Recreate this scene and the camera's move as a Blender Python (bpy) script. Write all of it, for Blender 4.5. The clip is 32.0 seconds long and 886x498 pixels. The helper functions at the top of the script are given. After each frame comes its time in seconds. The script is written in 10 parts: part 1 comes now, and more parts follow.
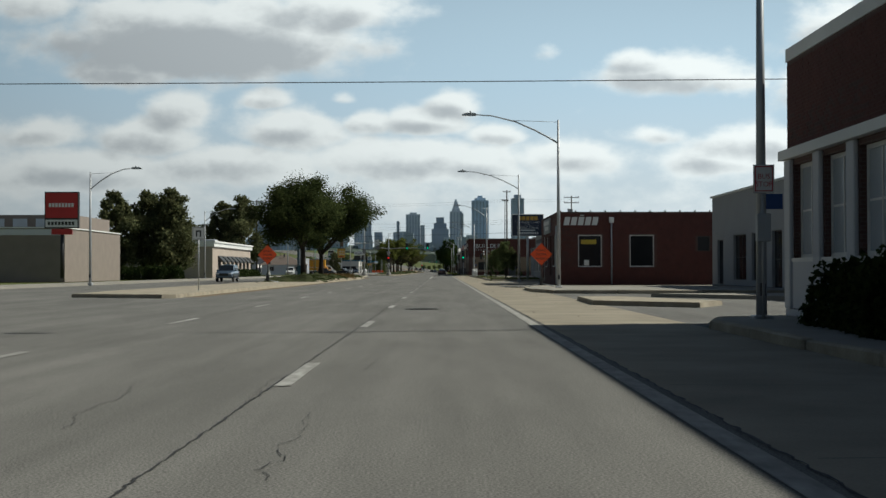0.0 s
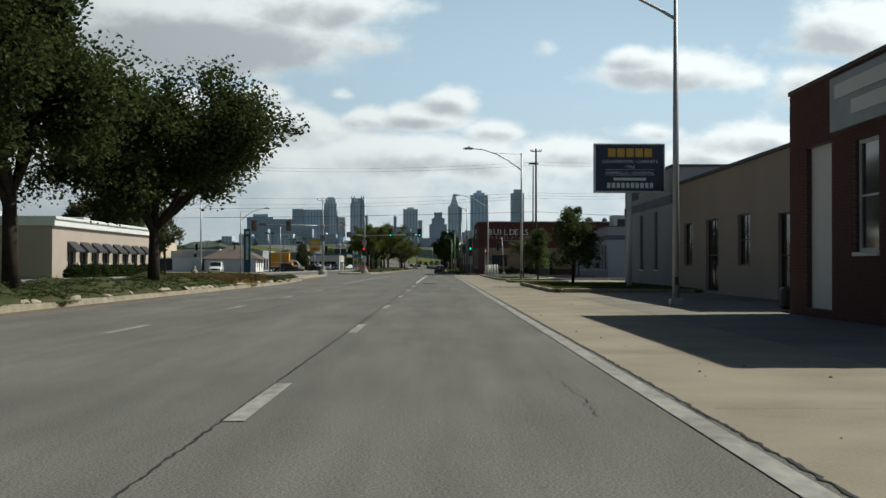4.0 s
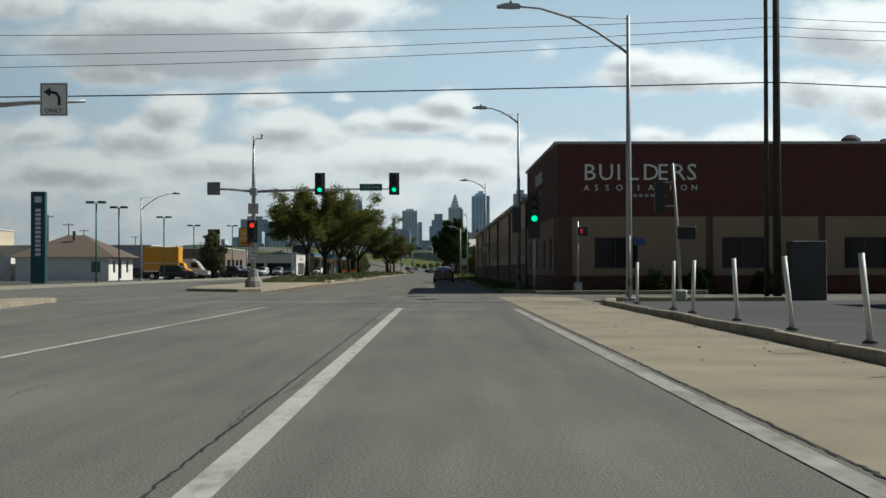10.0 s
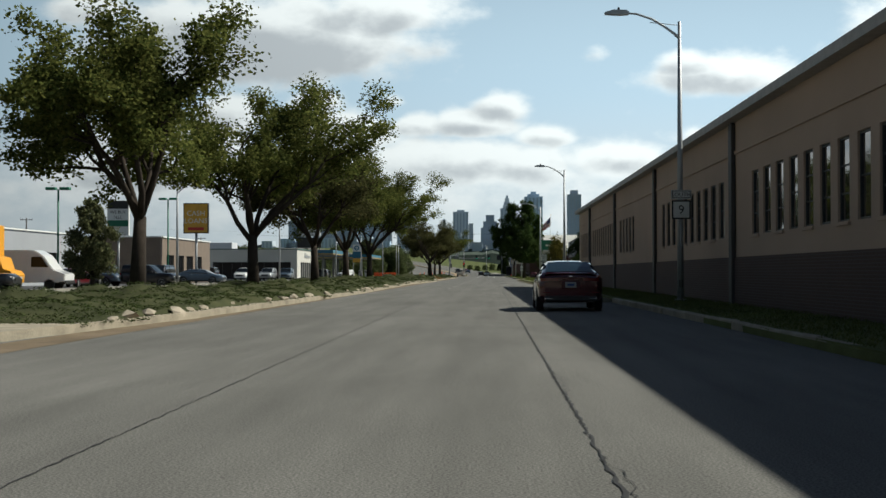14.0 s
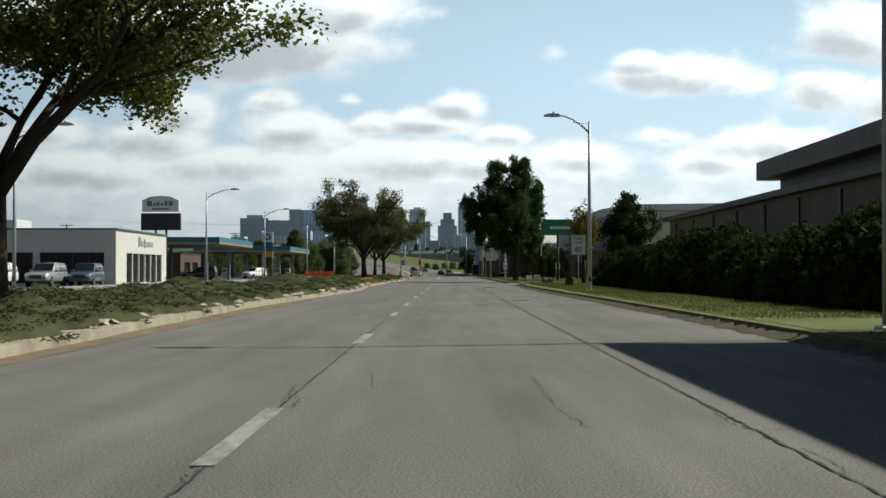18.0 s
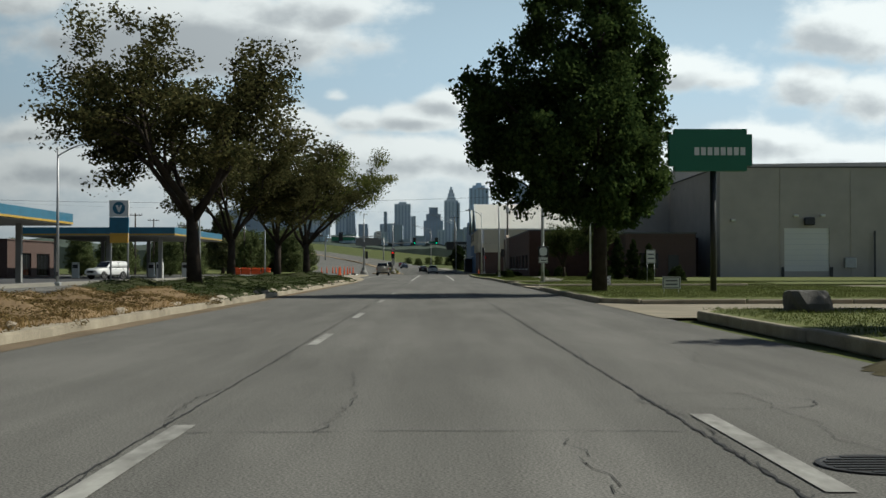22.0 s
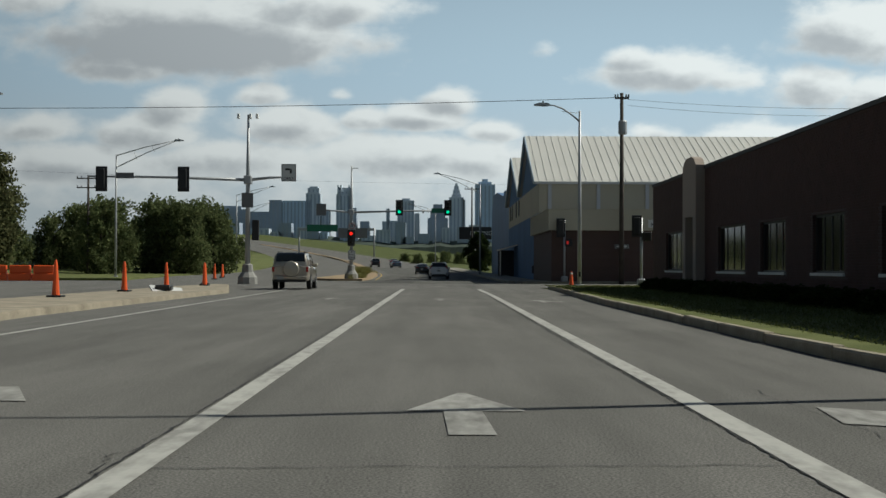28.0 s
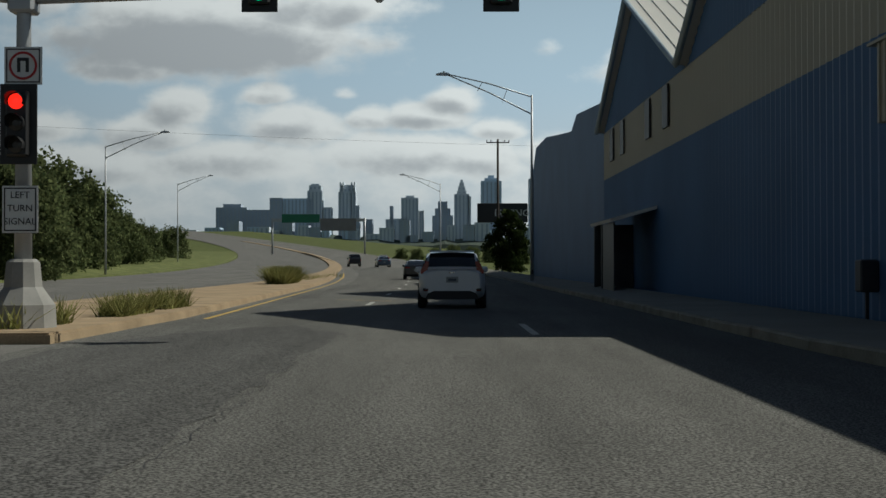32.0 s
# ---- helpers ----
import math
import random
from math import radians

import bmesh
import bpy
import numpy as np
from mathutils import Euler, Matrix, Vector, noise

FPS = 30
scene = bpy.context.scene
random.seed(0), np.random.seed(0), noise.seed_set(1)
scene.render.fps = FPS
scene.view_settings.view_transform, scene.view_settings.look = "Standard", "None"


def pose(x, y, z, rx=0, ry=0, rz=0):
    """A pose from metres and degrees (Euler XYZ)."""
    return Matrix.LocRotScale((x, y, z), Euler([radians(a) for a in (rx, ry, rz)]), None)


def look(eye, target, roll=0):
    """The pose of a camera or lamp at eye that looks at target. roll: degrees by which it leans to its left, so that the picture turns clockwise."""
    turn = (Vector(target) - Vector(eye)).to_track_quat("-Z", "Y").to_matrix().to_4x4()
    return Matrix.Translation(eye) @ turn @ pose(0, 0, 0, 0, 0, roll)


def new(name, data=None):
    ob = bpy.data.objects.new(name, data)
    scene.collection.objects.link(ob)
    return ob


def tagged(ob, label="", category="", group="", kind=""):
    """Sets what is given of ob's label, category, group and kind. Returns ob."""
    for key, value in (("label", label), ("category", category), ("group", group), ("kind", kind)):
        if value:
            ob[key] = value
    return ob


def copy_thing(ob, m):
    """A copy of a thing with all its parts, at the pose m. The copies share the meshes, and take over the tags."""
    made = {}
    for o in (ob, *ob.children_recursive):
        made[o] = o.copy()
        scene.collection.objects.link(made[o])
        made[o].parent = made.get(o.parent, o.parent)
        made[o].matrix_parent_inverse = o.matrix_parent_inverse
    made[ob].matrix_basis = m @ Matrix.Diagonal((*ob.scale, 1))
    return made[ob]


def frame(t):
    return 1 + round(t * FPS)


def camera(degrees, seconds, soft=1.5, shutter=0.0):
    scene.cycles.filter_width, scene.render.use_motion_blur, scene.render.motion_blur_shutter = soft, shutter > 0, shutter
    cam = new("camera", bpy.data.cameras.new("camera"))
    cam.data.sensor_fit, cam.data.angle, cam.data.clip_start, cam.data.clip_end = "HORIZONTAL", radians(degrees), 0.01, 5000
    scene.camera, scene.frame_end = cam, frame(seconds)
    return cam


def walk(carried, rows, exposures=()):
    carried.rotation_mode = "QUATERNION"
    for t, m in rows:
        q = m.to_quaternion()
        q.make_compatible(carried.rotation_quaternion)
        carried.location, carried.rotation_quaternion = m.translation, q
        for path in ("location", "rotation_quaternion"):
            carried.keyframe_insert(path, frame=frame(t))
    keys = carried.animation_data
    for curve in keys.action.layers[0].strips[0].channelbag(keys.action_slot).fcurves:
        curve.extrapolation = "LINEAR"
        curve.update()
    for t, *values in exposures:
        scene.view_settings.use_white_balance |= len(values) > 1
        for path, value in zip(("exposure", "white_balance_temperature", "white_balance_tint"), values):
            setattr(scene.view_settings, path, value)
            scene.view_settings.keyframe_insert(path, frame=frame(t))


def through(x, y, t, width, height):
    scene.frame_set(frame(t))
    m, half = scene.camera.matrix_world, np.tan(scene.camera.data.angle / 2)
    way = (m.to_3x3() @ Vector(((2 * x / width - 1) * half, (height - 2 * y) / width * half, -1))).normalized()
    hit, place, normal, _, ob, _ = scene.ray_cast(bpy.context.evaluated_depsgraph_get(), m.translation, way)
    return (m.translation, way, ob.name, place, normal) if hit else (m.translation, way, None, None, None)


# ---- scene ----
PATH = [
    (0.0, -0.168, 0.000, 1.107, -0.034, 0.958, 0.095),
    (0.5, -0.195, 9.800, 1.108, -0.002, 0.990, 0.130),
    (1.0, -0.189, 19.600, 1.106, -0.052, 1.037, 0.201),
    (1.5, -0.185, 29.441, 1.100, -0.117, 0.951, 0.105),
    (2.0, -0.210, 39.276, 1.097, -0.150, 1.029, 0.059),
    (2.5, -0.243, 49.111, 1.100, -0.245, 0.900, -0.003),
    (3.0, -0.235, 58.918, 1.115, -0.253, 0.896, -0.198),
    (3.5, -0.182, 68.693, 1.148, -0.201, 0.789, -0.153),
    (5.5, -0.192, 106.783, 1.119, 0.043, 0.832, 0.077),
    (6.0, -0.237, 116.458, 1.129, 0.075, 0.964, 0.109),
    (6.5, -0.283, 126.129, 1.120, 0.071, 1.093, 0.163),
    (7.0, -0.304, 135.821, 1.125, 0.071, 1.060, 0.207),
    (7.5, -0.315, 145.547, 1.143, 0.111, 1.081, 0.245),
    (8.0, -0.352, 155.290, 1.138, 0.129, 1.059, 0.202),
    (8.5, -0.479, 165.033, 1.158, 0.043, 0.921, 0.037),
    (9.0, -0.608, 174.744, 1.198, -0.050, 0.963, 0.262),
    (9.5, -0.591, 184.376, 1.161, -0.100, 0.939, 0.057),
    (10.0, -0.577, 193.973, 1.148, -0.113, 0.937, 0.103),
    (10.5, -0.554, 203.615, 1.163, -0.038, 0.884, 0.264),
    (11.0, -0.593, 213.356, 1.132, 0.050, 1.135, 0.192),
    (11.5, -0.664, 223.234, 1.112, 0.493, 1.079, -0.067),
    (12.0, -0.855, 233.282, 1.106, 1.164, 0.990, 0.019),
    (12.5, -1.165, 243.436, 1.103, 1.676, 1.096, 0.167),
    (13.0, -1.601, 253.530, 1.104, 2.036, 0.704, 0.139),
    (13.5, -2.057, 263.570, 1.104, 2.389, 1.102, 0.084),
    (14.0, -2.496, 273.572, 1.101, 2.171, 1.055, 0.068),
    (14.5, -2.894, 283.526, 1.098, 1.774, 0.985, -0.071),
    (15.0, -3.138, 293.413, 1.099, 1.384, 0.697, -0.011),
    (15.5, -3.297, 303.253, 1.097, 1.003, 0.967, -0.091),
    (17.5, -3.886, 342.615, 1.099, 0.345, 0.970, 0.016),
    (18.0, -3.980, 352.648, 1.102, 0.232, 1.011, 0.031),
    (18.5, -4.037, 362.713, 1.107, 0.078, 0.972, -0.042),
    (19.0, -3.993, 372.803, 1.113, -0.103, 0.846, -0.134),
    (19.5, -4.023, 382.852, 1.101, -0.359, 0.892, -0.014),
    (20.0, -4.005, 392.863, 1.084, -0.478, 0.921, 0.021),
    (20.5, -3.925, 402.868, 1.068, -0.598, 0.993, 0.046),
    (21.0, -3.737, 412.869, 1.083, -0.696, 0.962, 0.128),
    (21.5, -3.599, 422.862, 1.095, -0.648, 0.941, 0.123),
    (22.0, -3.563, 432.824, 1.094, -0.388, 0.836, 0.076),
    (22.5, -3.602, 442.731, 1.079, -0.128, 0.879, 0.126),
    (23.0, -3.654, 452.578, 1.054, -0.083, 0.821, 0.293),
    (23.5, -3.681, 462.339, 1.062, -0.050, 0.844, -0.007),
    (24.0, -3.683, 472.058, 1.053, -0.045, 0.899, -0.147),
    (24.5, -3.736, 481.800, 1.031, -0.085, 0.895, 0.180),
    (25.0, -3.731, 491.544, 1.064, -0.023, 0.883, 0.008),
    (25.5, -3.754, 501.339, 1.096, -0.026, 0.845, 0.018),
    (27.5, -3.986, 541.124, 1.084, -0.215, 0.800, -0.138),
    (28.0, -3.909, 550.922, 1.073, -0.206, 0.806, -0.193),
    (28.5, -3.878, 560.689, 1.086, -0.229, 0.781, -0.112),
    (29.0, -3.906, 570.429, 1.095, -0.229, 0.860, -0.072),
    (29.5, -3.953, 580.133, 1.096, -0.216, 0.890, -0.065),
    (30.0, -3.976, 589.807, 1.095, -0.167, 0.867, -0.070),
    (30.5, -3.966, 599.492, 1.096, -0.043, 0.986, -0.085),
    (31.0, -3.999, 609.189, 1.099, 0.055, 1.075, 0.017),
    (31.5, -4.060, 618.911, 1.099, 0.019, 1.127, 0.056),
    (32.0, -4.089, 628.666, 1.097, 0.023, 0.750, 0.083),
]
cam = camera(38.26, 32.0)
EXPOSURES = [(t, e, 6240, 3) for t, e in ((0.0, 0.0), (3.0, 0.06), (10.0, 0.03), (12.0, -0.14), (13.0, 0.05), (14.0, 0.2), (15.5, 0.24), (17.5, 0.38), (18.0, 0.32), (19.0, 0.05), (20.0, -0.05), (22.0, 0.0), (23.5, 0.12), (25.0, 0.34), (25.5, 0.32), (28.0, -0.2), (29.0, -0.25), (31.0, -0.18), (32.0, -0.32))]
walk(cam, [(t, pose(x, y, z, 90 + p, r, w)) for t, x, y, z, w, p, r in PATH], EXPOSURES)

# ---------------------------------------------------------------- light
SUN_TO = Vector((0.97, 0.25, 1.0)).normalized()
SKY_STRENGTH = 0.96
# cumulus masses of the visible sky: across, up, half width, half height (tangents), weight
CLOUDS = [
    (-0.179, 0.180, 0.113, 0.035, 1.20), (-0.241, 0.158, 0.046, 0.019, 1.05), (-0.081, 0.202, 0.058, 0.022, 0.95), (-0.320, 0.207, 0.033, 0.020, 0.80), (-0.117, 0.171, 0.049, 0.018, 0.90),
    (0.184, 0.151, 0.053, 0.018, 1.00), (0.153, 0.162, 0.022, 0.012, 0.85), (0.224, 0.147, 0.027, 0.011, 0.80), (0.326, 0.182, 0.049, 0.029, 1.05), (0.299, 0.140, 0.031, 0.021, 0.95),
    (0.348, 0.131, 0.040, 0.022, 0.90), (0.007, 0.128, 0.019, 0.013, 0.95), (-0.017, 0.115, 0.031, 0.011, 0.95), (-0.055, 0.115, 0.020, 0.010, 0.85), (-0.208, 0.123, 0.022, 0.018, 0.90),
    (-0.230, 0.103, 0.033, 0.016, 0.95), (-0.139, 0.133, 0.019, 0.009, 0.80), (-0.117, 0.108, 0.033, 0.017, 0.95), (0.255, 0.097, 0.042, 0.014, 0.95), (0.215, 0.084, 0.029, 0.011, 0.90),
    (0.029, 0.081, 0.027, 0.013, 0.90), (0.042, 0.105, 0.020, 0.008, 0.70), (-0.281, 0.076, 0.058, 0.016, 0.85), (-0.320, 0.107, 0.035, 0.013, 0.60), (-0.028, 0.085, 0.058, 0.016, 0.85),
    (0.100, 0.087, 0.040, 0.012, 0.75), (-0.161, 0.081, 0.049, 0.016, 0.80), (0.317, 0.081, 0.049, 0.014, 0.85), (0.162, 0.105, 0.027, 0.008, 0.50), (-0.077, 0.134, 0.012, 0.006, 0.50),
    (0.085, 0.171, 0.013, 0.010, 0.40),
]
world = bpy.data.worlds.new("sky")
scene.world = world
world.use_nodes = True


def sky_nodes(nt):
    nt.nodes.clear()
    N, L = nt.nodes.new, nt.links.new

    def calc(op, a, b=None):
        n = N("ShaderNodeMath")
        n.operation = op
        for k, v in enumerate((a, b)):
            if isinstance(v, (int, float)):
                n.inputs[k].default_value = v
            elif v is not None:
                L(v, n.inputs[k])
        return n.outputs[0]

    def mix(f, a, b):
        n = N("ShaderNodeMix")
        n.data_type = "RGBA"
        for k, v in ((0, f), (6, a), (7, b)):
            if isinstance(v, (int, float)):
                n.inputs[k].default_value = v
            elif isinstance(v, tuple):
                n.inputs[k].default_value = (*v, 1)
            else:
                L(v, n.inputs[k])
        return n.outputs[2]

    def ramp(v, a, b, lo=0.0, hi=1.0):
        n = N("ShaderNodeMapRange")
        n.interpolation_type = "SMOOTHSTEP"
        L(v, n.inputs[0])
        for k, q in enumerate((a, b, lo, hi)):
            n.inputs[k + 1].default_value = q
        return n.outputs[0]

    tc = N("ShaderNodeTexCoord")
    sep = N("ShaderNodeSeparateXYZ")
    L(tc.outputs["Generated"], sep.inputs[0])
    dx, dy, dz = sep.outputs
    ay = calc("MAXIMUM", calc("ABSOLUTE", dy), 0.2)
    u, v = calc("DIVIDE", dx, ay), calc("DIVIDE", dz, ay)

    comb = N("ShaderNodeCombineXYZ")
    L(u, comb.inputs[0])
    L(calc("MULTIPLY", v, 1.6), comb.inputs[1])
    L(calc("MULTIPLY", dy, 0.25), comb.inputs[2])

    def billow(scale, detail, rough):
        n = N("ShaderNodeTexNoise")
        n.inputs["Scale"].default_value, n.inputs["Detail"].default_value, n.inputs["Roughness"].default_value = scale, detail, rough
        L(comb.outputs[0], n.inputs["Vector"])
        return calc("SUBTRACT", n.outputs["Fac"], 0.5)

    fine, broad, puff = billow(26.0, 7.0, 0.56), billow(9.0, 2.0, 0.5), billow(40.0, 4.0, 0.5)
    total = shade = None
    for cu, cv, a, b, g in CLOUDS:
        p = calc("MULTIPLY", calc("SUBTRACT", u, cu), 1.0 / a)
        q = calc("MULTIPLY", calc("SUBTRACT", v, cv), 1.0 / b)
        # flat below, domed above
        low = calc("MULTIPLY", calc("MINIMUM", q, 0.0), 1.5)
        r = calc("ADD", calc("MAXIMUM", q, 0.0), low)
        d = calc("ADD", calc("MULTIPLY", p, p), calc("MULTIPLY", r, r))
        e = calc("MULTIPLY", calc("POWER", 2.718, calc("MULTIPLY", d, -0.8)), g)
        # the side away from the sun and the underside are grey
        k = calc("MULTIPLY", e, calc("SUBTRACT", 0.62 if a > 0.08 else 0.40, calc("ADD", calc("MULTIPLY", q, 0.75), calc("MULTIPLY", p, 0.22))))
        total = e if total is None else calc("MAXIMUM", total, e)
        shade = k if shade is None else calc("MAXIMUM", shade, k)
    total = calc("ADD", total, ramp(v, 0.16, 0.05, 0.0, 0.38))
    front = ramp(dy, 0.82, 0.90)
    rest = calc("MULTIPLY", calc("ADD", broad, 0.08), 1.2)
    here = calc("ADD", calc("MULTIPLY", total, front), calc("MULTIPLY", rest, calc("SUBTRACT", 1.0, front)))
    here = calc("ADD", here, calc("ADD", calc("MULTIPLY", fine, 0.9), calc("MULTIPLY", broad, 0.4)))
    edge = ramp(here, 0.18, 0.62)
    grey = ramp(calc("ADD", calc("MULTIPLY", shade, front), calc("ADD", calc("MULTIPLY", fine, 0.45), calc("MULTIPLY", puff, 0.55))), 0.05, 0.62)
    sky = N("ShaderNodeTexSky")
    sky.sky_type, sky.sun_disc = "NISHITA", False
    sky.sun_elevation = math.asin(SUN_TO.z)
    sky.sun_rotation = math.atan2(SUN_TO.x, SUN_TO.y)
    sky.air_density, sky.dust_density, sky.ozone_density = 1.0, 1.0, 1.4
    gain = N("ShaderNodeVectorMath")
    gain.operation = "SCALE"
    L(sky.outputs[0], gain.inputs[0])
    gain.inputs[3].default_value = 0.034
    # pale blue low down, deep blue towards the zenith, white haze at the horizon
    low = mix(ramp(dz, 0.10, 0.45), (0.48, 0.61, 0.72), gain.outputs[0])
    hazy = mix(ramp(dz, 0.15, 0.045, 0.0, 0.82), low, (0.60, 0.645, 0.675))
    cloud = mix(grey, (0.88, 0.89, 0.885), (0.47, 0.49, 0.515))
    # banks low over the horizon fade into haze
    cloud = mix(ramp(dz, 0.10, 0.02, 0.0, 0.5), cloud, (0.58, 0.62, 0.65))
    high = ramp(dz, 0.24, 0.40, 1.0, 0.12)
    col = mix(calc("MULTIPLY", edge, high), hazy, cloud)
    # brighter towards the sun, dimmer on the far side
    dot = N("ShaderNodeVectorMath")
    dot.operation = "DOT_PRODUCT"
    L(tc.outputs["Generated"], dot.inputs[0])
    dot.inputs[1].default_value = tuple(SUN_TO)
    glow = N("ShaderNodeVectorMath")
    glow.operation = "SCALE"
    L(col, glow.inputs[0])
    L(ramp(dot.outputs["Value"], -0.35, 0.45, 0.32, 1.12), glow.inputs[3])
    col = glow.outputs[0]
    bg = N("ShaderNodeBackground")
    bg.inputs[1].default_value = SKY_STRENGTH
    L(col, bg.inputs[0])
    out = N("ShaderNodeOutputWorld")
    L(bg.outputs[0], out.inputs[0])


sky_nodes(world.node_tree)
sun = new("sun", bpy.data.lights.new("sun", "SUN"))
sun.data.energy, sun.data.angle, sun.data.color = 4.8, radians(0.6), (1.0, 0.93, 0.82)
sun.matrix_world = look(SUN_TO * 100, (0, 0, 0))

# ---------------------------------------------------------------- materials
MATS = {}


def mat(name, color, rough=0.7, metal=0.0, scale=1.0, vary=0.25, bump=0.0, tint=None, spec=0.5, coat=0.0, fine=40.0, glow=None, trans=0.0, coords="pos"):
    """Surface with variation at two scales. scale: broad patches per metre; fine: grain per metre."""
    if name in MATS:
        return MATS[name]
    m = bpy.data.materials.new(name)
    m.use_nodes = True
    nt = m.node_tree
    N, L = nt.nodes.new, nt.links.new
    b = nt.nodes["Principled BSDF"]
    b.inputs["Roughness"].default_value = rough
    b.inputs["Metallic"].default_value = metal
    b.inputs["Specular IOR Level"].default_value = spec
    b.inputs["Coat Weight"].default_value = coat
    if trans:
        b.inputs["Transmission Weight"].default_value = trans
    if coords == "pos":
        src = N("ShaderNodeNewGeometry").outputs["Position"]
    else:
        src = N("ShaderNodeTexCoord").outputs["Object"]
    broad = N("ShaderNodeTexNoise")
    broad.inputs["Scale"].default_value, broad.inputs["Detail"].default_value = scale, 5
    L(src, broad.inputs["Vector"])
    grain = N("ShaderNodeTexNoise")
    grain.inputs["Scale"].default_value, grain.inputs["Detail"].default_value = fine, 3
    L(src, grain.inputs["Vector"])
    mul = N("ShaderNodeMath")
    mul.operation = "MULTIPLY_ADD"
    L(grain.outputs["Fac"], mul.inputs[0])
    mul.inputs[1].default_value = 0.45
    L(broad.outputs["Fac"], mul.inputs[2])
    rng = N("ShaderNodeMapRange")
    L(mul.outputs[0], rng.inputs[0])
    rng.inputs[1].default_value, rng.inputs[2].default_value = 0.35, 1.1
    mx = N("ShaderNodeMix")
    mx.data_type = "RGBA"
    L(rng.outputs[0], mx.inputs[0])
    lo = tuple(c * (1 - vary) for c in color)
    hi = tuple(min(1.0, c * (1 + vary)) for c in (tint or color))
    mx.inputs[6].default_value, mx.inputs[7].default_value = (*lo, 1), (*hi, 1)
    L(mx.outputs[2], b.inputs["Base Color"])
    if bump:
        bp = N("ShaderNodeBump")
        bp.inputs["Strength"].default_value, bp.inputs["Distance"].default_value = bump, 0.02
        L(mul.outputs[0], bp.inputs["Height"])
        L(bp.outputs[0], b.inputs["Normal"])
    if glow:
        b.inputs["Emission Color"].default_value = (*glow[0], 1)
        b.inputs["Emission Strength"].default_value = glow[1]
    MATS[name] = m
    return m


def brick_mat(name, c1, c2, mortar, width=0.21, height=0.075, axis="x"):
    if name in MATS:
        return MATS[name]
    m = mat(name, c1, 0.85, vary=0.3, scale=0.6, bump=0.0)
    nt = m.node_tree
    N, L = nt.nodes.new, nt.links.new
    b = nt.nodes["Principled BSDF"]
    geo = N("ShaderNodeNewGeometry")
    sep = N("ShaderNodeSeparateXYZ")
    L(geo.outputs["Position"], sep.inputs[0])
    add = N("ShaderNodeMath")
    L(sep.outputs[0], add.inputs[0])
    L(sep.outputs[1], add.inputs[1])
    com = N("ShaderNodeCombineXYZ")
    L(add.outputs[0], com.inputs[0])
    L(sep.outputs[2], com.inputs[1])
    br = N("ShaderNodeTexBrick")
    L(com.outputs[0], br.inputs["Vector"])
    br.inputs["Color1"].default_value, br.inputs["Color2"].default_value = (*c1, 1), (*c2, 1)
    br.inputs["Mortar"].default_value = (*mortar, 1)
    br.inputs["Scale"].default_value = 1.0
    br.inputs["Mortar Size"].default_value = 0.010
    br.inputs["Brick Width"].default_value, br.inputs["Row Height"].default_value = width, height
    old = b.inputs["Base Color"].links[0].from_socket
    mx = N("ShaderNodeMix")
    mx.data_type, mx.blend_type = "RGBA", "MIX"
    mx.inputs[0].default_value = 0.65
    L(old, mx.inputs[6])
    L(br.outputs["Color"], mx.inputs[7])
    L(mx.outputs[2], b.inputs["Base Color"])
    bp = N("ShaderNodeBump")
    bp.inputs["Strength"].default_value, bp.inputs["Distance"].default_value = 0.5, 0.01
    bp.invert = True
    L(br.outputs["Fac"], bp.inputs["Height"])
    L(bp.outputs[0], b.inputs["Normal"])
    return m


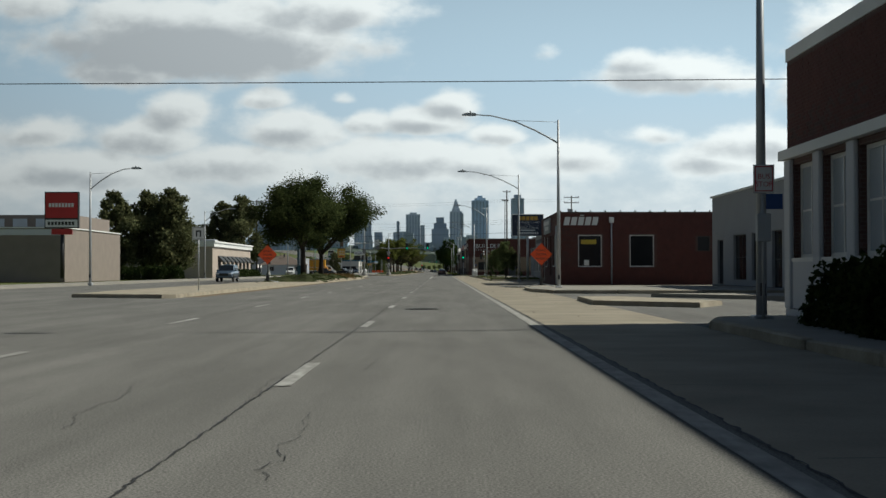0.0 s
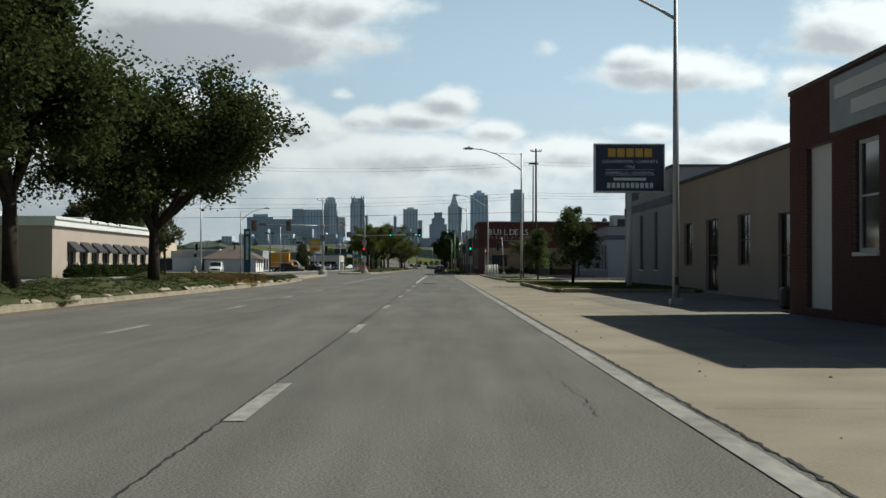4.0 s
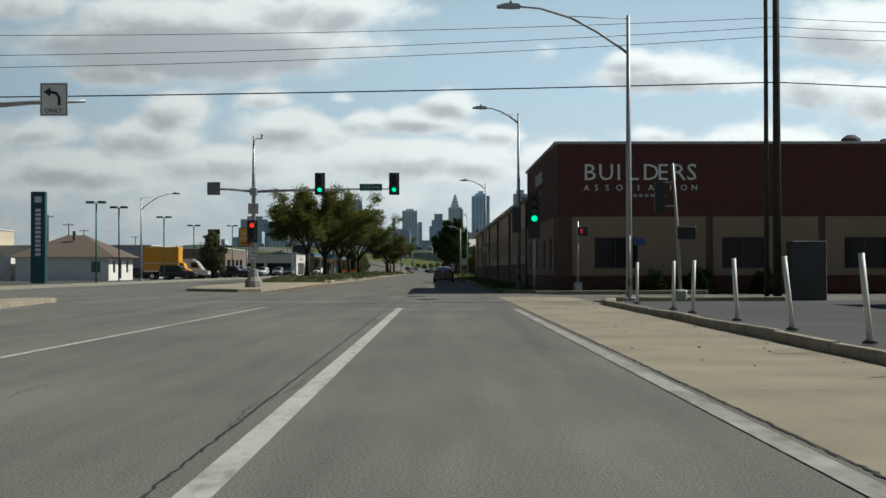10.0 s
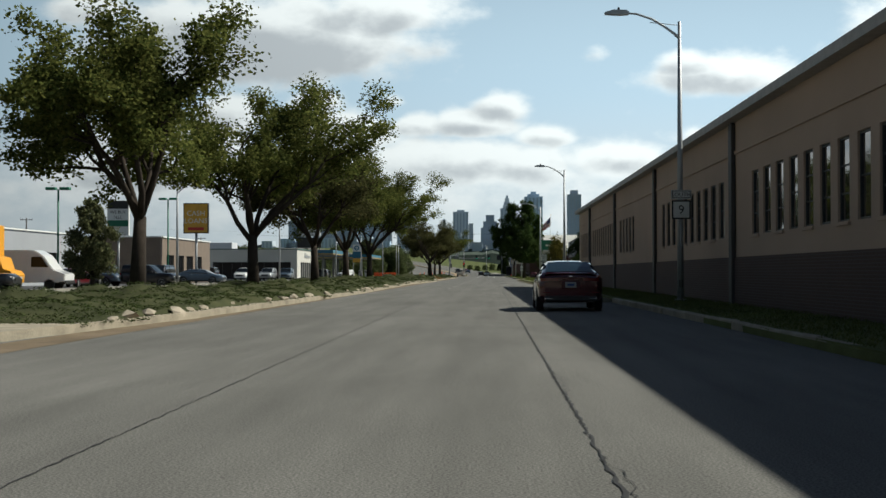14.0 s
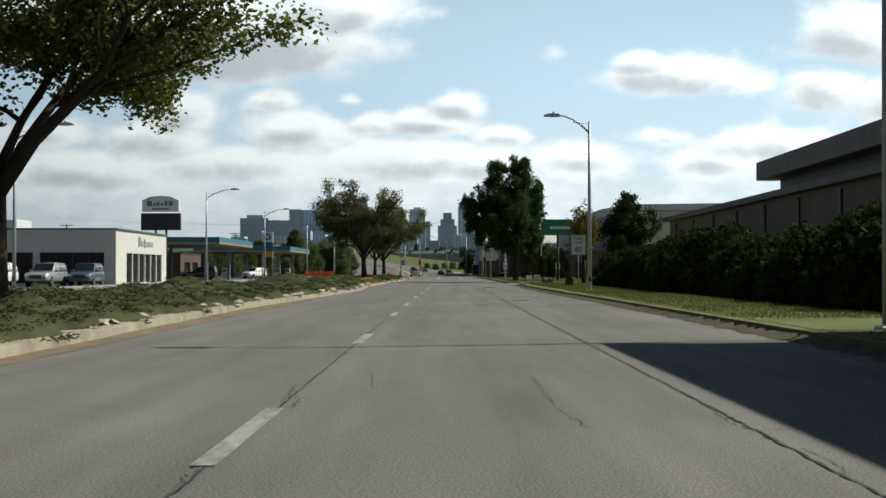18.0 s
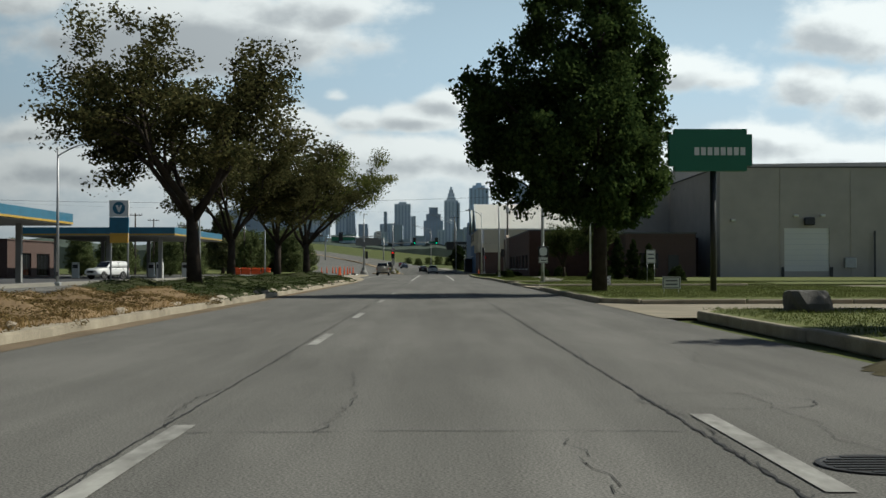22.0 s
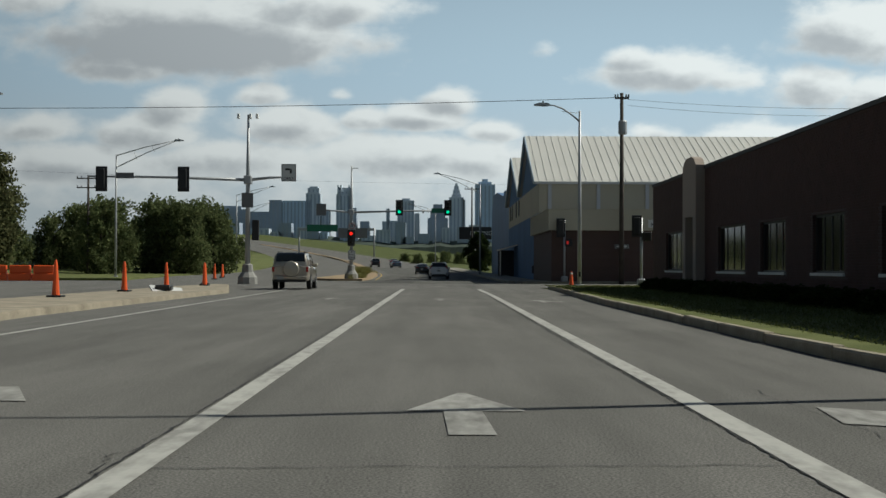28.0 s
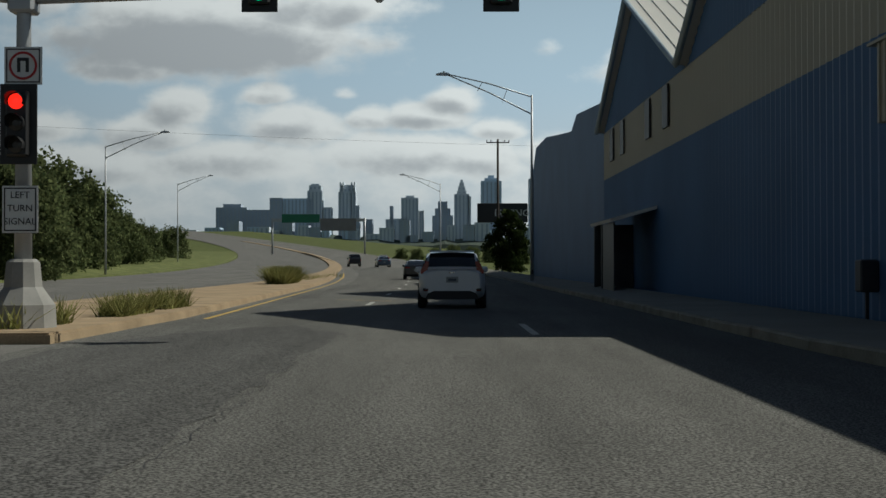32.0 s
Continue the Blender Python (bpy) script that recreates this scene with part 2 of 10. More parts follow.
def asphalt_mat(name, color, rough_grain=0.34, relief=0.07, size=62.0):
    """Worn asphalt: streaks along the lanes, patches, pale aggregate and dark pits."""
    m = mat(name, color, 0.92, scale=0.22, vary=0.13, fine=30, spec=0.15)
    nt = m.node_tree
    N, L = nt.nodes.new, nt.links.new
    b = nt.nodes["Principled BSDF"]
    pos = N("ShaderNodeNewGeometry").outputs["Position"]
    old = b.inputs["Base Color"].links[0].from_socket

    def field(scale3, kind="noise", detail=4.0, size=1.0):
        mp = N("ShaderNodeMapping")
        mp.inputs["Scale"].default_value = scale3
        L(pos, mp.inputs[0])
        if kind == "noise":
            n = N("ShaderNodeTexNoise")
            n.inputs["Detail"].default_value = detail
            n.inputs["Scale"].default_value = size
            L(mp.outputs[0], n.inputs["Vector"])
            return n.outputs["Fac"]
        n = N("ShaderNodeTexVoronoi")
        n.inputs["Scale"].default_value = size
        L(mp.outputs[0], n.inputs["Vector"])
        return n.outputs["Distance"]

    def spread(v, a, b_, lo, hi):
        r = N("ShaderNodeMapRange")
        L(v, r.inputs[0])
        for k, q in enumerate((a, b_, lo, hi)):
            r.inputs[k + 1].default_value = q
        return r.outputs[0]

    def times(a, b_):
        n = N("ShaderNodeMath")
        n.operation = "MULTIPLY"
        L(a, n.inputs[0])
        L(b_, n.inputs[1])
        return n.outputs[0]

    streak = spread(field((1.3, 0.03, 1.0)), 0.3, 0.7, 0.88, 1.11)
    patch = spread(field((0.5, 0.12, 1.0), detail=6), 0.35, 0.65, 0.90, 1.10)
    grain = spread(field((1, 1, 1), size=size, detail=2), 0.39, 0.61, 1 - rough_grain, 1 + rough_grain)
    pits = spread(field((1, 1, 1), "pits", size=3.2), 0.02, 0.07, 0.55, 1.0)
    mottle = spread(field((1.3, 0.14, 1.0), size=2.0, detail=5), 0.34, 0.66, 0.92, 1.07)
    f = times(times(times(streak, mottle), patch), times(grain, pits))
    hs = N("ShaderNodeHueSaturation")
    L(old, hs.inputs["Color"])
    L(f, hs.inputs["Value"])
    L(hs.outputs[0], b.inputs["Base Color"])
    bp = N("ShaderNodeBump")
    bp.inputs["Strength"].default_value, bp.inputs["Distance"].default_value = relief, 0.012
    L(grain, bp.inputs["Height"])
    L(bp.outputs[0], b.inputs["Normal"])
    return m


asphalt = asphalt_mat("worn_asphalt", (0.136, 0.132, 0.122))
asphalt_coarse = asphalt_mat("coarse_asphalt", (0.108, 0.106, 0.098), 0.62, 0.22, 46.0)
asphalt_dark = mat("parking_asphalt", (0.075, 0.075, 0.078), 0.92, scale=0.3, vary=0.3, bump=0.3, spec=0.2)
concrete = mat("road_concrete", (0.252, 0.222, 0.170), 0.9, scale=0.6, vary=0.36, bump=0.2, spec=0.2)
kerb_mat = mat("kerb_concrete", (0.295, 0.26, 0.20), 0.9, scale=1.4, vary=0.45, bump=0.5, fine=25, spec=0.2)
walk_mat = mat("pavement_concrete", (0.25, 0.235, 0.205), 0.9, scale=0.5, vary=0.2, bump=0.2, spec=0.2)
puddle_water = mat("puddle_water", (0.02, 0.02, 0.018), 0.05, vary=0.2, spec=0.6)
forecourt_mat = mat("forecourt_concrete", (0.205, 0.19, 0.162), 0.92, scale=0.35, vary=0.38, bump=0.3, spec=0.2)
wet_concrete = mat("wet_concrete", (0.075, 0.065, 0.052), 0.55, scale=0.8, vary=0.35, spec=0.4)
tar = mat("crack_tar", (0.018, 0.018, 0.018), 0.8)


def paint_mat(name, color, wear):
    """Road paint worn through to the asphalt in streaks and flakes; wear 0 to 1."""
    m = mat(name, color, 0.88, scale=2.0, vary=0.15, fine=22)
    nt = m.node_tree
    N, L = nt.nodes.new, nt.links.new
    b = nt.nodes["Principled BSDF"]
    old = b.inputs["Base Color"].links[0].from_socket
    pos = N("ShaderNodeNewGeometry").outputs["Position"]
    fs = []
    for sc, d in (((9.0, 3.0, 1.0), 6.0), ((1.2, 0.5, 1.0), 2.0)):
        mp = N("ShaderNodeMapping")
        mp.inputs["Scale"].default_value = sc
        L(pos, mp.inputs[0])
        n = N("ShaderNodeTexNoise")
        n.inputs["Scale"].default_value, n.inputs["Detail"].default_value = 1.0, d
        L(mp.outputs[0], n.inputs["Vector"])
        fs.append(n.outputs["Fac"])
    add = N("ShaderNodeMath")
    L(fs[0], add.inputs[0])
    L(fs[1], add.inputs[1])
    r = N("ShaderNodeMapRange")
    L(add.outputs[0], r.inputs[0])
    c = 0.70 + 0.42 * wear
    r.inputs[1].default_value, r.inputs[2].default_value = c - 0.24, c + 0.30
    mx = N("ShaderNodeMix")
    mx.data_type = "RGBA"
    L(r.outputs[0], mx.inputs[0])
    mx.inputs[6].default_value = (0.150, 0.146, 0.134, 1)
    L(old, mx.inputs[7])
    L(mx.outputs[2], b.inputs["Base Color"])
    return m


paint_white = paint_mat("road_paint", (0.40, 0.395, 0.365), 0.12)
paint_edge = paint_mat("faded_edge_paint", (0.31, 0.30, 0.27), 0.5)
paint_worn = paint_mat("worn_road_paint", (0.36, 0.355, 0.33), 0.68)
field_grass = mat("field_grass", (0.060, 0.085, 0.026), 0.95, scale=0.4, vary=0.4, bump=0.6, tint=(0.10, 0.11, 0.04), spec=0.1)
grass_ground = mat("grass_ground", (0.085, 0.110, 0.036), 0.95, scale=0.5, vary=0.4, bump=0.6, tint=(0.135, 0.145, 0.058), spec=0.1)
soil = mat("dry_soil", (0.22, 0.155, 0.09), 0.95, scale=0.8, vary=0.4, bump=0.6, spec=0.1)
steel = mat("galvanised_steel", (0.36, 0.37, 0.38), 0.5, 0.4, scale=2.0, vary=0.15)
steel_dark = mat("dark_steel", (0.05, 0.05, 0.055), 0.5, 0.5)
wood_pole = mat("creosote_wood", (0.055, 0.045, 0.038), 0.9, scale=2.0, vary=0.4, bump=0.5)
brick_red = brick_mat("dark_red_brick", (0.094, 0.045, 0.038), (0.070, 0.036, 0.032), (0.13, 0.105, 0.092))
brick_brown = brick_mat("brown_brick", (0.088, 0.047, 0.038), (0.066, 0.037, 0.031), (0.12, 0.10, 0.088))
tan_wall = mat("tan_stucco", (0.50, 0.375, 0.285), 0.9, scale=0.3, vary=0.12, bump=0.1)
beige_wall = mat("beige_stucco", (0.38, 0.315, 0.265), 0.9, scale=0.3, vary=0.10, bump=0.1)
white_wall = mat("white_painted_wall", (0.70, 0.69, 0.66), 0.8, scale=0.3, vary=0.08, bump=0.05)
grey_wall = mat("grey_painted_block", (0.30, 0.31, 0.33), 0.85, scale=0.4, vary=0.1, bump=0.15)
grey_band = mat("slate_band", (0.10, 0.105, 0.125), 0.8)
pale_grey = mat("pale_grey_paint", (0.52, 0.53, 0.55), 0.8, scale=0.4, vary=0.08)
roof_dark = mat("roof_membrane", (0.10, 0.10, 0.10), 0.9, vary=0.2)
roof_metal = mat("pale_metal_roof", (0.66, 0.65, 0.60), 0.45, 0.15, scale=0.2, vary=0.08)
trim_white = mat("white_trim", (0.66, 0.66, 0.64), 0.6, vary=0.08)
blue_metal = mat("blue_corrugated_metal", (0.082, 0.165, 0.315), 0.65, 0.0, scale=0.25, vary=0.2)
cream_metal = mat("cream_corrugated_metal", (0.47, 0.43, 0.33), 0.6, 0.1, scale=0.25, vary=0.10)
window_glass = mat("window_glass", (0.035, 0.045, 0.055), 0.06, 0.0, vary=0.3, scale=0.3, spec=0.9)
window_dark = mat("dark_interior_glass", (0.012, 0.013, 0.015), 0.10, 0.0, vary=0.2, spec=0.4)
window_pale = mat("blind_behind_glass", (0.42, 0.46, 0.50), 0.15, 0.0, vary=0.15, scale=0.8, spec=0.8)
frame_white = mat("white_window_frame", (0.62, 0.62, 0.60), 0.5)
frame_dark = mat("dark_window_frame", (0.03, 0.03, 0.03), 0.5)


# ---------------------------------------------------------------- mesh helpers
def mesh_ob(name, bm, material, parent=None, label=""):
    me = bpy.data.meshes.new(name)
    bm.to_mesh(me)
    bm.free()
    for m in material if isinstance(material, (list, tuple)) else [material]:
        me.materials.append(m)
    ob = new(name, me)
    if parent is not None:
        ob.parent = parent
    if label:
        ob["label"] = label
    return ob


part = mesh_ob


def thing(name, label, category, at=(0, 0, 0), rz=0.0, group="", kind=""):
    ob = new(name)
    ob.matrix_basis = pose(*at, 0, 0, rz)
    return tagged(ob, label, category, group, kind)


def box(bm, x0, x1, y0, y1, z0, z1, bevel=0.0, mi=0):
    vs = [bm.verts.new((x, y, z)) for z in (z0, z1) for y in (y0, y1) for x in (x0, x1)]
    fs = [bm.faces.new([vs[k] for k in q]) for q in ((0, 2, 3, 1), (4, 5, 7, 6), (0, 1, 5, 4), (2, 6, 7, 3), (0, 4, 6, 2), (1, 3, 7, 5))]
    for f in fs:
        f.material_index = mi
    if bevel:
        es = list({e for f in fs for e in f.edges})
        bmesh.ops.bevel(bm, geom=es, offset=bevel, segments=1, affect="EDGES")
    return vs


def boxes(*rows, bevel=0.0):
    bm = bmesh.new()
    for r in rows:
        box(bm, *r, bevel=bevel)
    return bm


def tube(bm, pts, radii, sides=8, cap=True):
    """A tapering tube along points."""
    pts = [Vector(p) for p in pts]
    rings = []
    side = None
    for k, p in enumerate(pts):
        d = (pts[min(k + 1, len(pts) - 1)] - pts[max(k - 1, 0)]).normalized()
        if side is None:
            side = d.cross(Vector((0, 0, 1)))
            if side.length < 0.05:
                side = d.cross(Vector((0, 1, 0)))
        side = (side - d * side.dot(d)).normalized()
        up = d.cross(side)
        r = radii[k] if isinstance(radii, (list, tuple)) else radii
        rings.append([bm.verts.new(p + (side * math.cos(a) + up * math.sin(a)) * r) for a in (2 * math.pi * s / sides for s in range(sides))])
    for a, b in zip(rings, rings[1:]):
        for s in range(sides):
            f = bm.faces.new((a[s], a[(s + 1) % sides], b[(s + 1) % sides], b[s]))
            f.smooth = True
    if cap:
        bm.faces.new(rings[0][::-1])
        bm.faces.new(rings[-1])
    return bm


def prism(bm, poly, y0, y1, axis="y"):
    """Extrudes a polygon of (u, z) along an axis: u runs along x for axis y, along y for axis x; axis z takes (x, y)."""
    def at(u, w, t):
        return (u, t, w) if axis == "y" else (t, u, w) if axis == "x" else (u, w, t)
    a = [bm.verts.new(at(u, w, y0)) for u, w in poly]
    b = [bm.verts.new(at(u, w, y1)) for u, w in poly]
    bm.faces.new(a)
    bm.faces.new(b[::-1])
    n = len(poly)
    for k in range(n):
        bm.faces.new((a[k], b[k], b[(k + 1) % n], a[(k + 1) % n]))
    bmesh.ops.recalc_face_normals(bm, faces=bm.faces)
    return bm


def lathe(bm, prof, sides=12, centre=(0, 0, 0)):
    cx, cy, cz = centre
    rings = [[bm.verts.new((cx + r * math.cos(2 * math.pi * s / sides), cy + r * math.sin(2 * math.pi * s / sides), cz + z)) for s in range(sides)] for r, z in prof]
    for a, b in zip(rings, rings[1:]):
        for s in range(sides):
            bm.faces.new((a[s], a[(s + 1) % sides], b[(s + 1) % sides], b[s]))
    bm.faces.new(rings[0][::-1])
    bm.faces.new(rings[-1])
    return bm


def lettering(text, size, material, parent, loc, rot=(90, 0, 0), name="lettering", depth=0.01, align="LEFT", shear=0.0):
    cu = bpy.data.curves.new(name, "FONT")
    cu.body, cu.size, cu.extrude, cu.align_x, cu.shear = text, size, depth, align, shear
    cu.resolution_u = 2
    tmp = new("text_source", cu)
    bpy.context.view_layer.update()
    me = bpy.data.meshes.new_from_object(tmp.evaluated_get(bpy.context.evaluated_depsgraph_get()))
    bpy.data.objects.remove(tmp)
    bpy.data.curves.remove(cu)
    me.materials.clear()
    me.materials.append(material)
    ob = new(name, me)
    ob.parent = parent
    ob.matrix_basis = pose(*loc, *rot)
    return ob


def wall_mesh(length, height, thick, openings, z0=0.0):
    """A wall along +x, its outer face at y = 0 and its body behind it (+y), with openings (x0, x1, z0, z1) cut right through."""
    bm = bmesh.new()
    us = sorted({0.0, length, *(o[0] for o in openings), *(o[1] for o in openings)})
    ws = sorted({z0, height, *(o[2] for o in openings), *(o[3] for o in openings)})
    us = [u for u in us if 0 <= u <= length]
    ws = [w for w in ws if z0 <= w <= height]

    def hole(a, b, c, d):
        m, n = (a + b) / 2, (c + d) / 2
        return any(o[0] < m < o[1] and o[2] < n < o[3] for o in openings)

    cells = [[hole(us[i], us[i + 1], ws[j], ws[j + 1]) for j in range(len(ws) - 1)] for i in range(len(us) - 1)]
    grid = {}

    def vert(i, j, k):
        if (i, j, k) not in grid:
            grid[i, j, k] = bm.verts.new((us[i], k * thick, ws[j]))
        return grid[i, j, k]

    def solid(i, j):
        return 0 <= i < len(cells) and 0 <= j < len(cells[0]) and not cells[i][j]

    for i in range(len(cells)):
        for j in range(len(cells[0])):
            if cells[i][j]:
                continue
            bm.faces.new([vert(i, j, 0), vert(i + 1, j, 0), vert(i + 1, j + 1, 0), vert(i, j + 1, 0)])
            bm.faces.new([vert(i, j, 1), vert(i, j + 1, 1), vert(i + 1, j + 1, 1), vert(i + 1, j, 1)])
            for di, dj, q in ((-1, 0, ((0, 0), (0, 1))), (1, 0, ((1, 1), (1, 0))), (0, -1, ((1, 0), (0, 0))), (0, 1, ((0, 1), (1, 1)))):
                if not solid(i + di, j + dj):
                    (a, b), (c, d) = q
                    bm.faces.new([vert(i + a, j + b, 0), vert(i + c, j + d, 0), vert(i + c, j + d, 1), vert(i + a, j + b, 1)])
    return bm


def window_unit(parent, x0, x1, z0, z1, depth, frame_m, glass_m, bars=0, mull=0, sill=None, fw=0.06, name="window"):
    """A window in a wall of wall_mesh: frame, panes, sill, as parts of the wall's parent."""
    w = part(name, boxes((x0, x0 + fw, depth, depth + 0.08, z0, z1), (x1 - fw, x1, depth, depth + 0.08, z0, z1), (x0 + fw, x1 - fw, depth, depth + 0.08, z0, z0 + fw), (x0 + fw, x1 - fw, depth, depth + 0.08, z1 - fw, z1)), frame_m, parent)
    for k in range(mull):
        xm = x0 + (x1 - x0) * (k + 1) / (mull + 1)
        part("mullion", boxes((xm - 0.02, xm + 0.02, depth + 0.01, depth + 0.07, z0 + fw, z1 - fw)), frame_m, w)
    for k in range(bars):
        zm = z0 + (z1 - z0) * (k + 1) / (bars + 1)
        part("glazing_bar", boxes((x0 + fw, x1 - fw, depth + 0.015, depth + 0.065, zm - 0.02, zm + 0.02)), frame_m, w)
    part("pane", boxes((x0 + fw, x1 - fw, depth + 0.03, depth + 0.045, z0 + fw, z1 - fw)), glass_m, w)
    if sill:
        part("sill", boxes((x0 - 0.06, x1 + 0.06, -0.06, depth, z0 - 0.08, z0)), sill, w)
    return w


def wall(name, parent, at, rz, length, height, material, openings=(), thick=0.3, z0=0.0, label=""):
    """at: the foot of the wall's left end, seen from outside; the outside looks along -y turned by rz."""
    ob = part(name, wall_mesh(length, height, thick, openings, z0), material, parent, label)
    ob.matrix_basis = pose(*at, 0, 0, rz)
    return ob

# ---------------------------------------------------------------- ground and roads
def bend(y):
    """Sideways shift and rise of the road past the second crossing, where it swings left and climbs to the bridge."""
    d = max(0.0, y - 690.0)
    return -0.00040 * d * d / (1 + 0.0006 * d), 0.000075 * d * d / (1 + 0.0012 * d)


def strip(name, rows, material, label="", category="", parent=None, kind="structure", step=12.0):
    """A flat strip: rows of (y, x left, x right, z)."""
    bm = bmesh.new()
    prev = None
    pts = []
    for a, b in zip(rows, rows[1:]):
        n = max(1, int((b[0] - a[0]) / step))
        pts += [tuple(a[k] + (b[k] - a[k]) * i / n for k in range(4)) for i in range(n)]
    pts.append(rows[-1])
    for y, x0, x1, z in pts:
        sx, sz = bend(y)
        cur = [bm.verts.new((x0 + sx, y, z + sz)), bm.verts.new((x1 + sx, y, z + sz))]
        if prev:
            bm.faces.new((prev[0], prev[1], cur[1], cur[0]))
        prev = cur
    ob = mesh_ob(name, bm, material, parent)
    return tagged(ob, label, category, "", kind)


def slab(name, poly, z0, z1, material, label, category, kind="structure", wobble=0.0, seed=1):
    """A raised slab over a polygon of (x, y) with rounded upper edges."""
    rnd = random.Random(seed)
    fine = []
    n = len(poly)
    for k in range(n):
        a, b = Vector(poly[k]), Vector(poly[(k + 1) % n])
        m = max(1, int((b - a).length / (1.6 if wobble else 15.0)))
        for i in range(m):
            p = a.lerp(b, i / m)
            fine.append((p.x + rnd.uniform(-wobble, wobble), p.y + rnd.uniform(-wobble, wobble)))
    bm = bmesh.new()
    prism(bm, fine, z0, z1, "z")
    top = [e for e in bm.edges if all(abs(v.co.z - z1) < 1e-5 for v in e.verts)]
    bmesh.ops.bevel(bm, geom=top, offset=0.03, segments=2, affect="EDGES")
    for v in bm.verts:
        sx, sz = bend(v.co.y)
        v.co.x += sx
        v.co.z += sz
    bm.normal_update()
    return tagged(mesh_ob(name, bm, material), label, category, "", kind)


bm = bmesh.new()
box(bm, -4600, 4600, -400, 4600, -0.6, -0.06)
tagged(mesh_ob("ground", bm, field_grass), "green and dry grassy ground reaching to the horizon", "ground", "", "structure")
strip("road", [(-60, -27.0, 4.95, 0.0), (250, -27.0, 4.95, 0.0), (262, -26.8, 2.4, 0), (400, -26.5, 1.8, 0.0), (440, -26.5, 1.4, 0.0), (645, -27.0, 1.4, 0.0), (690, -32.4, 1.4, 0.0), (1500, -32.4, 1.4, 0.0)], asphalt, "worn grey asphalt road with tar-filled cracks", "road")
# embankment under the climbing road
strip("embankment", [(700, -60, 40, -0.12), (1500, -60, 40, -0.25)], field_grass, "grassy embankment under the climbing road", "embankment")
# side streets
for nm, y0, y1, x0, x1 in (("side_street", 25, 70, 4.95, 60), ("side_street", 241, 253, 2.4, 120), ("side_street", 242, 258, -120, -26.8), ("side_street", 618, 633.5, 1.4, 120), ("side_street", 618, 645, -120, -26.8)):
    strip(nm, [(y0, x0, x1, -0.004), (y1, x0, x1, -0.004)], asphalt, "grey asphalt side street", "road", step=6)
# concrete gutter lane along the right edge
strip("gutter_lane", [(-60, 1.89, 4.9, 0.004), (248, 1.87, 4.9, 0.004)], concrete, "tan concrete gutter lane beside the road", "road")
# worn concrete gutter along the median
gutter_dirt = mat("gutter_dirt", (0.165, 0.128, 0.088), 0.95, scale=0.9, vary=0.5, bump=0.4, spec=0.1)
for y0, y1, xk in ((53, 186, -10.6), (262, 530, -9.6)):
    strip("gutter", [(y0, xk - 0.5, xk + 0.42, 0.005), (y1, xk - 0.5, xk + 0.42, 0.005)], gutter_dirt, "dirt-stained concrete gutter along the median", "gutter")
# lots on the right
strip("parking_lot", [(70, 20.6, 80, 0.02), (240, 12, 80, 0.02)], asphalt_dark, "dark asphalt parking lot", "parking lot")
strip("parking_lot", [(190.2, 5.0, 30, 0.10), (236, 5.0, 30, 0.10)], asphalt_dark, "dark asphalt parking lot behind a low kerb", "parking lot")
strip("parking_lot", [(262, -75, -27.6, 0.03), (300, -75, -27.6, 0.03), (470, -75, -27.6, 0.03), (600, -80, -27.6, 0.03)], asphalt_dark, "grey asphalt parking lots of the shops", "parking lot")
strip("forecourt", [(70, 4.9, 20.6, 0.008), (93.9, 4.9, 20.6, 0.008), (94, 4.9, 8.4, 0.008), (111, 4.9, 8.4, 0.008), (112, 4.9, 11.6, 0.008), (125, 4.9, 11.6, 0.008)], forecourt_mat, "stained concrete forecourt round the brick shop", "pavement")
strip("driveway", [(125, 4.9, 14, 0.012), (134, 4.9, 14, 0.012)], concrete, "stained concrete driveway with a puddle", "driveway")
strip("driveway", [(158, 4.9, 16, 0.012), (169, 4.9, 16, 0.012)], concrete, "concrete driveway", "driveway")
strip("driveway", [(170, 9.4, 16, 0.012), (176, 4.9, 16, 0.012), (190, 4.9, 16, 0.012)], concrete, "concrete driveway", "driveway")
strip("driveway", [(460.2, 1.3, 40, 0.012), (471.6, 1.3, 40, 0.012)], concrete, "pale concrete driveway to the store", "driveway")
strip("driveway", [(500, 1.4, 22, 0.06), (509, 1.4, 22, 0.06)], concrete, "concrete driveway with a puddle", "driveway")

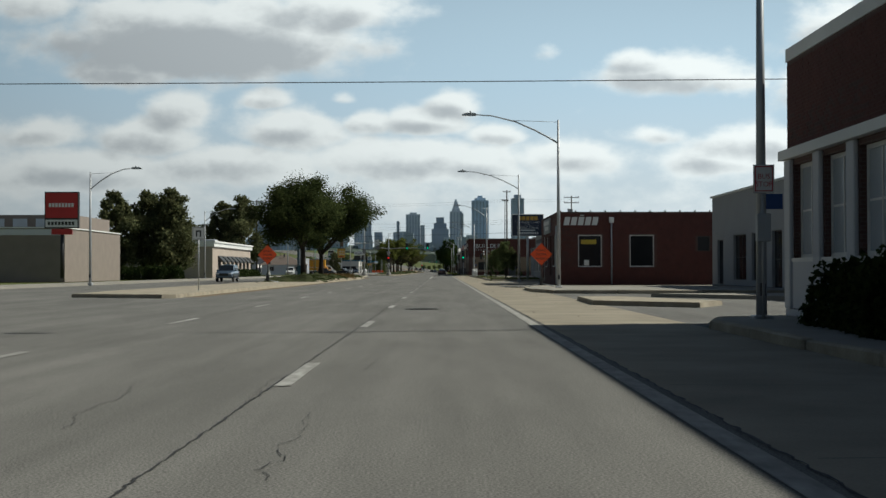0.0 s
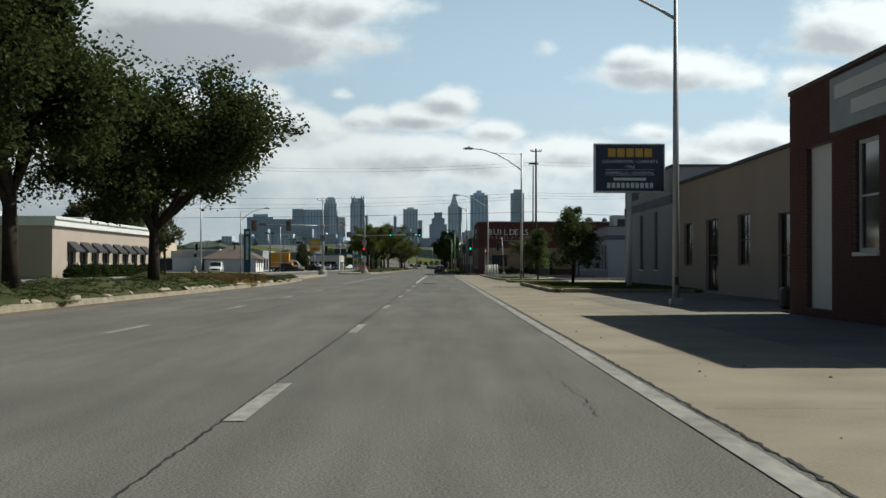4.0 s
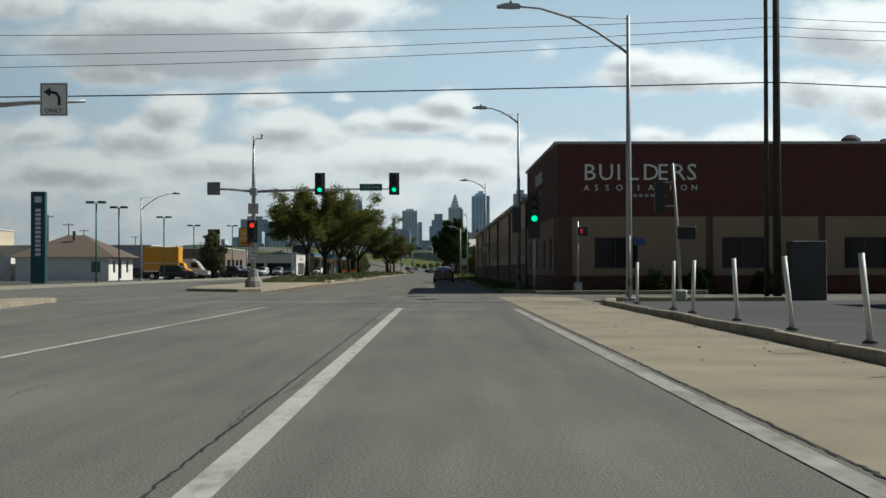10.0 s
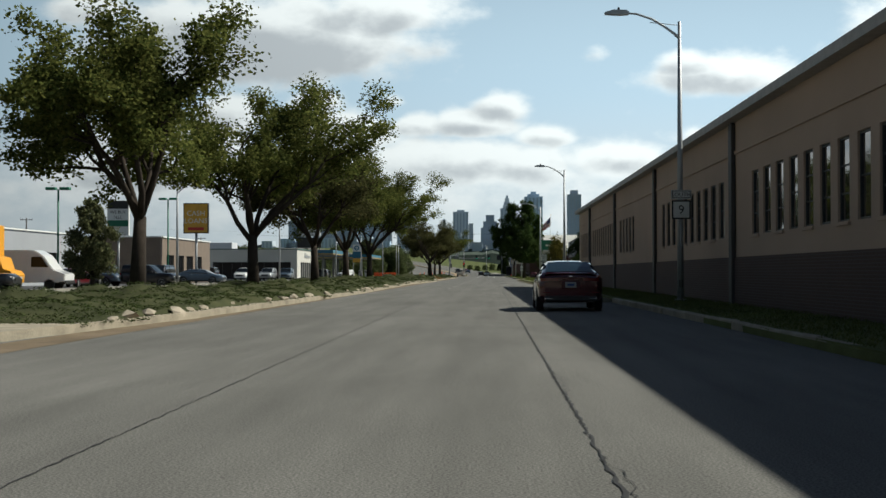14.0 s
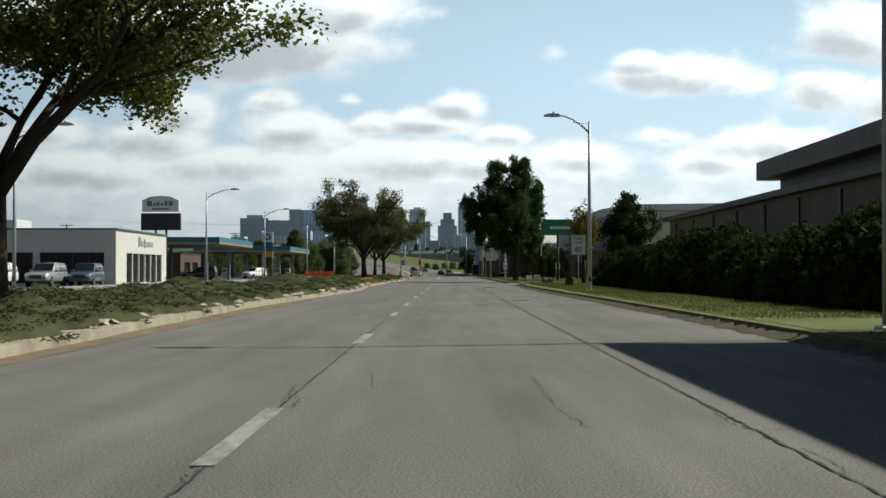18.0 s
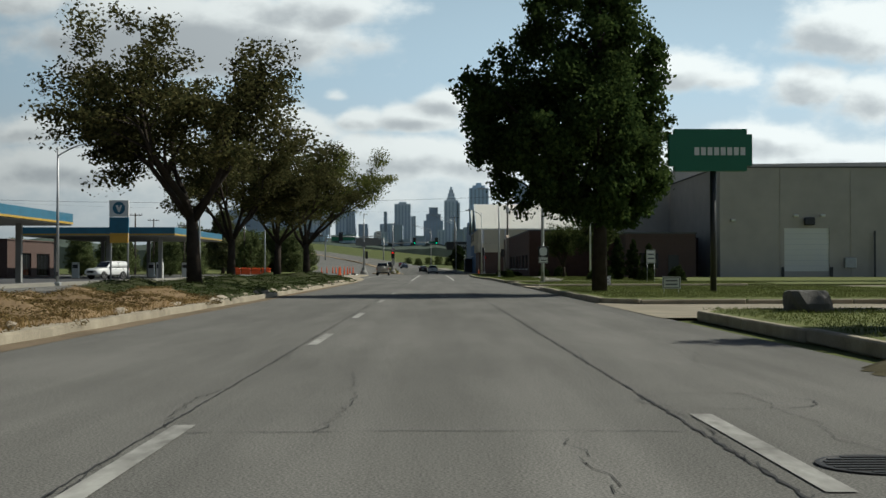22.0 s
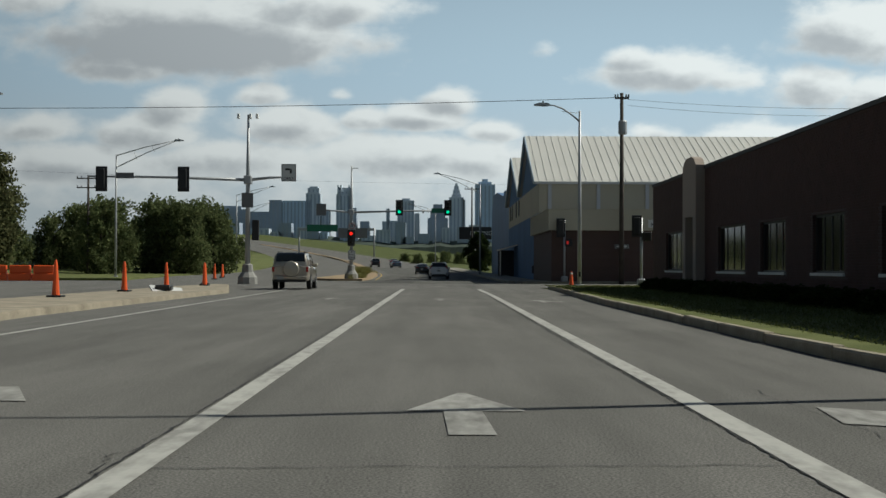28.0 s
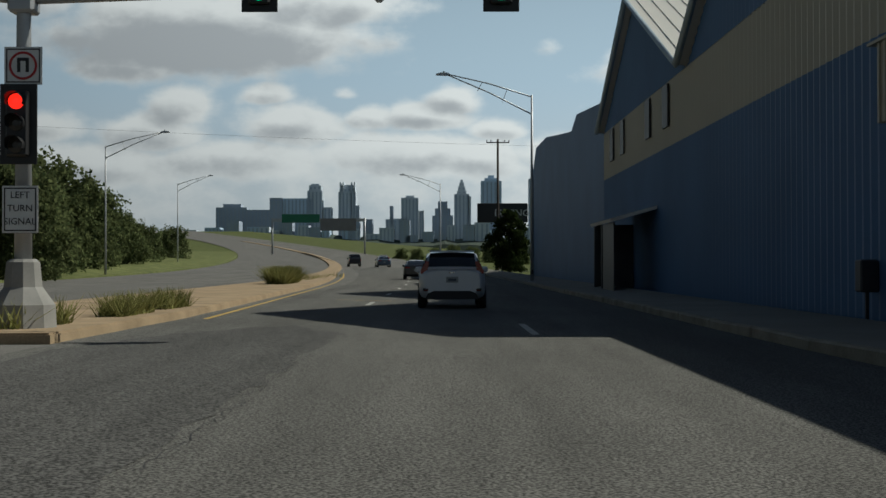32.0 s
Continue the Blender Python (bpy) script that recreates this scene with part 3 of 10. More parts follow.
# right pavements and verges
PAVES = [
    ("pavement", [(4.9, -60), (9.4, -60), (9.4, 27), (7.0, 27), (5.5, 26), (4.9, 23.8)], walk_mat, "stained concrete pavement beside the brick building"),
    ("traffic_island", [(4.6, 40.5), (7.4, 37.5), (8.6, 40), (6.4, 46.5), (4.8, 47)], kerb_mat, "small raised concrete traffic island"),
    ("traffic_island", [(8.4, 52.5), (14, 44), (30, 44), (30, 52.5)], walk_mat, "raised concrete island by the lot entrance"),
    ("pavement", [(4.8, 75.2), (4.5, 70), (4.55, 65), (5.2, 61), (8, 60), (20, 60), (20, 77), (6.2, 77)], walk_mat, "kerbed concrete island with a street lamp"),
    ("verge", [(4.9, 134.5), (11.4, 134.5), (11.4, 157.5), (4.9, 157.5)], grass_ground, "grassy verge with a concrete kerb"),
    ("verge", [(4.9, 169.5), (9.0, 169.5), (9.4, 179.4), (6.0, 177.2), (4.9, 174.3)], grass_ground, "green grass island inside a kerb"),
    ("verge", [(4.95, 184.6), (5.3, 183.4), (8.2, 186.2), (10.5, 199.4), (5.6, 199.4), (4.95, 191)], grass_ground, "small grass island at the lot entrance"),
    ("verge", [(2.3, 258), (5.0, 257), (4.3, 376), (5.5, 378), (5.5, 446), (16, 446), (16, 461.5), (2.9, 461.5), (2.15, 460), (2.1, 448), (1.3, 446), (1.2, 430), (1.55, 400), (2.0, 320)], grass_ground, "grassy verge below the warehouse wall"),
    ("verge", [(1.6, 471.8), (2.5, 470.6), (40, 470.6), (40, 496), (2.4, 496), (1.6, 494)], grass_ground, "mown lawn beside the road"),
    ("verge", [(1.6, 506), (2.4, 504.5), (40, 504.5), (40, 515.5), (2.6, 516), (1.6, 515)], grass_ground, "grass island between two driveways"),
    ("verge", [(1.6, 524), (2.4, 522.8), (40, 522.5), (40, 563), (6.2, 563), (6.2, 612), (3.0, 617), (1.8, 615), (0.95, 588), (0.85, 566), (1.6, 545)], grass_ground, "mown lawn and verge beside the road"),
    ("pavement", [(1.2, 634), (30, 634), (30, 640), (3.3, 640), (4.2, 800), (0.9, 800), (0.7, 640)], walk_mat, "concrete pavement below the blue warehouse"),
]
slab("driveway", [(1.62, 493), (40, 493), (40, 525), (1.62, 525)], -0.06, 0.03, forecourt_mat, "worn concrete driveways between grass islands", "driveway")
slab("pavement", [(3.9, 522.4), (5.3, 522.4), (6.7, 534), (7.1, 559), (5.9, 559), (5.4, 535)], 0.0, 0.205, walk_mat, "narrow concrete path across the lawn", "pavement")
for nm, poly, m, lab in PAVES:
    slab(nm, poly, -0.05, 0.15, m, lab, nm.replace("_", " "))
    # kerb stones along the road side
kerb_runs = [[(4.9, -60), (4.9, 23.8), (5.5, 26), (7.0, 27)], [(20, 77.2), (6.2, 77.2), (4.8, 75.4), (4.45, 70), (4.5, 65), (5.2, 60.9), (8, 59.8), (16, 59.8)], [(11, 134.3), (5.2, 134.4), (4.85, 135.5), (4.85, 157.5), (6, 158)],
             [(9.0, 169.3), (5.2, 169.4), (4.85, 170.5), (4.85, 174.3), (5.9, 177.3), (9.4, 179.6)], [(10.6, 199.4), (8.35, 186.1), (5.3, 183.2), (4.87, 184.6), (4.85, 190), (4.85, 236), (5.6, 239.5), (12, 240.5)],
             [(12, 254), (4, 255.5), (2.6, 258), (1.98, 320)], [(2.06, 448), (2.08, 459.8), (2.85, 461.65), (14, 461.65)], [(40, 470.4), (2.5, 470.4), (1.55, 471.8), (1.55, 494), (2.4, 496.2), (14, 496.2)], [(14, 504.3), (2.4, 504.3), (1.55, 506), (1.55, 515), (2.6, 516.2), (7, 516.0)], [(3.9, 522.5), (2.4, 522.6), (1.55, 524), (1.55, 545), (0.82, 566), (0.92, 588), (1.7, 615), (3.2, 617.6), (20, 617.6)],
             [(20, 633.7), (1.6, 633.7), (0.9, 636), (0.66, 645), (0.88, 800)]]
# medians: (kerb side polygon, planting)
MEDIANS = [
    [(-10.9, 51.5), (-11.4, 51), (-15.5, 53), (-16.0, 60), (-16.2, 238), (-15.6, 241), (-14.6, 240.5), (-13.7, 231), (-12.7, 194), (-11.0, 178), (-10.2, 158), (-10.6, 120), (-10.9, 70)],
    [(-10.1, 261.5), (-11.2, 261), (-14.5, 264), (-16, 275), (-16, 610), (-15.4, 617), (-14.6, 616), (-12.3, 602), (-12.5, 577), (-9.8, 545), (-9.5, 526), (-9.7, 445), (-9.0, 425), (-10.0, 390), (-9.2, 340), (-9.6, 304), (-10.4, 292)],
    [(-9.6, 646.6), (-11.6, 646.6), (-14.2, 652), (-15.0, 700), (-15.0, 1200), (-13.4, 1200), (-13.2, 760), (-10.6, 690), (-9.5, 656)],
]
for k, poly in enumerate(MEDIANS):
    slab("median", poly, -0.05, 0.16, kerb_mat if k < 2 else mat("tan_soil_concrete", (0.31, 0.235, 0.15), 0.92, scale=0.8, vary=0.4, bump=0.4, spec=0.15), "raised median with a chipped tan concrete kerb", "median", wobble=0.05 if k < 2 else 0.02, seed=5 + k)
slab("pavement", [(-27.0, -60), (-27.0, 240), (-31, 240), (-31, -60)], -0.05, 0.14, walk_mat, "concrete pavement across the road", "pavement")
slab("pavement", [(-27.0, 260), (-27.0, 616), (-29.5, 616), (-29.5, 260)], -0.05, 0.14, walk_mat, "concrete pavement across the road", "pavement")
slab("verge", [(-29.6, 263), (-29.6, 284), (-64, 284), (-64, 263)], -0.05, 0.15, grass_ground, "rough grass corner across the crossing", "verge")
slab("verge", [(-27.6, 648), (-30.5, 668), (-32.6, 690), (-32.6, 1000), (-70, 1000), (-70, 648)], -0.05, 0.14, grass_ground, "grassy verge across the road", "verge")


def kerb_line(pts, seed):
    """Kerb stones as single pieces along a line."""
    root = thing("kerb", "chipped tan concrete kerb stones along the road edge", "kerb", kind="structure")
    rnd = random.Random(seed)
    for a, b in zip(pts, pts[1:]):
        a, b = Vector(a), Vector(b)
        d = b - a
        n = max(1, int(d.length / 3.0))
        bm0 = boxes((-d.length / n / 2 + 0.02, d.length / n / 2 - 0.02, -0.09, 0.09, -0.05, 0.165), bevel=0.025)
        me = bpy.data.meshes.new("kerb_stone")
        bm0.to_mesh(me)
        bm0.free()
        me.materials.append(kerb_mat)
        for i in range(n):
            p = a + d * ((i + 0.5) / n)
            ob = new("kerb_stone", me)
            ob.parent = root
            ob.matrix_basis = pose(p.x + rnd.uniform(-0.02, 0.02), p.y, rnd.uniform(-0.015, 0.01), rnd.uniform(-0.8, 0.8), rnd.uniform(-0.6, 0.6), math.degrees(math.atan2(d.y, d.x)) + rnd.uniform(-0.5, 0.5))


for k, run in enumerate(kerb_runs):
    kerb_line(run, k)


# ---------------------------------------------------------------- markings and cracks
def marks(name, quads, material, label, z=0.008):
    bm = bmesh.new()
    for q in quads:
        bm.faces.new([bm.verts.new((x + bend(y)[0], y, z + bend(y)[1])) for x, y in q])
    return tagged(mesh_ob(name, bm, material), label, "road marking", "", "structure")


def worn_line(x0, y0, x1, y1, w, step, seed, gap=0.0):
    rnd = random.Random(seed)
    out, n = [], max(1, int(abs(y1 - y0) / step))
    for i in range(n):
        if rnd.random() < gap:
            continue
        ya, yb = y0 + (y1 - y0) * i / n, y0 + (y1 - y0) * (i + 1) / n
        xa, xb = x0 + (x1 - x0) * i / n, x0 + (x1 - x0) * (i + 1) / n
        u, v = w / 2, w / 2
        out.append([(xa - u, ya), (xa + v, ya), (xb + v, yb), (xb - u, yb)])
    return out


marks("edge_line", worn_line(1.66, -60, 1.71, 60, 0.19, 1.2, 1) + worn_line(1.71, 60, 1.70, 118, 0.19, 1.2, 1) + worn_line(1.70, 118, 1.67, 200, 0.21, 1.2, 2) + worn_line(1.67, 200, 1.60, 231, 0.2, 1.2, 2), paint_edge, "worn white edge line")
marks("lane_line", worn_line(-1.78, 166, -1.85, 184, 0.20, 1.5, 3) + worn_line(-1.85, 184, -1.79, 232.2, 0.20, 1.5, 3), paint_white, "solid white lane line before the crossing")
marks("lane_line", worn_line(-6.55, 163, -6.52, 200, 0.12, 2, 4) + worn_line(-6.52, 200, -6.0, 233.6, 0.12, 2, 4), paint_white, "solid white turn-lane line")
dashes = []
for k in range(-4, 11):
    dashes += worn_line(-1.70, 24.8 + k * 12.58, -1.70, 27.85 + k * 12.58, 0.16, 0.6, 11 + k)
for y in (426.5, 439.0):
    dashes += worn_line(-1.59, y, -1.59, y + 3.3, 0.16, 0.6, int(y))
marks("lane_dashes", dashes, paint_worn, "worn white lane dashes")
dashes = []
for y in np.arange(-22.3, 545, 12.225):
    if 158 < y < 350:
        continue
    if y > 350:
        y += 3.2 if y < 390 else (0.6 if y < 432 else (-3.6 if y < 460 else -6.2))
        if 489 < y < 512:
            continue
    x = -5.85 if y < 160 else (-5.37 if y < 420 else -5.29)
    dashes += worn_line(x, y, x, y + 3.05, 0.15, 0.6, 12 + int(y))
marks("lane_dashes", dashes, paint_worn, "worn white lane dashes")
marks("lane_line", worn_line(-5.50, 541, -5.60, 612.5, 0.20, 1.6, 5) + worn_line(-1.92, 541, -1.89, 560, 0.20, 1.6, 6) + worn_line(-1.89, 560, -1.88, 599, 0.20, 1.6, 6) + worn_line(-1.88, 599, -1.97, 612, 0.20, 1.6, 6), paint_white, "solid white lane lines before the crossing")
marks("lane_line", worn_line(-10.6, 560, -10.9, 612, 0.13, 4, 7), paint_white, "white turn-lane line")
marks("edge_line", worn_line(-9.0, 655, -12.5, 760, 0.12, 4, 8) + worn_line(-5.6, 668, -7.5, 670, 0.12, 3, 9), mat("yellow_paint", (0.45, 0.30, 0.06), 0.8, vary=0.2), "worn yellow edge line")
for k in range(9):
    y = 664 + k * 12.2
    marks("lane_dash", worn_line(-6.2, y, -6.2, y + 3, 0.15, 3, 20 + k), paint_white, "white lane dash")
    if k < 1:
        marks("lane_dash", worn_line(-2.63, y - 15.2, -2.63, y - 11.4, 0.13, 3, 40 + k), paint_white, "white lane dash")
marks("crosswalk_line", [[(-9, 240.6), (3, 239.6), (3, 239.75), (-9, 240.75)], [(-8.8, 233.5), (-4.0, 233.2), (-4.0, 233.4), (-8.8, 233.7)], [(-2.9, 230.6), (-1.0, 230.9), (-1.0, 231.1), (-2.9, 230.8)], [(-0.4, 231.0), (0.5, 231.1), (0.5, 231.25), (-0.4, 231.15)],
                         [(-9, 618.2), (-5.07, 618.2), (-5.07, 618.38), (-9, 618.38)], [(-4.45, 618.2), (-3.8, 618.2), (-3.8, 618.38), (-4.45, 618.38)], [(-3.75, 618.2), (-3.35, 618.2), (-3.35, 618.35), (-3.75, 618.35)], [(-3.05, 618.2), (-2.6, 618.2), (-2.6, 618.3), (-3.05, 618.3)],
                         [(-9.2, 620.5), (-5.04, 620.5), (-5.04, 620.68), (-9.2, 620.68)], [(-4.53, 620.5), (-3.33, 620.45), (-3.33, 620.6), (-4.53, 620.65)]], paint_white, "worn white crosswalk lines")
# lane arrows
marks("straight_arrow", [[(-3.84, 559.05), (-3.53, 559.05), (-3.58, 560.38), (-3.87, 560.38)]], paint_worn, "white straight-ahead arrow shaft")
bmq = [[(-4.15, 560.42), (-3.25, 560.38), (-3.68, 561.75), (-3.74, 561.75)]]
marks("arrow_head", bmq, paint_worn, "white arrow head")
marks("turn_arrow", [[(-0.35, 556.6), (-0.05, 556.6), (-0.3, 559.3), (-0.6, 559.5)], [(-1.12, 559.7), (-0.2, 559.2), (-0.35, 560.3), (-1.0, 560.75)], [(-0.3, 558.9), (0.5, 558.2), (0.6, 558.6), (-0.25, 559.5)]], paint_worn, "worn white turn arrow")
marks("turn_arrow", [[(-0.75, 589.7), (-0.58, 589.7), (-0.58, 591.3), (-0.75, 591.3)], [(-0.57, 590.7), (-0.2, 590.5), (-0.2, 590.8), (-0.57, 591.1)], [(-0.19, 590.2), (0.12, 590.5), (-0.19, 591.2)], [(-1.1, 591.32), (-0.4, 591.32), (-0.7, 592.4)]], paint_worn, "worn white straight and right-turn arrow")
marks("straight_arrow", [[(-3.92, 591.6), (-3.76, 591.6), (-3.76, 593.2), (-3.92, 593.2)], [(-4.1, 593.22), (-3.55, 593.22), (-3.84, 594.3)], [(-7.6, 592.4), (-7.45, 592.4), (-7.45, 593.6), (-7.6, 593.6)], [(-7.85, 593.62), (-7.2, 593.62), (-7.52, 594.6)]], paint_worn, "worn white straight-ahead arrows")
marks("turn_arrow", [[(-9.0, 561.2), (-7.15, 561.0), (-7.6, 562.2), (-8.7, 562.1)], [(-8.2, 559.4), (-7.9, 559.4), (-7.9, 560.9), (-8.2, 560.9)]], paint_worn, "worn white turn arrow")


def crack(pts, w, seed, name="crack", jag=0.06, step=0.35):
    """A jagged tar crack along points (x, y)."""
    rnd = random.Random(seed)
    bm = bmesh.new()
    line = []
    for (xa, ya), (xb, yb) in zip(pts, pts[1:]):
        n = max(1, int(math.hypot(xb - xa, yb - ya) / step))
        line += [(xa + (xb - xa) * i / n + rnd.uniform(-jag, jag), ya + (yb - ya) * i / n + rnd.uniform(-jag, jag) * 2) for i in range(n)]
    line.append(pts[-1])
    prev = None
    for k, (x, y) in enumerate(line):
        a = line[max(0, k - 1)]
        b = line[min(len(line) - 1, k + 1)]
        d = Vector((b[0] - a[0], b[1] - a[1])).normalized()
        h = w / 2 * rnd.uniform(0.25, 1.3)
        cur = [bm.verts.new((x - d.y * h, y + d.x * h, 0.0065)), bm.verts.new((x + d.y * h, y - d.x * h, 0.0065))]
        if prev:
            bm.faces.new((prev[0], prev[1], cur[1], cur[0]))
        prev = cur
    return tagged(mesh_ob(name, bm, tar), "dark tar-filled road crack", "crack", "", "stuff")


crack([(-1.80, -40), (-1.78, 70), (-1.81, 128), (-2.05, 182), (-2.16, 232)], 0.024, 1, jag=0.014, step=0.10)
crack([(-2.16, 232), (-1.98, 252), (-1.84, 280), (-1.83, 300), (-1.86, 380), (-1.80, 440)], 0.027, 2, jag=0.014, step=0.10)
crack([(-1.80, 440), (-1.86, 480), (-1.99, 557), (-2.05, 570), (-2.0, 616), (-1.6, 632)], 0.025, 21, jag=0.014, step=0.10)
crack([(-4.9, 266), (-5.06, 288), (-5.40, 375), (-5.43, 450), (-5.65, 557), (-5.83, 616), (-5.76, 632)], 0.019, 3, jag=0.012, step=0.12)
crack([(1.88, -40), (1.88, 70), (1.86, 120), (1.86, 236)], 0.030, 4, jag=0.022, step=0.12)


def joint_x(y, left):
    """Where the long lane joints run."""
    ys, xs = ((266, 288, 375, 450, 557, 616), (-4.9, -5.06, -5.40, -5.43, -5.65, -5.83)) if left else ((-40, 128, 182, 232, 252, 280, 380, 440, 557, 616), (-1.8, -1.81, -2.05, -2.16, -1.98, -1.84, -1.86, -1.80, -1.99, -2.0))
    return float(np.interp(y, ys, xs))


rc = random.Random(8)
for k in range(64):
    y = -15 + k * 10.2 + rc.uniform(-3, 3)
    x0 = rc.choice((-9.2, -5.5, -1.8))
    x1 = x0 + rc.choice((3.6, 3.6, 7.2))
    if rc.random() < 0.8:
        crack([(x0, y), ((x0 + x1) / 2, y + rc.uniform(-0.25, 0.25)), (min(x1, 1.7), y + rc.uniform(-0.2, 0.2))], 0.014, 100 + k, jag=0.018, step=0.12)
    for lane in (-3.66, 0.0):
        if rc.random() < 0.35:
            x = lane + rc.choice((-0.9, 0.85)) + rc.uniform(-0.25, 0.25)
            crack([(x, y), (x + rc.uniform(-0.12, 0.12), y + 2.0), (x + rc.uniform(-0.15, 0.15), y + rc.uniform(3, 6))], 0.008, 300 + k + int(lane), jag=0.05, step=0.12)
    # frayed side cracks along the long joints
    for left in (False, True):
        for q in range(2):
            if rc.random() < 0.75 and not (left and y < 265):
                yy = y + rc.uniform(-5, 5)
                xj, sgn = joint_x(yy, left), rc.choice((-1, -1, 1))
                run = rc.uniform(1.0, 3.2)
                crack([(xj, yy), (xj + sgn * rc.uniform(0.03, 0.10), yy + 0.3 * run), (xj + sgn * rc.uniform(0.04, 0.14), yy + 0.7 * run), (joint_x(yy + run, left), yy + run)], 0.009, 700 + k * 4 + q, jag=0.035, step=0.07)
# worn coarse asphalt past the second crossing
strip("road_surface", [(633, -9.6, 0.85, 0.004), (700, -9.6, 0.85, 0.004), (800, -12.0, 0.85, 0.004)], asphalt_coarse, "dark coarse worn asphalt past the crossing", "road")
crack([(-8.5, 240.2), (-5, 240.0), (2.2, 239.0)], 0.03, 901, jag=0.01, step=0.5)
# earth edge of the unkerbed verge
rv = random.Random(77)
bm = bmesh.new()
prev = None
for k in range(634):
    y = 320 + k * 0.2
    xe = float(np.interp(y, [320, 400, 430, 447], [2.0, 1.55, 1.2, 1.32]))
    cur = [bm.verts.new((xe - 0.32 + rv.uniform(-0.16, 0.12), y, 0.006)), bm.verts.new((xe - 0.06 + rv.uniform(-0.05, 0.05), y, 0.07 + rv.uniform(-0.03, 0.03))), bm.verts.new((xe + 0.35, y, 0.165 + rv.uniform(-0.008, 0.01)))]
    if prev:
        for q in range(2):
            bm.faces.new((prev[q], prev[q + 1], cur[q + 1], cur[q])).smooth = True
    prev = cur
tagged(mesh_ob("verge_edge", bm, mat("dark_verge_soil", (0.085, 0.075, 0.045), 0.95, scale=1.5, vary=0.5, bump=0.8, spec=0.1)), "dark earth and grass edge along the road", "verge", "", "structure")
# fine crazing in the wheel tracks
for k in range(90):
    y = -10 + k * 7.1 + rc.uniform(-3, 3)
    x = rc.choice((-4.6, -2.75, -0.9, 0.9)) + rc.uniform(-0.3, 0.3)
    pts = [(x, y)]
    for q in range(rc.randint(3, 6)):
        pts.append((pts[-1][0] + rc.uniform(-0.16, 0.16), pts[-1][1] + rc.uniform(0.3, 1.0)))
    crack(pts, 0.007, 1500 + k, jag=0.035, step=0.09)
crack([(-5.71, 635.5), (-5.71, 638.3), (-5.74, 641.8), (-5.68, 649.0)], 0.011, 1701, jag=0.05, step=0.1)
crack([(-7.9, 308.8), (-5.2, 309.3), (-2.4, 309.7)], 0.022, 1702, jag=0.03, step=0.15)
crack([(-1.18 + 0.72 * math.cos(q * 0.5236), 443.25 + 0.62 * math.sin(q * 0.5236)) for q in range(13)], 0.014, 1703, jag=0.03, step=0.1)
crack([(-7.9, 369.3), (-4.9, 369.9), (-1.2, 370.7)], 0.02, 1704, jag=0.03, step=0.15)
crack([(-7.7, 507.4), (-3.7, 507.9), (0.3, 508.6)], 0.02, 1705, jag=0.03, step=0.15)
# joints of the concrete gutter lane
for k in range(48):
    y = -8 + k * 5.1 + rc.uniform(-0.4, 0.4)
    crack([(2.02, y), (3.4, y + rc.uniform(-0.08, 0.08)), (4.85, y)], 0.014, 1800 + k, name="joint", jag=0.012, step=0.2)
# small stones and scraps along the gutter
bm = bmesh.new()
for k in range(260):
    x, y, s = rc.uniform(2.1, 4.8), rc.uniform(30, 245), rc.uniform(0.008, 0.028)
    if rc.random() < 0.3:
        x = rc.uniform(-10.4, -9.3)
        y = rc.uniform(60, 530)
    a = rc.uniform(0, 3.14)
    pts = [(x + s * math.cos(a + q * 1.57) * rc.uniform(0.7, 1.4), y + s * math.sin(a + q * 1.57) * rc.uniform(0.7, 1.4)) for q in range(4)]
    low = [bm.verts.new((px_, py_, 0.004)) for px_, py_ in pts]
    top = bm.verts.new((x, y, 0.006 + s * 0.8))
    for q in range(4):
        bm.faces.new((low[q], low[(q + 1) % 4], top))
tagged(mesh_ob("road_debris", bm, mat("dark_scraps", (0.09, 0.075, 0.055), 0.9)), "small stones and scraps lying in the gutters", "debris", "", "stuff")
# wet patch and puddle before the brick shop
def blot(name, pts, material, label, z, seed):
    rnd = random.Random(seed)
    fine = []
    for k, (xa, ya) in enumerate(pts):
        xb, yb = pts[(k + 1) % len(pts)]
        n = max(2, int(math.hypot(xb - xa, yb - ya) / 0.5))
        fine += [(xa + (xb - xa) * i / n + rnd.uniform(-0.1, 0.1), ya + (yb - ya) * i / n + rnd.uniform(-0.2, 0.2)) for i in range(n)]
    bm = bmesh.new()
    bm.faces.new([bm.verts.new((x, y, z)) for x, y in fine])
    return tagged(mesh_ob(name, bm, material), label, "puddle", "", "structure")


blot("wet_patch", [(3.6, 84.5), (4.2, 81.5), (5.8, 80.8), (6.3, 84), (5.2, 88), (3.9, 90)], wet_concrete, "dark wet patch on the concrete gutter", 0.013, 3)
blot("puddle", [(3.9, 82.2), (4.6, 80.9), (5.4, 81.6), (5.5, 84.2), (4.7, 85.2), (3.9, 84.0)], puddle_water, "shallow dark puddle on the concrete", 0.017, 4)
blot("puddle", [(3.0, 502.0), (4.6, 501.6), (5.0, 503.4), (3.4, 504.0)], puddle_water, "shallow dark puddle on the driveway", 0.065, 5)
blot("asphalt_patch", [(-9.2, 634.2), (-7.4, 633.8), (-5.8, 634.4), (-5.78, 641), (-5.72, 649), (-6.8, 652), (-8.2, 650), (-9.2, 645)], asphalt_mat("dark_coarse_patch", (0.080, 0.079, 0.075), 0.65, 0.25, 40.0), "dark worn patch of coarse asphalt", 0.009, 9)
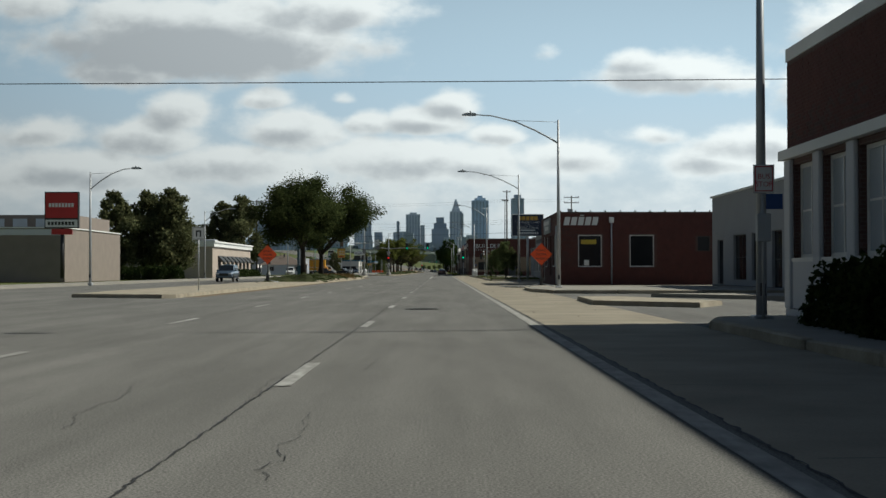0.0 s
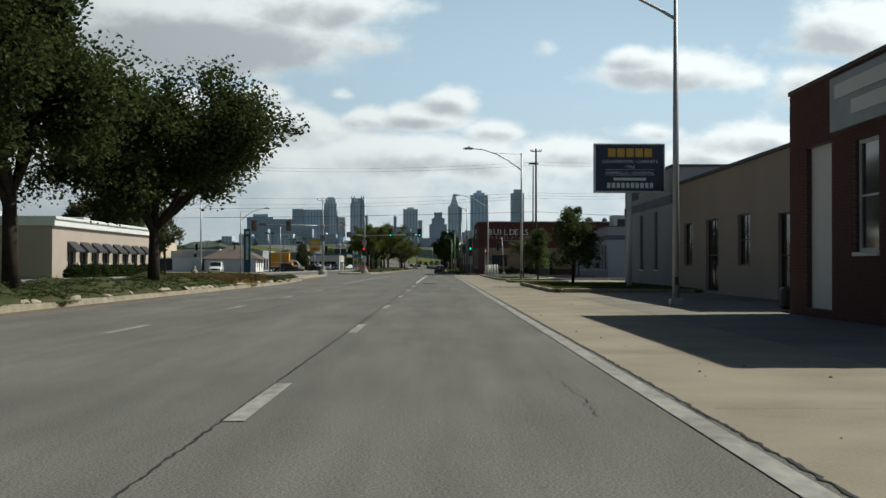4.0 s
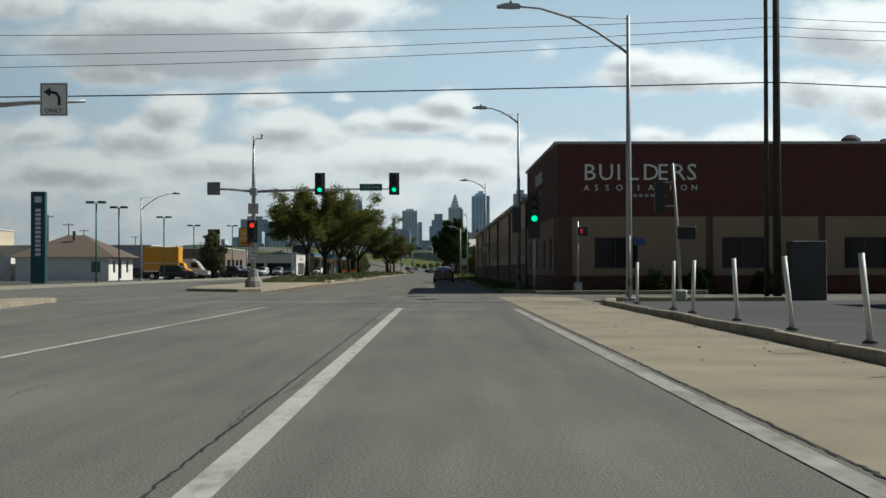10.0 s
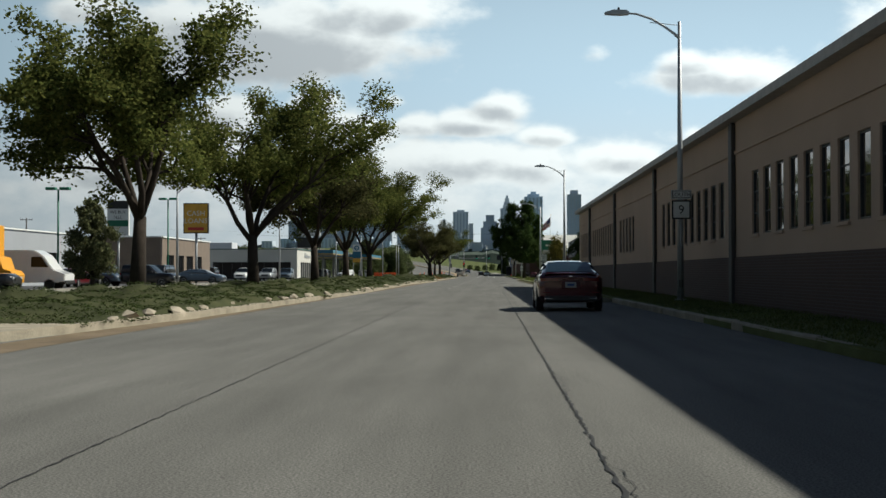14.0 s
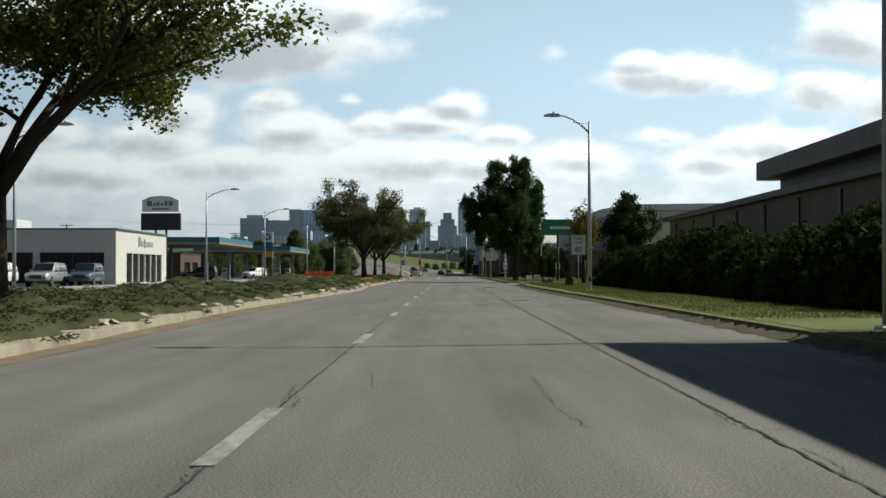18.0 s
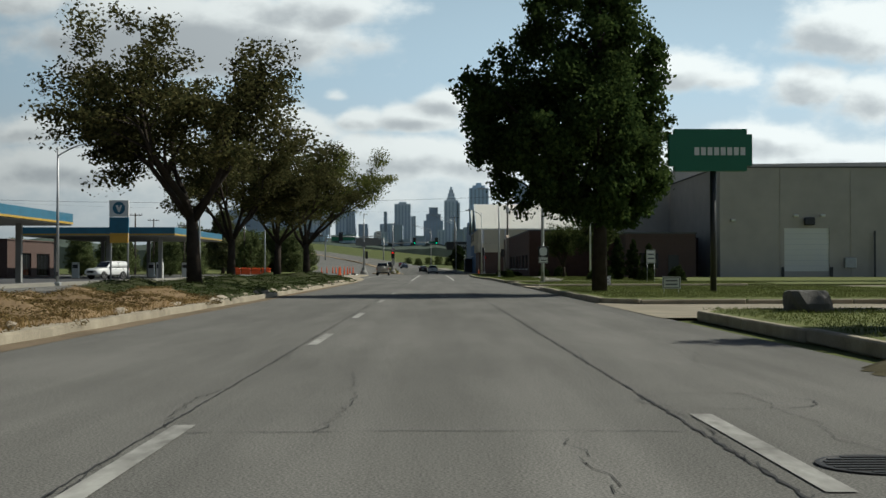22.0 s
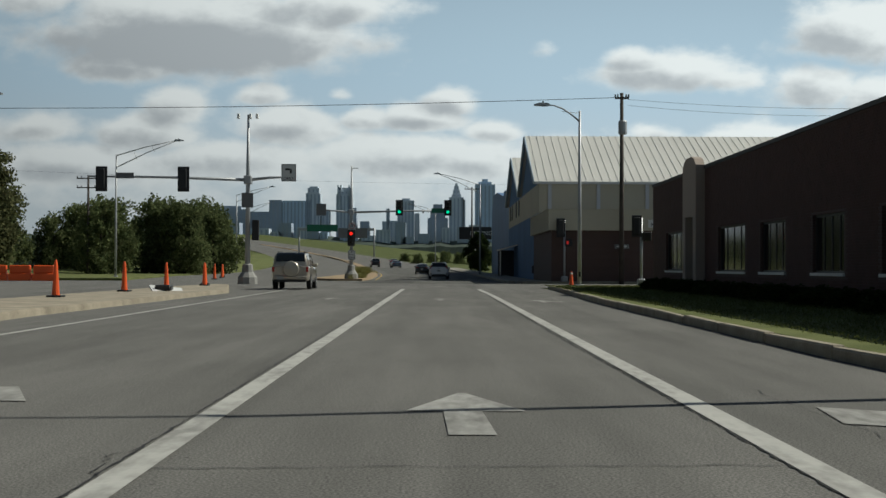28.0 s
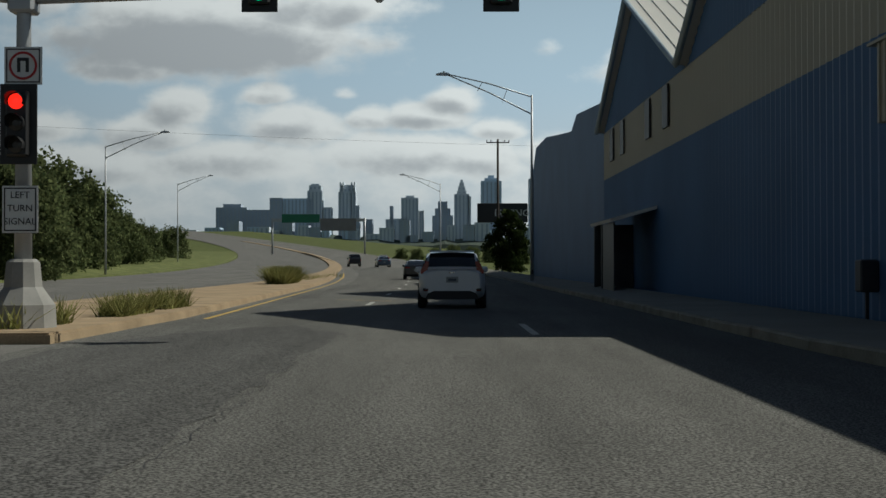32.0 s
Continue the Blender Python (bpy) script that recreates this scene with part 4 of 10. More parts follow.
# manholes
for x, y, r in ((-0.75, 36.4, 0.5), (-0.85, 162.8, 0.5), (-1.05, 243.6, 0.45), (-1.6, 249.3, 0.4), (-1.2, 401.4, 0.34), (-1.1, 439.85, 0.36)):
    root = thing("manhole_cover", "dark cast-iron manhole cover set in the asphalt", "manhole cover", (x, y, 0.0))
    bm = bmesh.new()
    lathe(bm, [(r, 0.001), (r, 0.012), (r * 0.92, 0.012), (r * 0.9, 0.008)], 24)
    part("rim", bm, mat("cast_iron", (0.045, 0.043, 0.042), 0.6, 0.6, vary=0.3, scale=6), root)
    for q in range(-3, 4):
        half = math.sqrt(max(0.01, (r * 0.85) ** 2 - (q * r * 0.25) ** 2))
        part("rib", boxes((-half, half, q * r * 0.25 - 0.02, q * r * 0.25 + 0.02, 0.008, 0.014)), MATS["cast_iron"], root)

# ---------------------------------------------------------------- buildings
def flat_roof(parent, x0, x1, y0, y1, z, cap=trim_white, m=roof_dark, lip=0.12, capz=0.12):
    part("roof", boxes((x0 + 0.3, x1 - 0.3, y0 + 0.3, y1 - 0.3, z - 0.45, z - 0.25)), m, parent)
    part("coping", boxes((x0 - lip, x1 + lip, y0 - lip, y0 + 0.35, z, z + capz), (x0 - lip, x1 + lip, y1 - 0.35, y1 + lip, z, z + capz), (x0 - lip, x0 + 0.35, y0 + 0.352, y1 - 0.352, z, z + capz), (x1 - 0.35, x1 + lip, y0 + 0.352, y1 - 0.352, z, z + capz)), cap, parent)


def shell(parent, x0, x1, y0, y1, h, m, south=(), west=(), east=(), north=()):
    """Four walls. The face towards the camera lies at y0; openings are (u0, u1, z0, z1) from the left end seen from outside."""
    ws = {}
    ws["s"] = wall("wall", parent, (x0, y0, 0), 0, x1 - x0, h, m, south)
    ws["w"] = wall("wall", parent, (x0, y1, 0), -90, y1 - y0 - 0.302, h, m, west)
    ws["e"] = wall("wall", parent, (x1, y0 + 0.302, 0), 90, y1 - y0 - 0.302, h, m, east)
    ws["n"] = wall("wall", parent, (x1 - 0.302, y1, 0), 180, x1 - x0 - 0.604, h, m, north)
    return ws


def lay(wall_ob, bm, m, name, label=""):
    """A part that lies on a wall, built in the wall's own frame."""
    return part(name, bm, m, wall_ob, label)


brick_face = mat("brick_face", (0.090, 0.029, 0.023), 0.9, vary=0.3, scale=3.0, bump=0.3)
brick_dusk = mat("brick_face_dark", (0.074, 0.036, 0.030), 0.9, vary=0.3, scale=3.0, bump=0.3)
BRICK_PARTS = []


def brick_mesh(name, cells, material):
    """Bricks as shallow boxes on a wall's outer face: cells of (u0, u1, z0, z1, proud)."""
    c = np.array(cells)
    n = len(c)
    v = np.empty((n, 8, 3))
    for k, (a, q, y) in enumerate(((0, 2, 0), (1, 2, 0), (1, 3, 0), (0, 3, 0), (0, 2, 1), (1, 2, 1), (1, 3, 1), (0, 3, 1))):
        v[:, k, 0], v[:, k, 2], v[:, k, 1] = c[:, a], c[:, q], -c[:, 4] if y else 0.001
    quad = np.array([(4, 5, 6, 7), (0, 1, 5, 4), (3, 7, 6, 2), (0, 4, 7, 3), (1, 2, 6, 5)])
    f = (quad[None] + 8 * np.arange(n)[:, None, None]).reshape(-1, 4)
    me = bpy.data.meshes.new(name)
    me.from_pydata(v.reshape(-1, 3).tolist(), [], f.tolist())
    me.materials.append(material)
    return me


def brickwork(wall_ob, u0, u1, z0, z1, holes, seed, singles=None, bw=0.215, bh=0.075, material=None):
    """Courses of single bricks on a wall; those inside the stretch singles are objects of their own."""
    rnd = random.Random(seed)
    joined, joint = [], 0.011
    row = 0
    z = z0
    while z + bh <= z1 + 0.01:
        u = u0 - (bw / 2 if row % 2 else 0.0)
        while u < u1:
            a, c = max(u, u0), min(u + bw - joint, u1)
            if c - a > 0.05 and not any(a < h[1] and c > h[0] and z < h[3] and z + bh - joint > h[2] for h in holes):
                cell = (a, c, z, z + bh - joint, rnd.uniform(0.006, 0.012))
                if singles and singles[0] < a < singles[1] and singles[2] < z < singles[3] and c - a > bw * 0.9:
                    BRICK_PARTS.append((wall_ob, a, z, rnd.random()))
                else:
                    joined.append(cell)
            u += bw
        row += 1
        z += bh
    ob = new("brickwork", brick_mesh("brickwork", joined, material or brick_face))
    ob.parent = wall_ob
    ob["kind"] = "stuff"
    return ob


# --- brick office beside the start of the road
b = thing("brick_office", "dark red brick two-storey office with pale grey window bays", "building")
wins = [(u, u + 1.52, 1.35, 3.29) for u in np.arange(0.53, 50, 2.07)]
ws = shell(b, 7.15, 22, -30, 27, 5.5, brick_red, west=wins)
for u0, u1, z0, z1 in wins:
    window_unit(ws["w"], u0, u1, z0, z1, 0.12, frame_white, window_pale if int(u0 * 3) % 3 else window_glass, bars=1, mull=1, sill=trim_white, fw=0.08)
for k, u in enumerate(np.arange(0.05, 52, 2.07)):
    lay(ws["w"], boxes((u, u + 0.42, -0.10, -0.003, 0.3, 3.40), bevel=0.02), pale_grey, "pilaster")
lay(ws["w"], boxes((-0.12, 56.5, -0.18, -0.003, 3.41, 3.61)), trim_white, "ledge")
lay(ws["w"], boxes((0.0, 56.5, -0.06, -0.003, 0.0, 0.29)), pale_grey, "plinth")
for u0, u1, z0, z1 in wins:
    lay(ws["w"], boxes((u0 - 0.04, u1 + 0.04, -0.045, -0.003, 0.31, 1.27)), pale_grey, "panel")
flat_roof(b, 7.15, 22, -30, 27, 5.5, lip=0.03, capz=0.27)
brickwork(ws["w"], 0.0, 30.0, 3.62, 5.48, [], 3, (0.0, 5.0, 3.7, 4.4))

# --- grey single-storey shop behind the lot
b = thing("grey_shop", "pale grey single-storey shop with dark shop windows", "building")
wins = [(1.5, 3.2, 0.2, 3.0), (6, 9.2, 0.5, 3.2), (10.5, 13.7, 0.5, 3.2), (15, 17, 0.1, 3.2), (19, 24, 0.5, 3.2), (26, 31, 0.5, 3.2)]
ws = shell(b, 17.4, 40, 45, 83, 5.75, grey_wall, west=wins)
lay(ws["w"], boxes((0, 37.6, -0.03, -0.003, 0.0, 0.19)), grey_band, "plinth")
for o in wins:
    window_unit(ws["w"], *o, 0.15, frame_dark, window_dark, bars=1, mull=1)
flat_roof(b, 17.4, 40, 45, 83, 5.75)

# --- red brick countertop shop
b = thing("brick_shop", "dark red brick single-storey shop with white framed windows", "building")
south = [(1.5, 3.25, 1.35, 3.7), (5.3, 7.1, 1.35, 3.7), (10.3, 11.2, 2.5, 3.6)]
west = [(1.4, 3.3, 0.2, 3.9), (4.9, 6.3, 1.45, 3.75), (8.3, 9.9, 0.7, 3.8), (11.6, 14.0, 1.45, 3.75)]
ws = shell(b, 8.35, 20.6, 94.1, 109.4, 5.3, brick_red, south=south, west=west)
for o in south[:2]:
    window_unit(ws["s"], *o, 0.08, frame_white, window_dark, fw=0.07)
window_unit(ws["s"], *south[2], 0.1, frame_dark, window_dark)
for o in (west[1], west[3]):
    window_unit(ws["w"], *o, 0.08, frame_white, window_glass, bars=1, fw=0.08, sill=trim_white)
d = window_unit(ws["w"], *west[2], 0.15, frame_dark, window_glass, bars=1, name="glass_door")
lay(ws["w"], boxes((1.4, 3.3, 0.12, 0.18, 0.2, 3.9)), trim_white, "roller_door")
lay(ws["w"], boxes((3.5, 9.4, -0.10, -0.003, 4.05, 5.2)), mat("grey_sign_board", (0.33, 0.35, 0.36), 0.6), "sign_board")
for k, (u, w, z) in enumerate(((3.9, 4.9, 4.72), (5.0, 3.2, 4.28))):
    lay(ws["w"], boxes((u, u + w, -0.125, -0.103, z, z + 0.3)), trim_white, "sign_lettering")
for k in range(5):
    bm = bmesh.new()
    u = 0.42 + k * 0.52
    prism(bm, [(u, 4.42), (u + 0.4, 4.42), (u + 0.52, 5.02), (u + 0.12, 5.02)], -0.04, -0.003, "y")
    lay(ws["s"], bm, trim_white, "sign_block", "white raised sign block")
lay(ws["s"], boxes((1.62, 1.95, -0.03, -0.003, 5.12, 5.17)), trim_white, "macron")
lay(ws["s"], boxes((1.72, 2.85, 0.075, 0.085, 3.02, 3.36)), mat("yellow_notice", (0.45, 0.33, 0.03), 0.6), "window_notice", "yellow notice in the window")
for x in (3.95,):
    bm = bmesh.new()
    tube(bm, [(x, -0.08, 0.1), (x, -0.08, 4.6)], 0.06)
    lay(ws["s"], bm, grey_wall, "downpipe")
    lay(ws["s"], boxes((x - 0.17, x + 0.17, -0.2, -0.003, 4.6, 5.0), bevel=0.02), trim_white, "hopper")
bm = bmesh.new()
tube(bm, [(14.9, -0.08, 0.1), (14.9, -0.08, 4.4)], 0.06)
lay(ws["w"], bm, trim_white, "downpipe")
flat_roof(b, 8.35, 20.6, 94.1, 109.4, 5.3, cap=brick_brown, lip=0.04, capz=0.1)
brickwork(ws["s"], 0.0, 12.25, 0.02, 5.28, south, 1, (0.0, 1.4, 1.3, 4.2))
lay(ws["s"], boxes((1.95, 2.3, 0.075, 0.085, 1.45, 1.85)), trim_white, "window_card", "white card in the window")
brickwork(ws["w"], 0.0, 14.99, 0.02, 5.28, west + [(3.5, 9.4, 4.05, 5.2)], 2)
bm = bmesh.new()
for xx in np.arange(8.5, 20.4, 1.1):
    box(bm, xx, xx + 0.1, 94.02, 94.09, 5.4, 5.5)
part("coping_clips", bm, steel_dark, b)

# --- old cream workshop
b = thing("cream_workshop", "weathered cream block workshop with small windows", "building")
west = [(2, 4, 1.2, 3.2), (7, 9.5, 0.1, 3.2), (13, 15, 1.2, 3.2), (19, 21.5, 0.1, 3.0), (25, 27, 1.2, 3.2)]
ws = shell(b, 11.5, 30, 112, 141.4, 5.15, beige_wall, west=west)
for k, o in enumerate(west):
    window_unit(ws["w"], *o, 0.12, frame_dark, window_dark, bars=1, mull=1)
flat_roof(b, 11.5, 30, 112, 141.4, 5.15, cap=roof_dark)
part("roof_unit", boxes((13, 14.4, 122, 123.4, 5.1, 6.0), bevel=0.03), steel, b)

# --- grey block building with slate band
b = thing("grey_block_building", "grey painted block building with a dark slate band", "building")
west = [(1.7, 2.9, 1.0, 4.1), (6.0, 7.2, 1.0, 4.1), (11.0, 12.2, 1.0, 4.1)]
ws = shell(b, 11.47, 26, 142, 158.7, 6.15, grey_wall, west=west)
for o in west:
    window_unit(ws["w"], *o, 0.1, frame_dark, window_pale, bars=1, sill=trim_white)
lay(ws["w"], boxes((-0.02, 16.4, -0.04, -0.003, 4.35, 4.8)), grey_band, "band")
bm = bmesh.new()
lathe(bm, [(0.3, 0.0), (0.3, 0.03), (0.22, 0.03)], 20)
o = lay(ws["w"], bm, trim_white, "round_sign")
o.matrix_basis = pose(2.2, -0.01, 5.4, 90, 0, 0)
for k in range(6):
    lay(ws["w"], boxes((3.0 + k * 0.42, 3.3 + k * 0.42, -0.05, -0.003, 5.1, 5.65)), grey_band, "sign_lettering")
flat_roof(b, 11.47, 26, 142, 158.7, 6.15, cap=roof_dark)

# --- long grey shop with the lot before it
b = thing("grey_corner_shop", "grey shop with slate band, square windows and roof plant", "building")
west = [(1.0, 2.6, 0.3, 2.9), (4.6, 6.2, 0.1, 2.8), (9, 10.1, 0.9, 3.3), (12, 13.1, 0.9, 3.3), (22.0, 23.1, 0.9, 3.3), (24.3, 25.4, 0.9, 3.3), (26.6, 27.7, 0.9, 3.3), (28.9, 30, 0.9, 3.3)]
south = [(1.9, 4.9, 0.9, 3.3), (12, 15, 0.9, 3.3)]
ws = shell(b, 16, 40, 201.5, 233, 5.0, grey_wall, west=west, south=south)
for o in west:
    window_unit(ws["w"], *o, 0.1, frame_dark, window_dark, bars=0, sill=trim_white)
for o in south:
    window_unit(ws["s"], *o, 0.1, frame_dark, window_dark, mull=1)
lay(ws["w"], boxes((0, 31.2, -0.04, -0.003, 3.75, 4.2)), grey_band, "band")
lay(ws["s"], boxes((-0.04, 24, -0.04, -0.003, 3.75, 4.2)), grey_band, "band")
for k in range(7):
    lay(ws["w"], boxes((2.5 + k * 0.62, 2.98 + k * 0.62, -0.06, -0.003, 4.3, 4.85)), grey_band, "sign_lettering")
flat_roof(b, 16, 40, 201.5, 233, 5.0, cap=roof_dark)
part("roof_unit", boxes((17.0, 21.0, 205, 208, 4.9, 6.3), bevel=0.04), pale_grey, b, "pale rooftop plant box")
part("vent_grille", boxes((17.4, 18.4, 204.93, 204.995, 5.2, 5.9)), frame_dark, b)

# --- the long warehouse with brick front
b = thing("brick_warehouse", "long brick and tan warehouse with tall narrow windows", "building", (5.22, 257.4, 0), 0.42)
FH, LH = 7.4, 5.85
front_tan = mat("dull_tan_paint", (0.235, 0.168, 0.118), 0.9, scale=0.4, vary=0.14, bump=0.1)
south = [(1.85, 4.0, 1.2, 2.75), (8.2, 10.35, 1.2, 2.75), (14.3, 16.4, 1.2, 2.75), (20.2, 22.3, 1.2, 2.75)]
sw = wall("front_wall", b, (0, 0, 0), 0, 40, FH, brick_red, south)
for o in south:
    window_unit(sw, *o, 0.12, frame_dark, window_dark, mull=1)
for u0, u1 in ((0.75, 7.4), (7.75, 13.0), (13.35, 19.0), (19.35, 26)):
    for o in [o for o in south if u0 < o[0] < u1]:
        for q in ((u0, o[0], 0.85, 3.78), (o[1], u1, 0.85, 3.78), (o[0], o[1], 0.85, o[2]), (o[0], o[1], o[3], 3.78)):
            lay(sw, boxes((q[0], q[1], -0.06, -0.003, q[2], q[3])), front_tan, "tan_panel", "tan painted wall panel")
wf = [(2.6, 3.6, 1.2, 2.75), (7.4, 8.4, 1.2, 2.75), (12.5, 13.5, 1.2, 2.75), (16.2, 17.2, 1.2, 2.75)]
ww = wall("side_wall", b, (0, 19.5, 0), -90, 19.19, FH, brick_red, wf)
for o in wf:
    window_unit(ww, *o, 0.12, frame_dark, window_dark, bars=2)
es = [0.3] + [v for o in wf for v in (o[0], o[1])] + [18.6]
cells = [(es[k], es[k + 1], 0.85, 3.78) for k in range(0, len(es), 2)] + [(o[0], o[1], 0.85, o[2]) for o in wf] + [(o[0], o[1], o[3], 3.78) for o in wf]
for q in cells:
    lay(ww, boxes((q[0], q[1], -0.06, -0.003, q[2], q[3])), front_tan, "tan_panel", "tan painted wall panel")
for k, ch in enumerate("BUILDERS"):
    lettering(ch, 1.16, trim_white, sw, (1.30 + k * 0.735 + (0.16 if ch == "I" else 0.0), -0.03, 5.6), depth=0.04)
for k, ch in enumerate("ASSOCIATION"):
    lettering(ch, 0.42, trim_white, sw, (1.33 + k * 0.535, -0.03, 5.08), depth=0.02)
for k in range(7):
    lay(sw, boxes((3.5 + k * 0.29, 3.68 + k * 0.29, -0.02, -0.003, 4.76, 4.90)), grey_wall, "number_bar")
lettering("BUILDERS", 0.9, trim_white, ww, (7.6, -0.03, 6.0), depth=0.08)
lettering("ASSOCIATION", 0.45, trim_white, ww, (7.7, -0.03, 5.35), depth=0.05)
brickwork(sw, 0.0, 30.0, 3.79, FH - 0.02, [], 4, (0.0, 1.6, 4.0, 5.6))
brickwork(ww, 0.0, 19.18, 3.79, FH - 0.02, [], 5)
brickwork(sw, 0.0, 26.0, 0.02, 0.84, [], 6)
brickwork(ww, 0.0, 19.18, 0.02, 0.84, [], 7)
part("roof", boxes((0.3, 39.7, 0.35, 19.2, FH - 0.5, FH - 0.3)), roof_dark, b)
part("coping", boxes((-0.12, 40.1, -0.12, 0.32, FH, FH + 0.12), (-0.12, 0.32, 0.325, 19.6, FH, FH + 0.12)), mat("pale_coping", (0.42, 0.40, 0.38), 0.7), b)
for x, y, s in ((16.0, 4, 0.55), (18.5, 6, 0.4)):
    bm = bmesh.new()
    lathe(bm, [(0.5 * s, 0), (0.5 * s, 0.5), (s, 0.6), (s * 0.9, 0.95), (s * 0.4, 1.15)], 14, (x, y, FH - 0.3))
    part("roof_vent", bm, roof_dark, b)
part("roof_unit", boxes((13.2, 14.6, 5, 6.4, FH - 0.3, FH + 0.5), bevel=0.04), steel_dark, b)
# long tan side with pilasters
L0, L1 = 19.5, 116.0
bays = [(19.6, 37.4, 21.2, 10), (37.4, 54.9, 38.5, 10), (54.9, 72.2, 56.5, 10), (72.2, 89.0, 80.3, 5), (89.0, 105.8, 90.2, 10), (105.8, 116.0, 107.5, 5)]
ops = []
for y0, y1, first, count in bays:
    for k in range(count):
        y = first + k * 1.447
        ops.append((L1 - y - 0.88, L1 - y, 2.16, 3.95))
side_glass = mat("reflecting_glass", (0.02, 0.024, 0.028), 0.03, vary=0.2, spec=1.0)
side_glass.node_tree.nodes["Principled BSDF"].inputs["IOR"].default_value = 2.1
lw = wall("long_wall", b, (0, L1, 0), -90, L1 - L0 - 0.002, LH - 0.25, tan_wall, ops)
for k, o in enumerate(ops):
    window_unit(lw, *o, 0.05, frame_dark, side_glass, bars=1 if k % 4 == 0 else 2, fw=0.05, sill=tan_wall if k % 2 else None)
u = 0.0
for y0, y1, first, count in bays:
    a, c = L1 - y1, L1 - y0
    lay(lw, boxes((a + 0.25, c - 0.25, -0.05, -0.003, 0.0, 1.55)), brick_brown, "brick_dado", "brown brick dado")
    lay(lw, boxes((a + 0.25, c - 0.25, -0.05, -0.003, 4.62, 4.72)), tan_wall, "moulding")
    lay(lw, boxes((c - 0.24, c + 0.24, -0.14, -0.003, 0.0, LH - 0.27), bevel=0.03), mat("dark_downpipe", (0.045, 0.04, 0.04), 0.6), "pilaster", "dark steel pilaster")
part("eave", boxes((-0.35, 1.2, L0 + 0.01, L1 + 0.3, LH - 0.245, LH)), mat("pale_eave", (0.36, 0.34, 0.32), 0.6, vary=0.25, scale=3), b, "pale metal eave strip")
part("roof", boxes((1.21, 39.7, L0 + 0.01, L1, LH - 0.2, LH + 0.02)), roof_dark, b)
wall("end_wall", b, (39.7, L1, 0), 180, 39.3, LH - 0.27, tan_wall)
wall("far_wall", b, (39.7, 0.31, 0), 90, L1 - 0.7, LH - 0.27, brick_brown)
for y in (46, 61, 66, 76, 88, 101):
    bm = bmesh.new()
    lathe(bm, [(0.2, 0), (0.2, 0.35), (0.36, 0.42), (0.34, 0.62), (0.1, 0.78)], 12, (1.6, y, LH))
    part("roof_vent", bm, steel, b, "galvanised roof vent")

# --- low tan building behind the hedge
b = thing("low_tan_building", "low dark tan building with pilasters behind a hedge", "building")
ws = shell(b, 14.5, 34, 384, 459, 5.2, mat("grey_brown_block", (0.19, 0.16, 0.135), 0.88, vary=0.14, scale=0.5, bump=0.2))
for u in np.arange(3, 73, 7.2):
    lay(ws["w"], boxes((u, u + 0.35, -0.12, -0.003, 0, 4.98)), frame_dark, "pilaster")
part("roof", boxes((13.9, 34.5, 383.4, 459.6, 5.2, 5.55)), mat("brown_fascia", (0.14, 0.12, 0.11), 0.7), b)
part("upper_storey", boxes((16.4, 30, 399, 431, 5.56, 6.75)), frame_dark, b)
part("upper_eave", boxes((15.3, 30.6, 397.4, 432.6, 6.76, 7.9), bevel=0.04), mat("brown_panel", (0.15, 0.135, 0.125), 0.7), b, "brown panelled upper fascia")

# --- big beige store
b = thing("beige_store", "large plain beige store with wall lamps and dock door", "building")
ws = shell(b, 24.04, 66, 556, 582, 10.7, mat("store_block", (0.42, 0.385, 0.345), 0.88, vary=0.14, scale=0.6), south=[(6.2, 10.6, 0.7, 4.87)])
lay(ws["s"], boxes((6.2, 10.6, 0.1, 0.16, 0.7, 4.87)), white_wall, "dock_door", "white roller dock door")
for z in np.arange(1.2, 4.8, 0.52):
    lay(ws["s"], boxes((6.2, 10.6, 0.085, 0.098, z, z + 0.03)), pale_grey, "door_rib")
lay(ws["s"], boxes((5.9, 6.18, -0.12, -0.003, 0.0, 1.1)), frame_dark, "dock_bumper")
lay(ws["s"], boxes((10.62, 10.9, -0.12, -0.003, 0.0, 1.1)), frame_dark, "dock_bumper")
for u in np.arange(6.0, 41, 6.85):
    lay(ws["s"], boxes((u - 0.2, u + 0.2, -0.05, -0.003, 0.0, 10.4)), MATS["store_block"], "pilaster")
lay(ws["s"], boxes((0.02, 5.7, -0.03, -0.003, 0.0, 2.37)), MATS["store_block"], "plinth")
for u, z in ((1.0, 5.5), (7.1, 5.95), (9.7, 5.95), (20.0, 5.95)):
    lay(ws["s"], boxes((u, u + 0.45, -0.32, -0.003, z, z + 0.24), bevel=0.04), trim_white, "wall_lamp")
lay(ws["s"], boxes((8.1, 9.1, -0.5, -0.003, 5.15, 5.9), bevel=0.08), steel_dark, "wall_fan", "dark exhaust hood over the dock door")
lay(ws["s"], boxes((12.0, 13.1, -0.35, -0.003, 1.0, 2.0), bevel=0.04), steel, "meter_cabinet")
lay(ws["s"], boxes((14.8, 14.95, -0.4, -0.25, 0.0, 4.6)), steel_dark, "vent_pipe")
flat_roof(b, 24.04, 66, 556, 582, 10.7, cap=roof_dark)
b = thing("brick_annex", "low dark brick building between the store and the office", "building")
part("brick_shell", boxes((15.05, 21.9, 557, 582, 0, 4.35)), brick_brown, b)
part("coping", boxes((14.95, 22.0, 556.9, 582, 4.351, 4.5)), roof_dark, b)
part("door", boxes((19.2, 20.2, 556.93, 556.99, 0.1, 2.3)), frame_dark, b)
part("window", boxes((16.4, 18.2, 556.93, 556.99, 1.0, 2.5)), window_dark, b)
